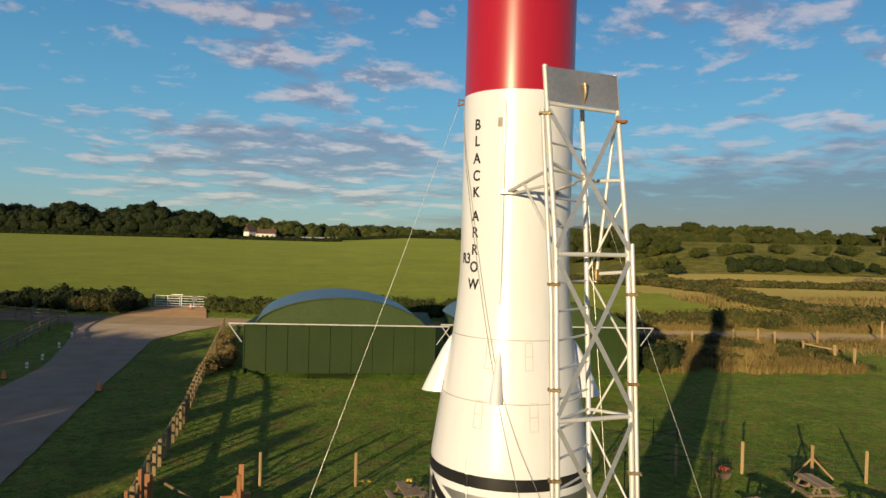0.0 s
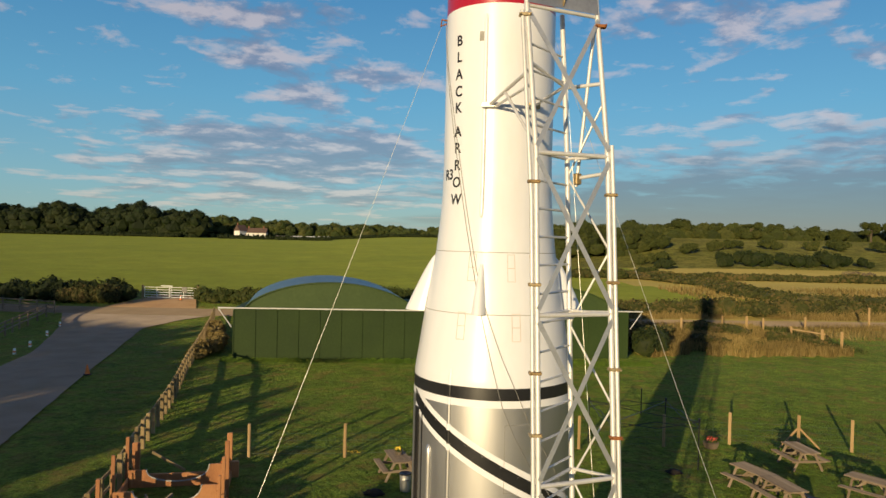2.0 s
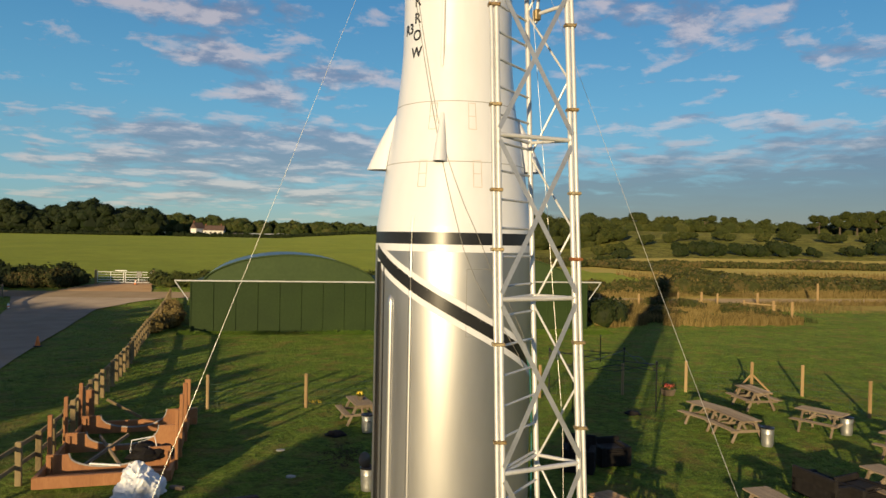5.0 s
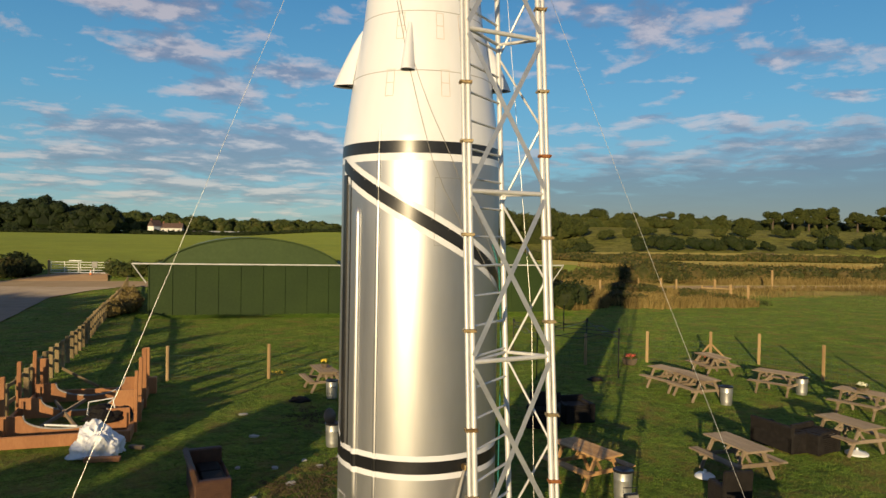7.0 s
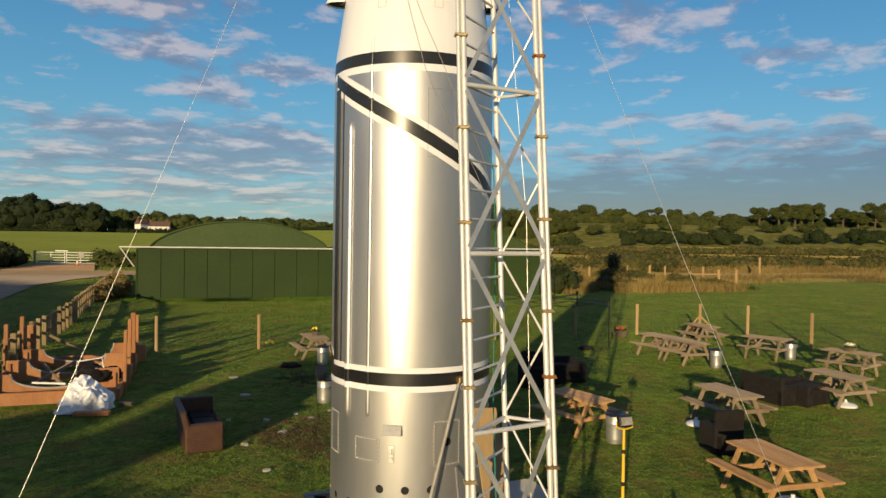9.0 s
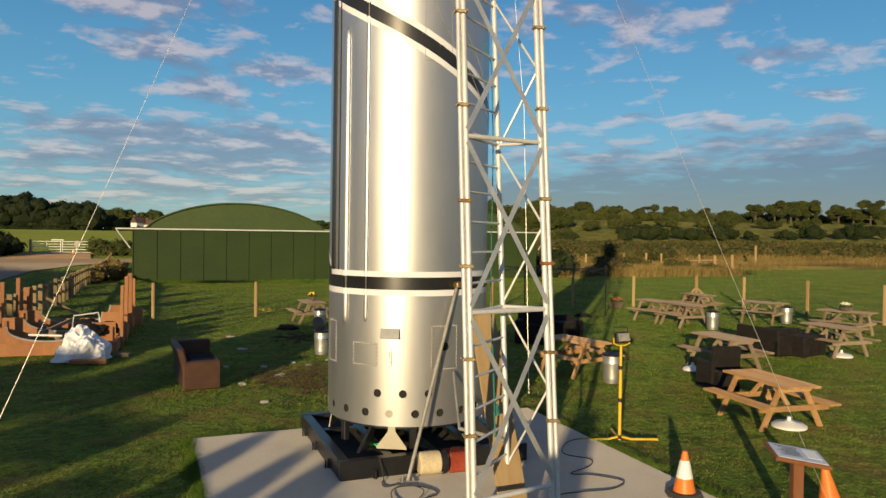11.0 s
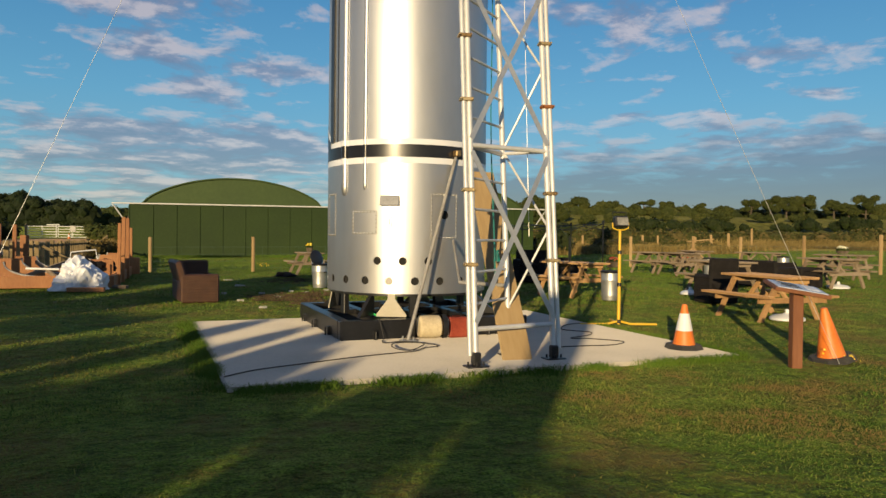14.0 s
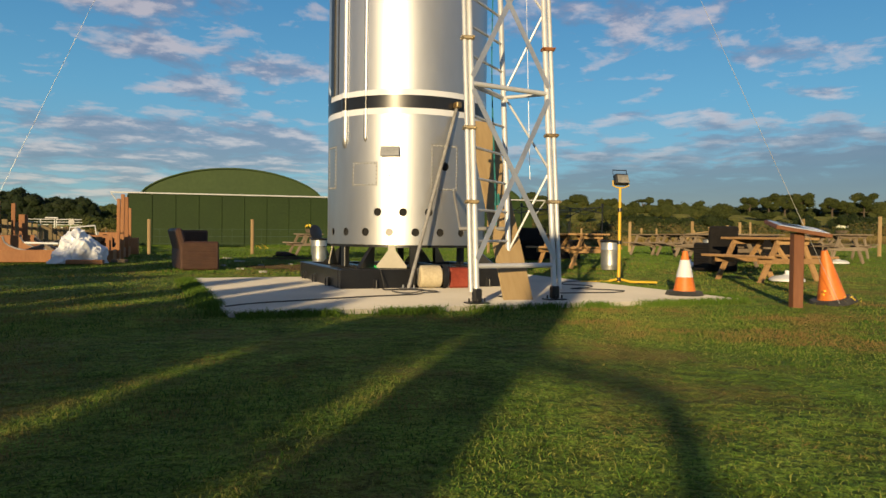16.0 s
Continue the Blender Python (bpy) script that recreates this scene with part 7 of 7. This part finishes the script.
lawn(105000, -9, 12, 3.0, 18.5, 0.032, 0.0040, 102, 1.2, BLADE_NEAR)
lawn(115000, -18, 22, 10.5, 37, 0.048, 0.0085, 103, 1.3)
lawn(90000, -32, 46, 22, 70, 0.055, 0.017, 106, 1.2)


def edge_tufts():
    """Longer grass that leans over the slab's edges."""
    rng = np.random.default_rng(104)
    xs, ys = [], []
    for (x0, y0), (x1, y1) in zip(SLAB_PTS, SLAB_PTS[1:] + SLAB_PTS[:1]):
        n = int(math.hypot(x1 - x0, y1 - y0) * 1800)
        t = rng.uniform(0, 1, n)
        o = np.abs(rng.normal(scale=0.09, size=n)) + 0.015
        nx, ny = (y1 - y0), -(x1 - x0)
        ln = math.hypot(nx, ny)
        xs.append(x0 + (x1 - x0) * t + nx / ln * o)
        ys.append(y0 + (y1 - y0) * t + ny / ln * o)
    xs, ys = np.concatenate(xs), np.concatenate(ys)
    clump = np.array([noise.noise((x * 2.2, y * 2.2, 8.0)) for x, y in zip(xs, ys)])
    keep = clump + rng.normal(scale=0.15, size=len(xs)) > -0.12
    xs, ys = xs[keep], ys[keep]
    return tagged(blades("edge_grass", xs, ys, heights(xs, ys), 0.062, 0.0042, BLADE, 105, 1.1), "longer grass along the slab's edges", "grass", kind="stuff")


edge_tufts()


def tall_grass(count, inside, box_, height, width, material, label, seed):
    rng = np.random.default_rng(seed)
    x0, x1, y0, y1 = box_
    xs, ys = rng.uniform(x0, x1, count), rng.uniform(y0, y1, count)
    keep = np.array([inside(x, y) for x, y in zip(xs, ys)])
    xs, ys = xs[keep], ys[keep]
    return tagged(blades("tall_grass", xs, ys, heights(xs, ys), height, width, material, seed, 0.45), label, "tall grass", kind="stuff")


tall_grass(48000, lambda x, y: noise.noise((x * 0.35, y * 0.35, 2)) > -0.25 and y > 48.0 + 2.2 * noise.noise((x * 0.3, 0, 0)) + 0.8 * noise.noise((x * 1.3, 0, 3)) and x < 29 - (y - 50) * 0.1 + 2 * noise.noise((y * 0.3, 0, 5)), (14.2, 33, 46.5, 62.5), 0.62, 0.024, DRY, "tall dry golden grass beside the lane", 111)
tall_grass(9000, lambda x, y: True, (14, 110, 62.0, 63.4), 0.5, 0.03, DRY, "dry verge grass along the lane", 112)
tall_grass(12000, lambda x, y: True, (14, 110, 68.6, 70.4), 0.7, 0.035, DRY, "dry verge grass along the lane", 113)
tall_grass(9000, lambda x, y: x > 31, (31, 110, 56, 62.5), 0.35, 0.03, DRY, "short dry grass beside the lane", 114)
tall_grass(6000, lambda x, y: True, (-13, 14, 43.6, 45.0), 0.16, 0.02, BLADE, "longer grass at the foot of the sheds", 115)
tall_grass(9000, lambda x, y: y > 72 + abs(x - 60) * 0.05, (34, 120, 76, 108), 0.6, 0.06, DRY, "dry rough grass on a field bank", 116)
tall_grass(14000, lambda x, y: y > 49.5 + 2.0 * noise.noise((x * 0.3, 0, 0)), (14.2, 31, 46.0, 62.5), 0.42, 0.02, LEAF, "rank green grass among dry stalks beside the lane", 117)
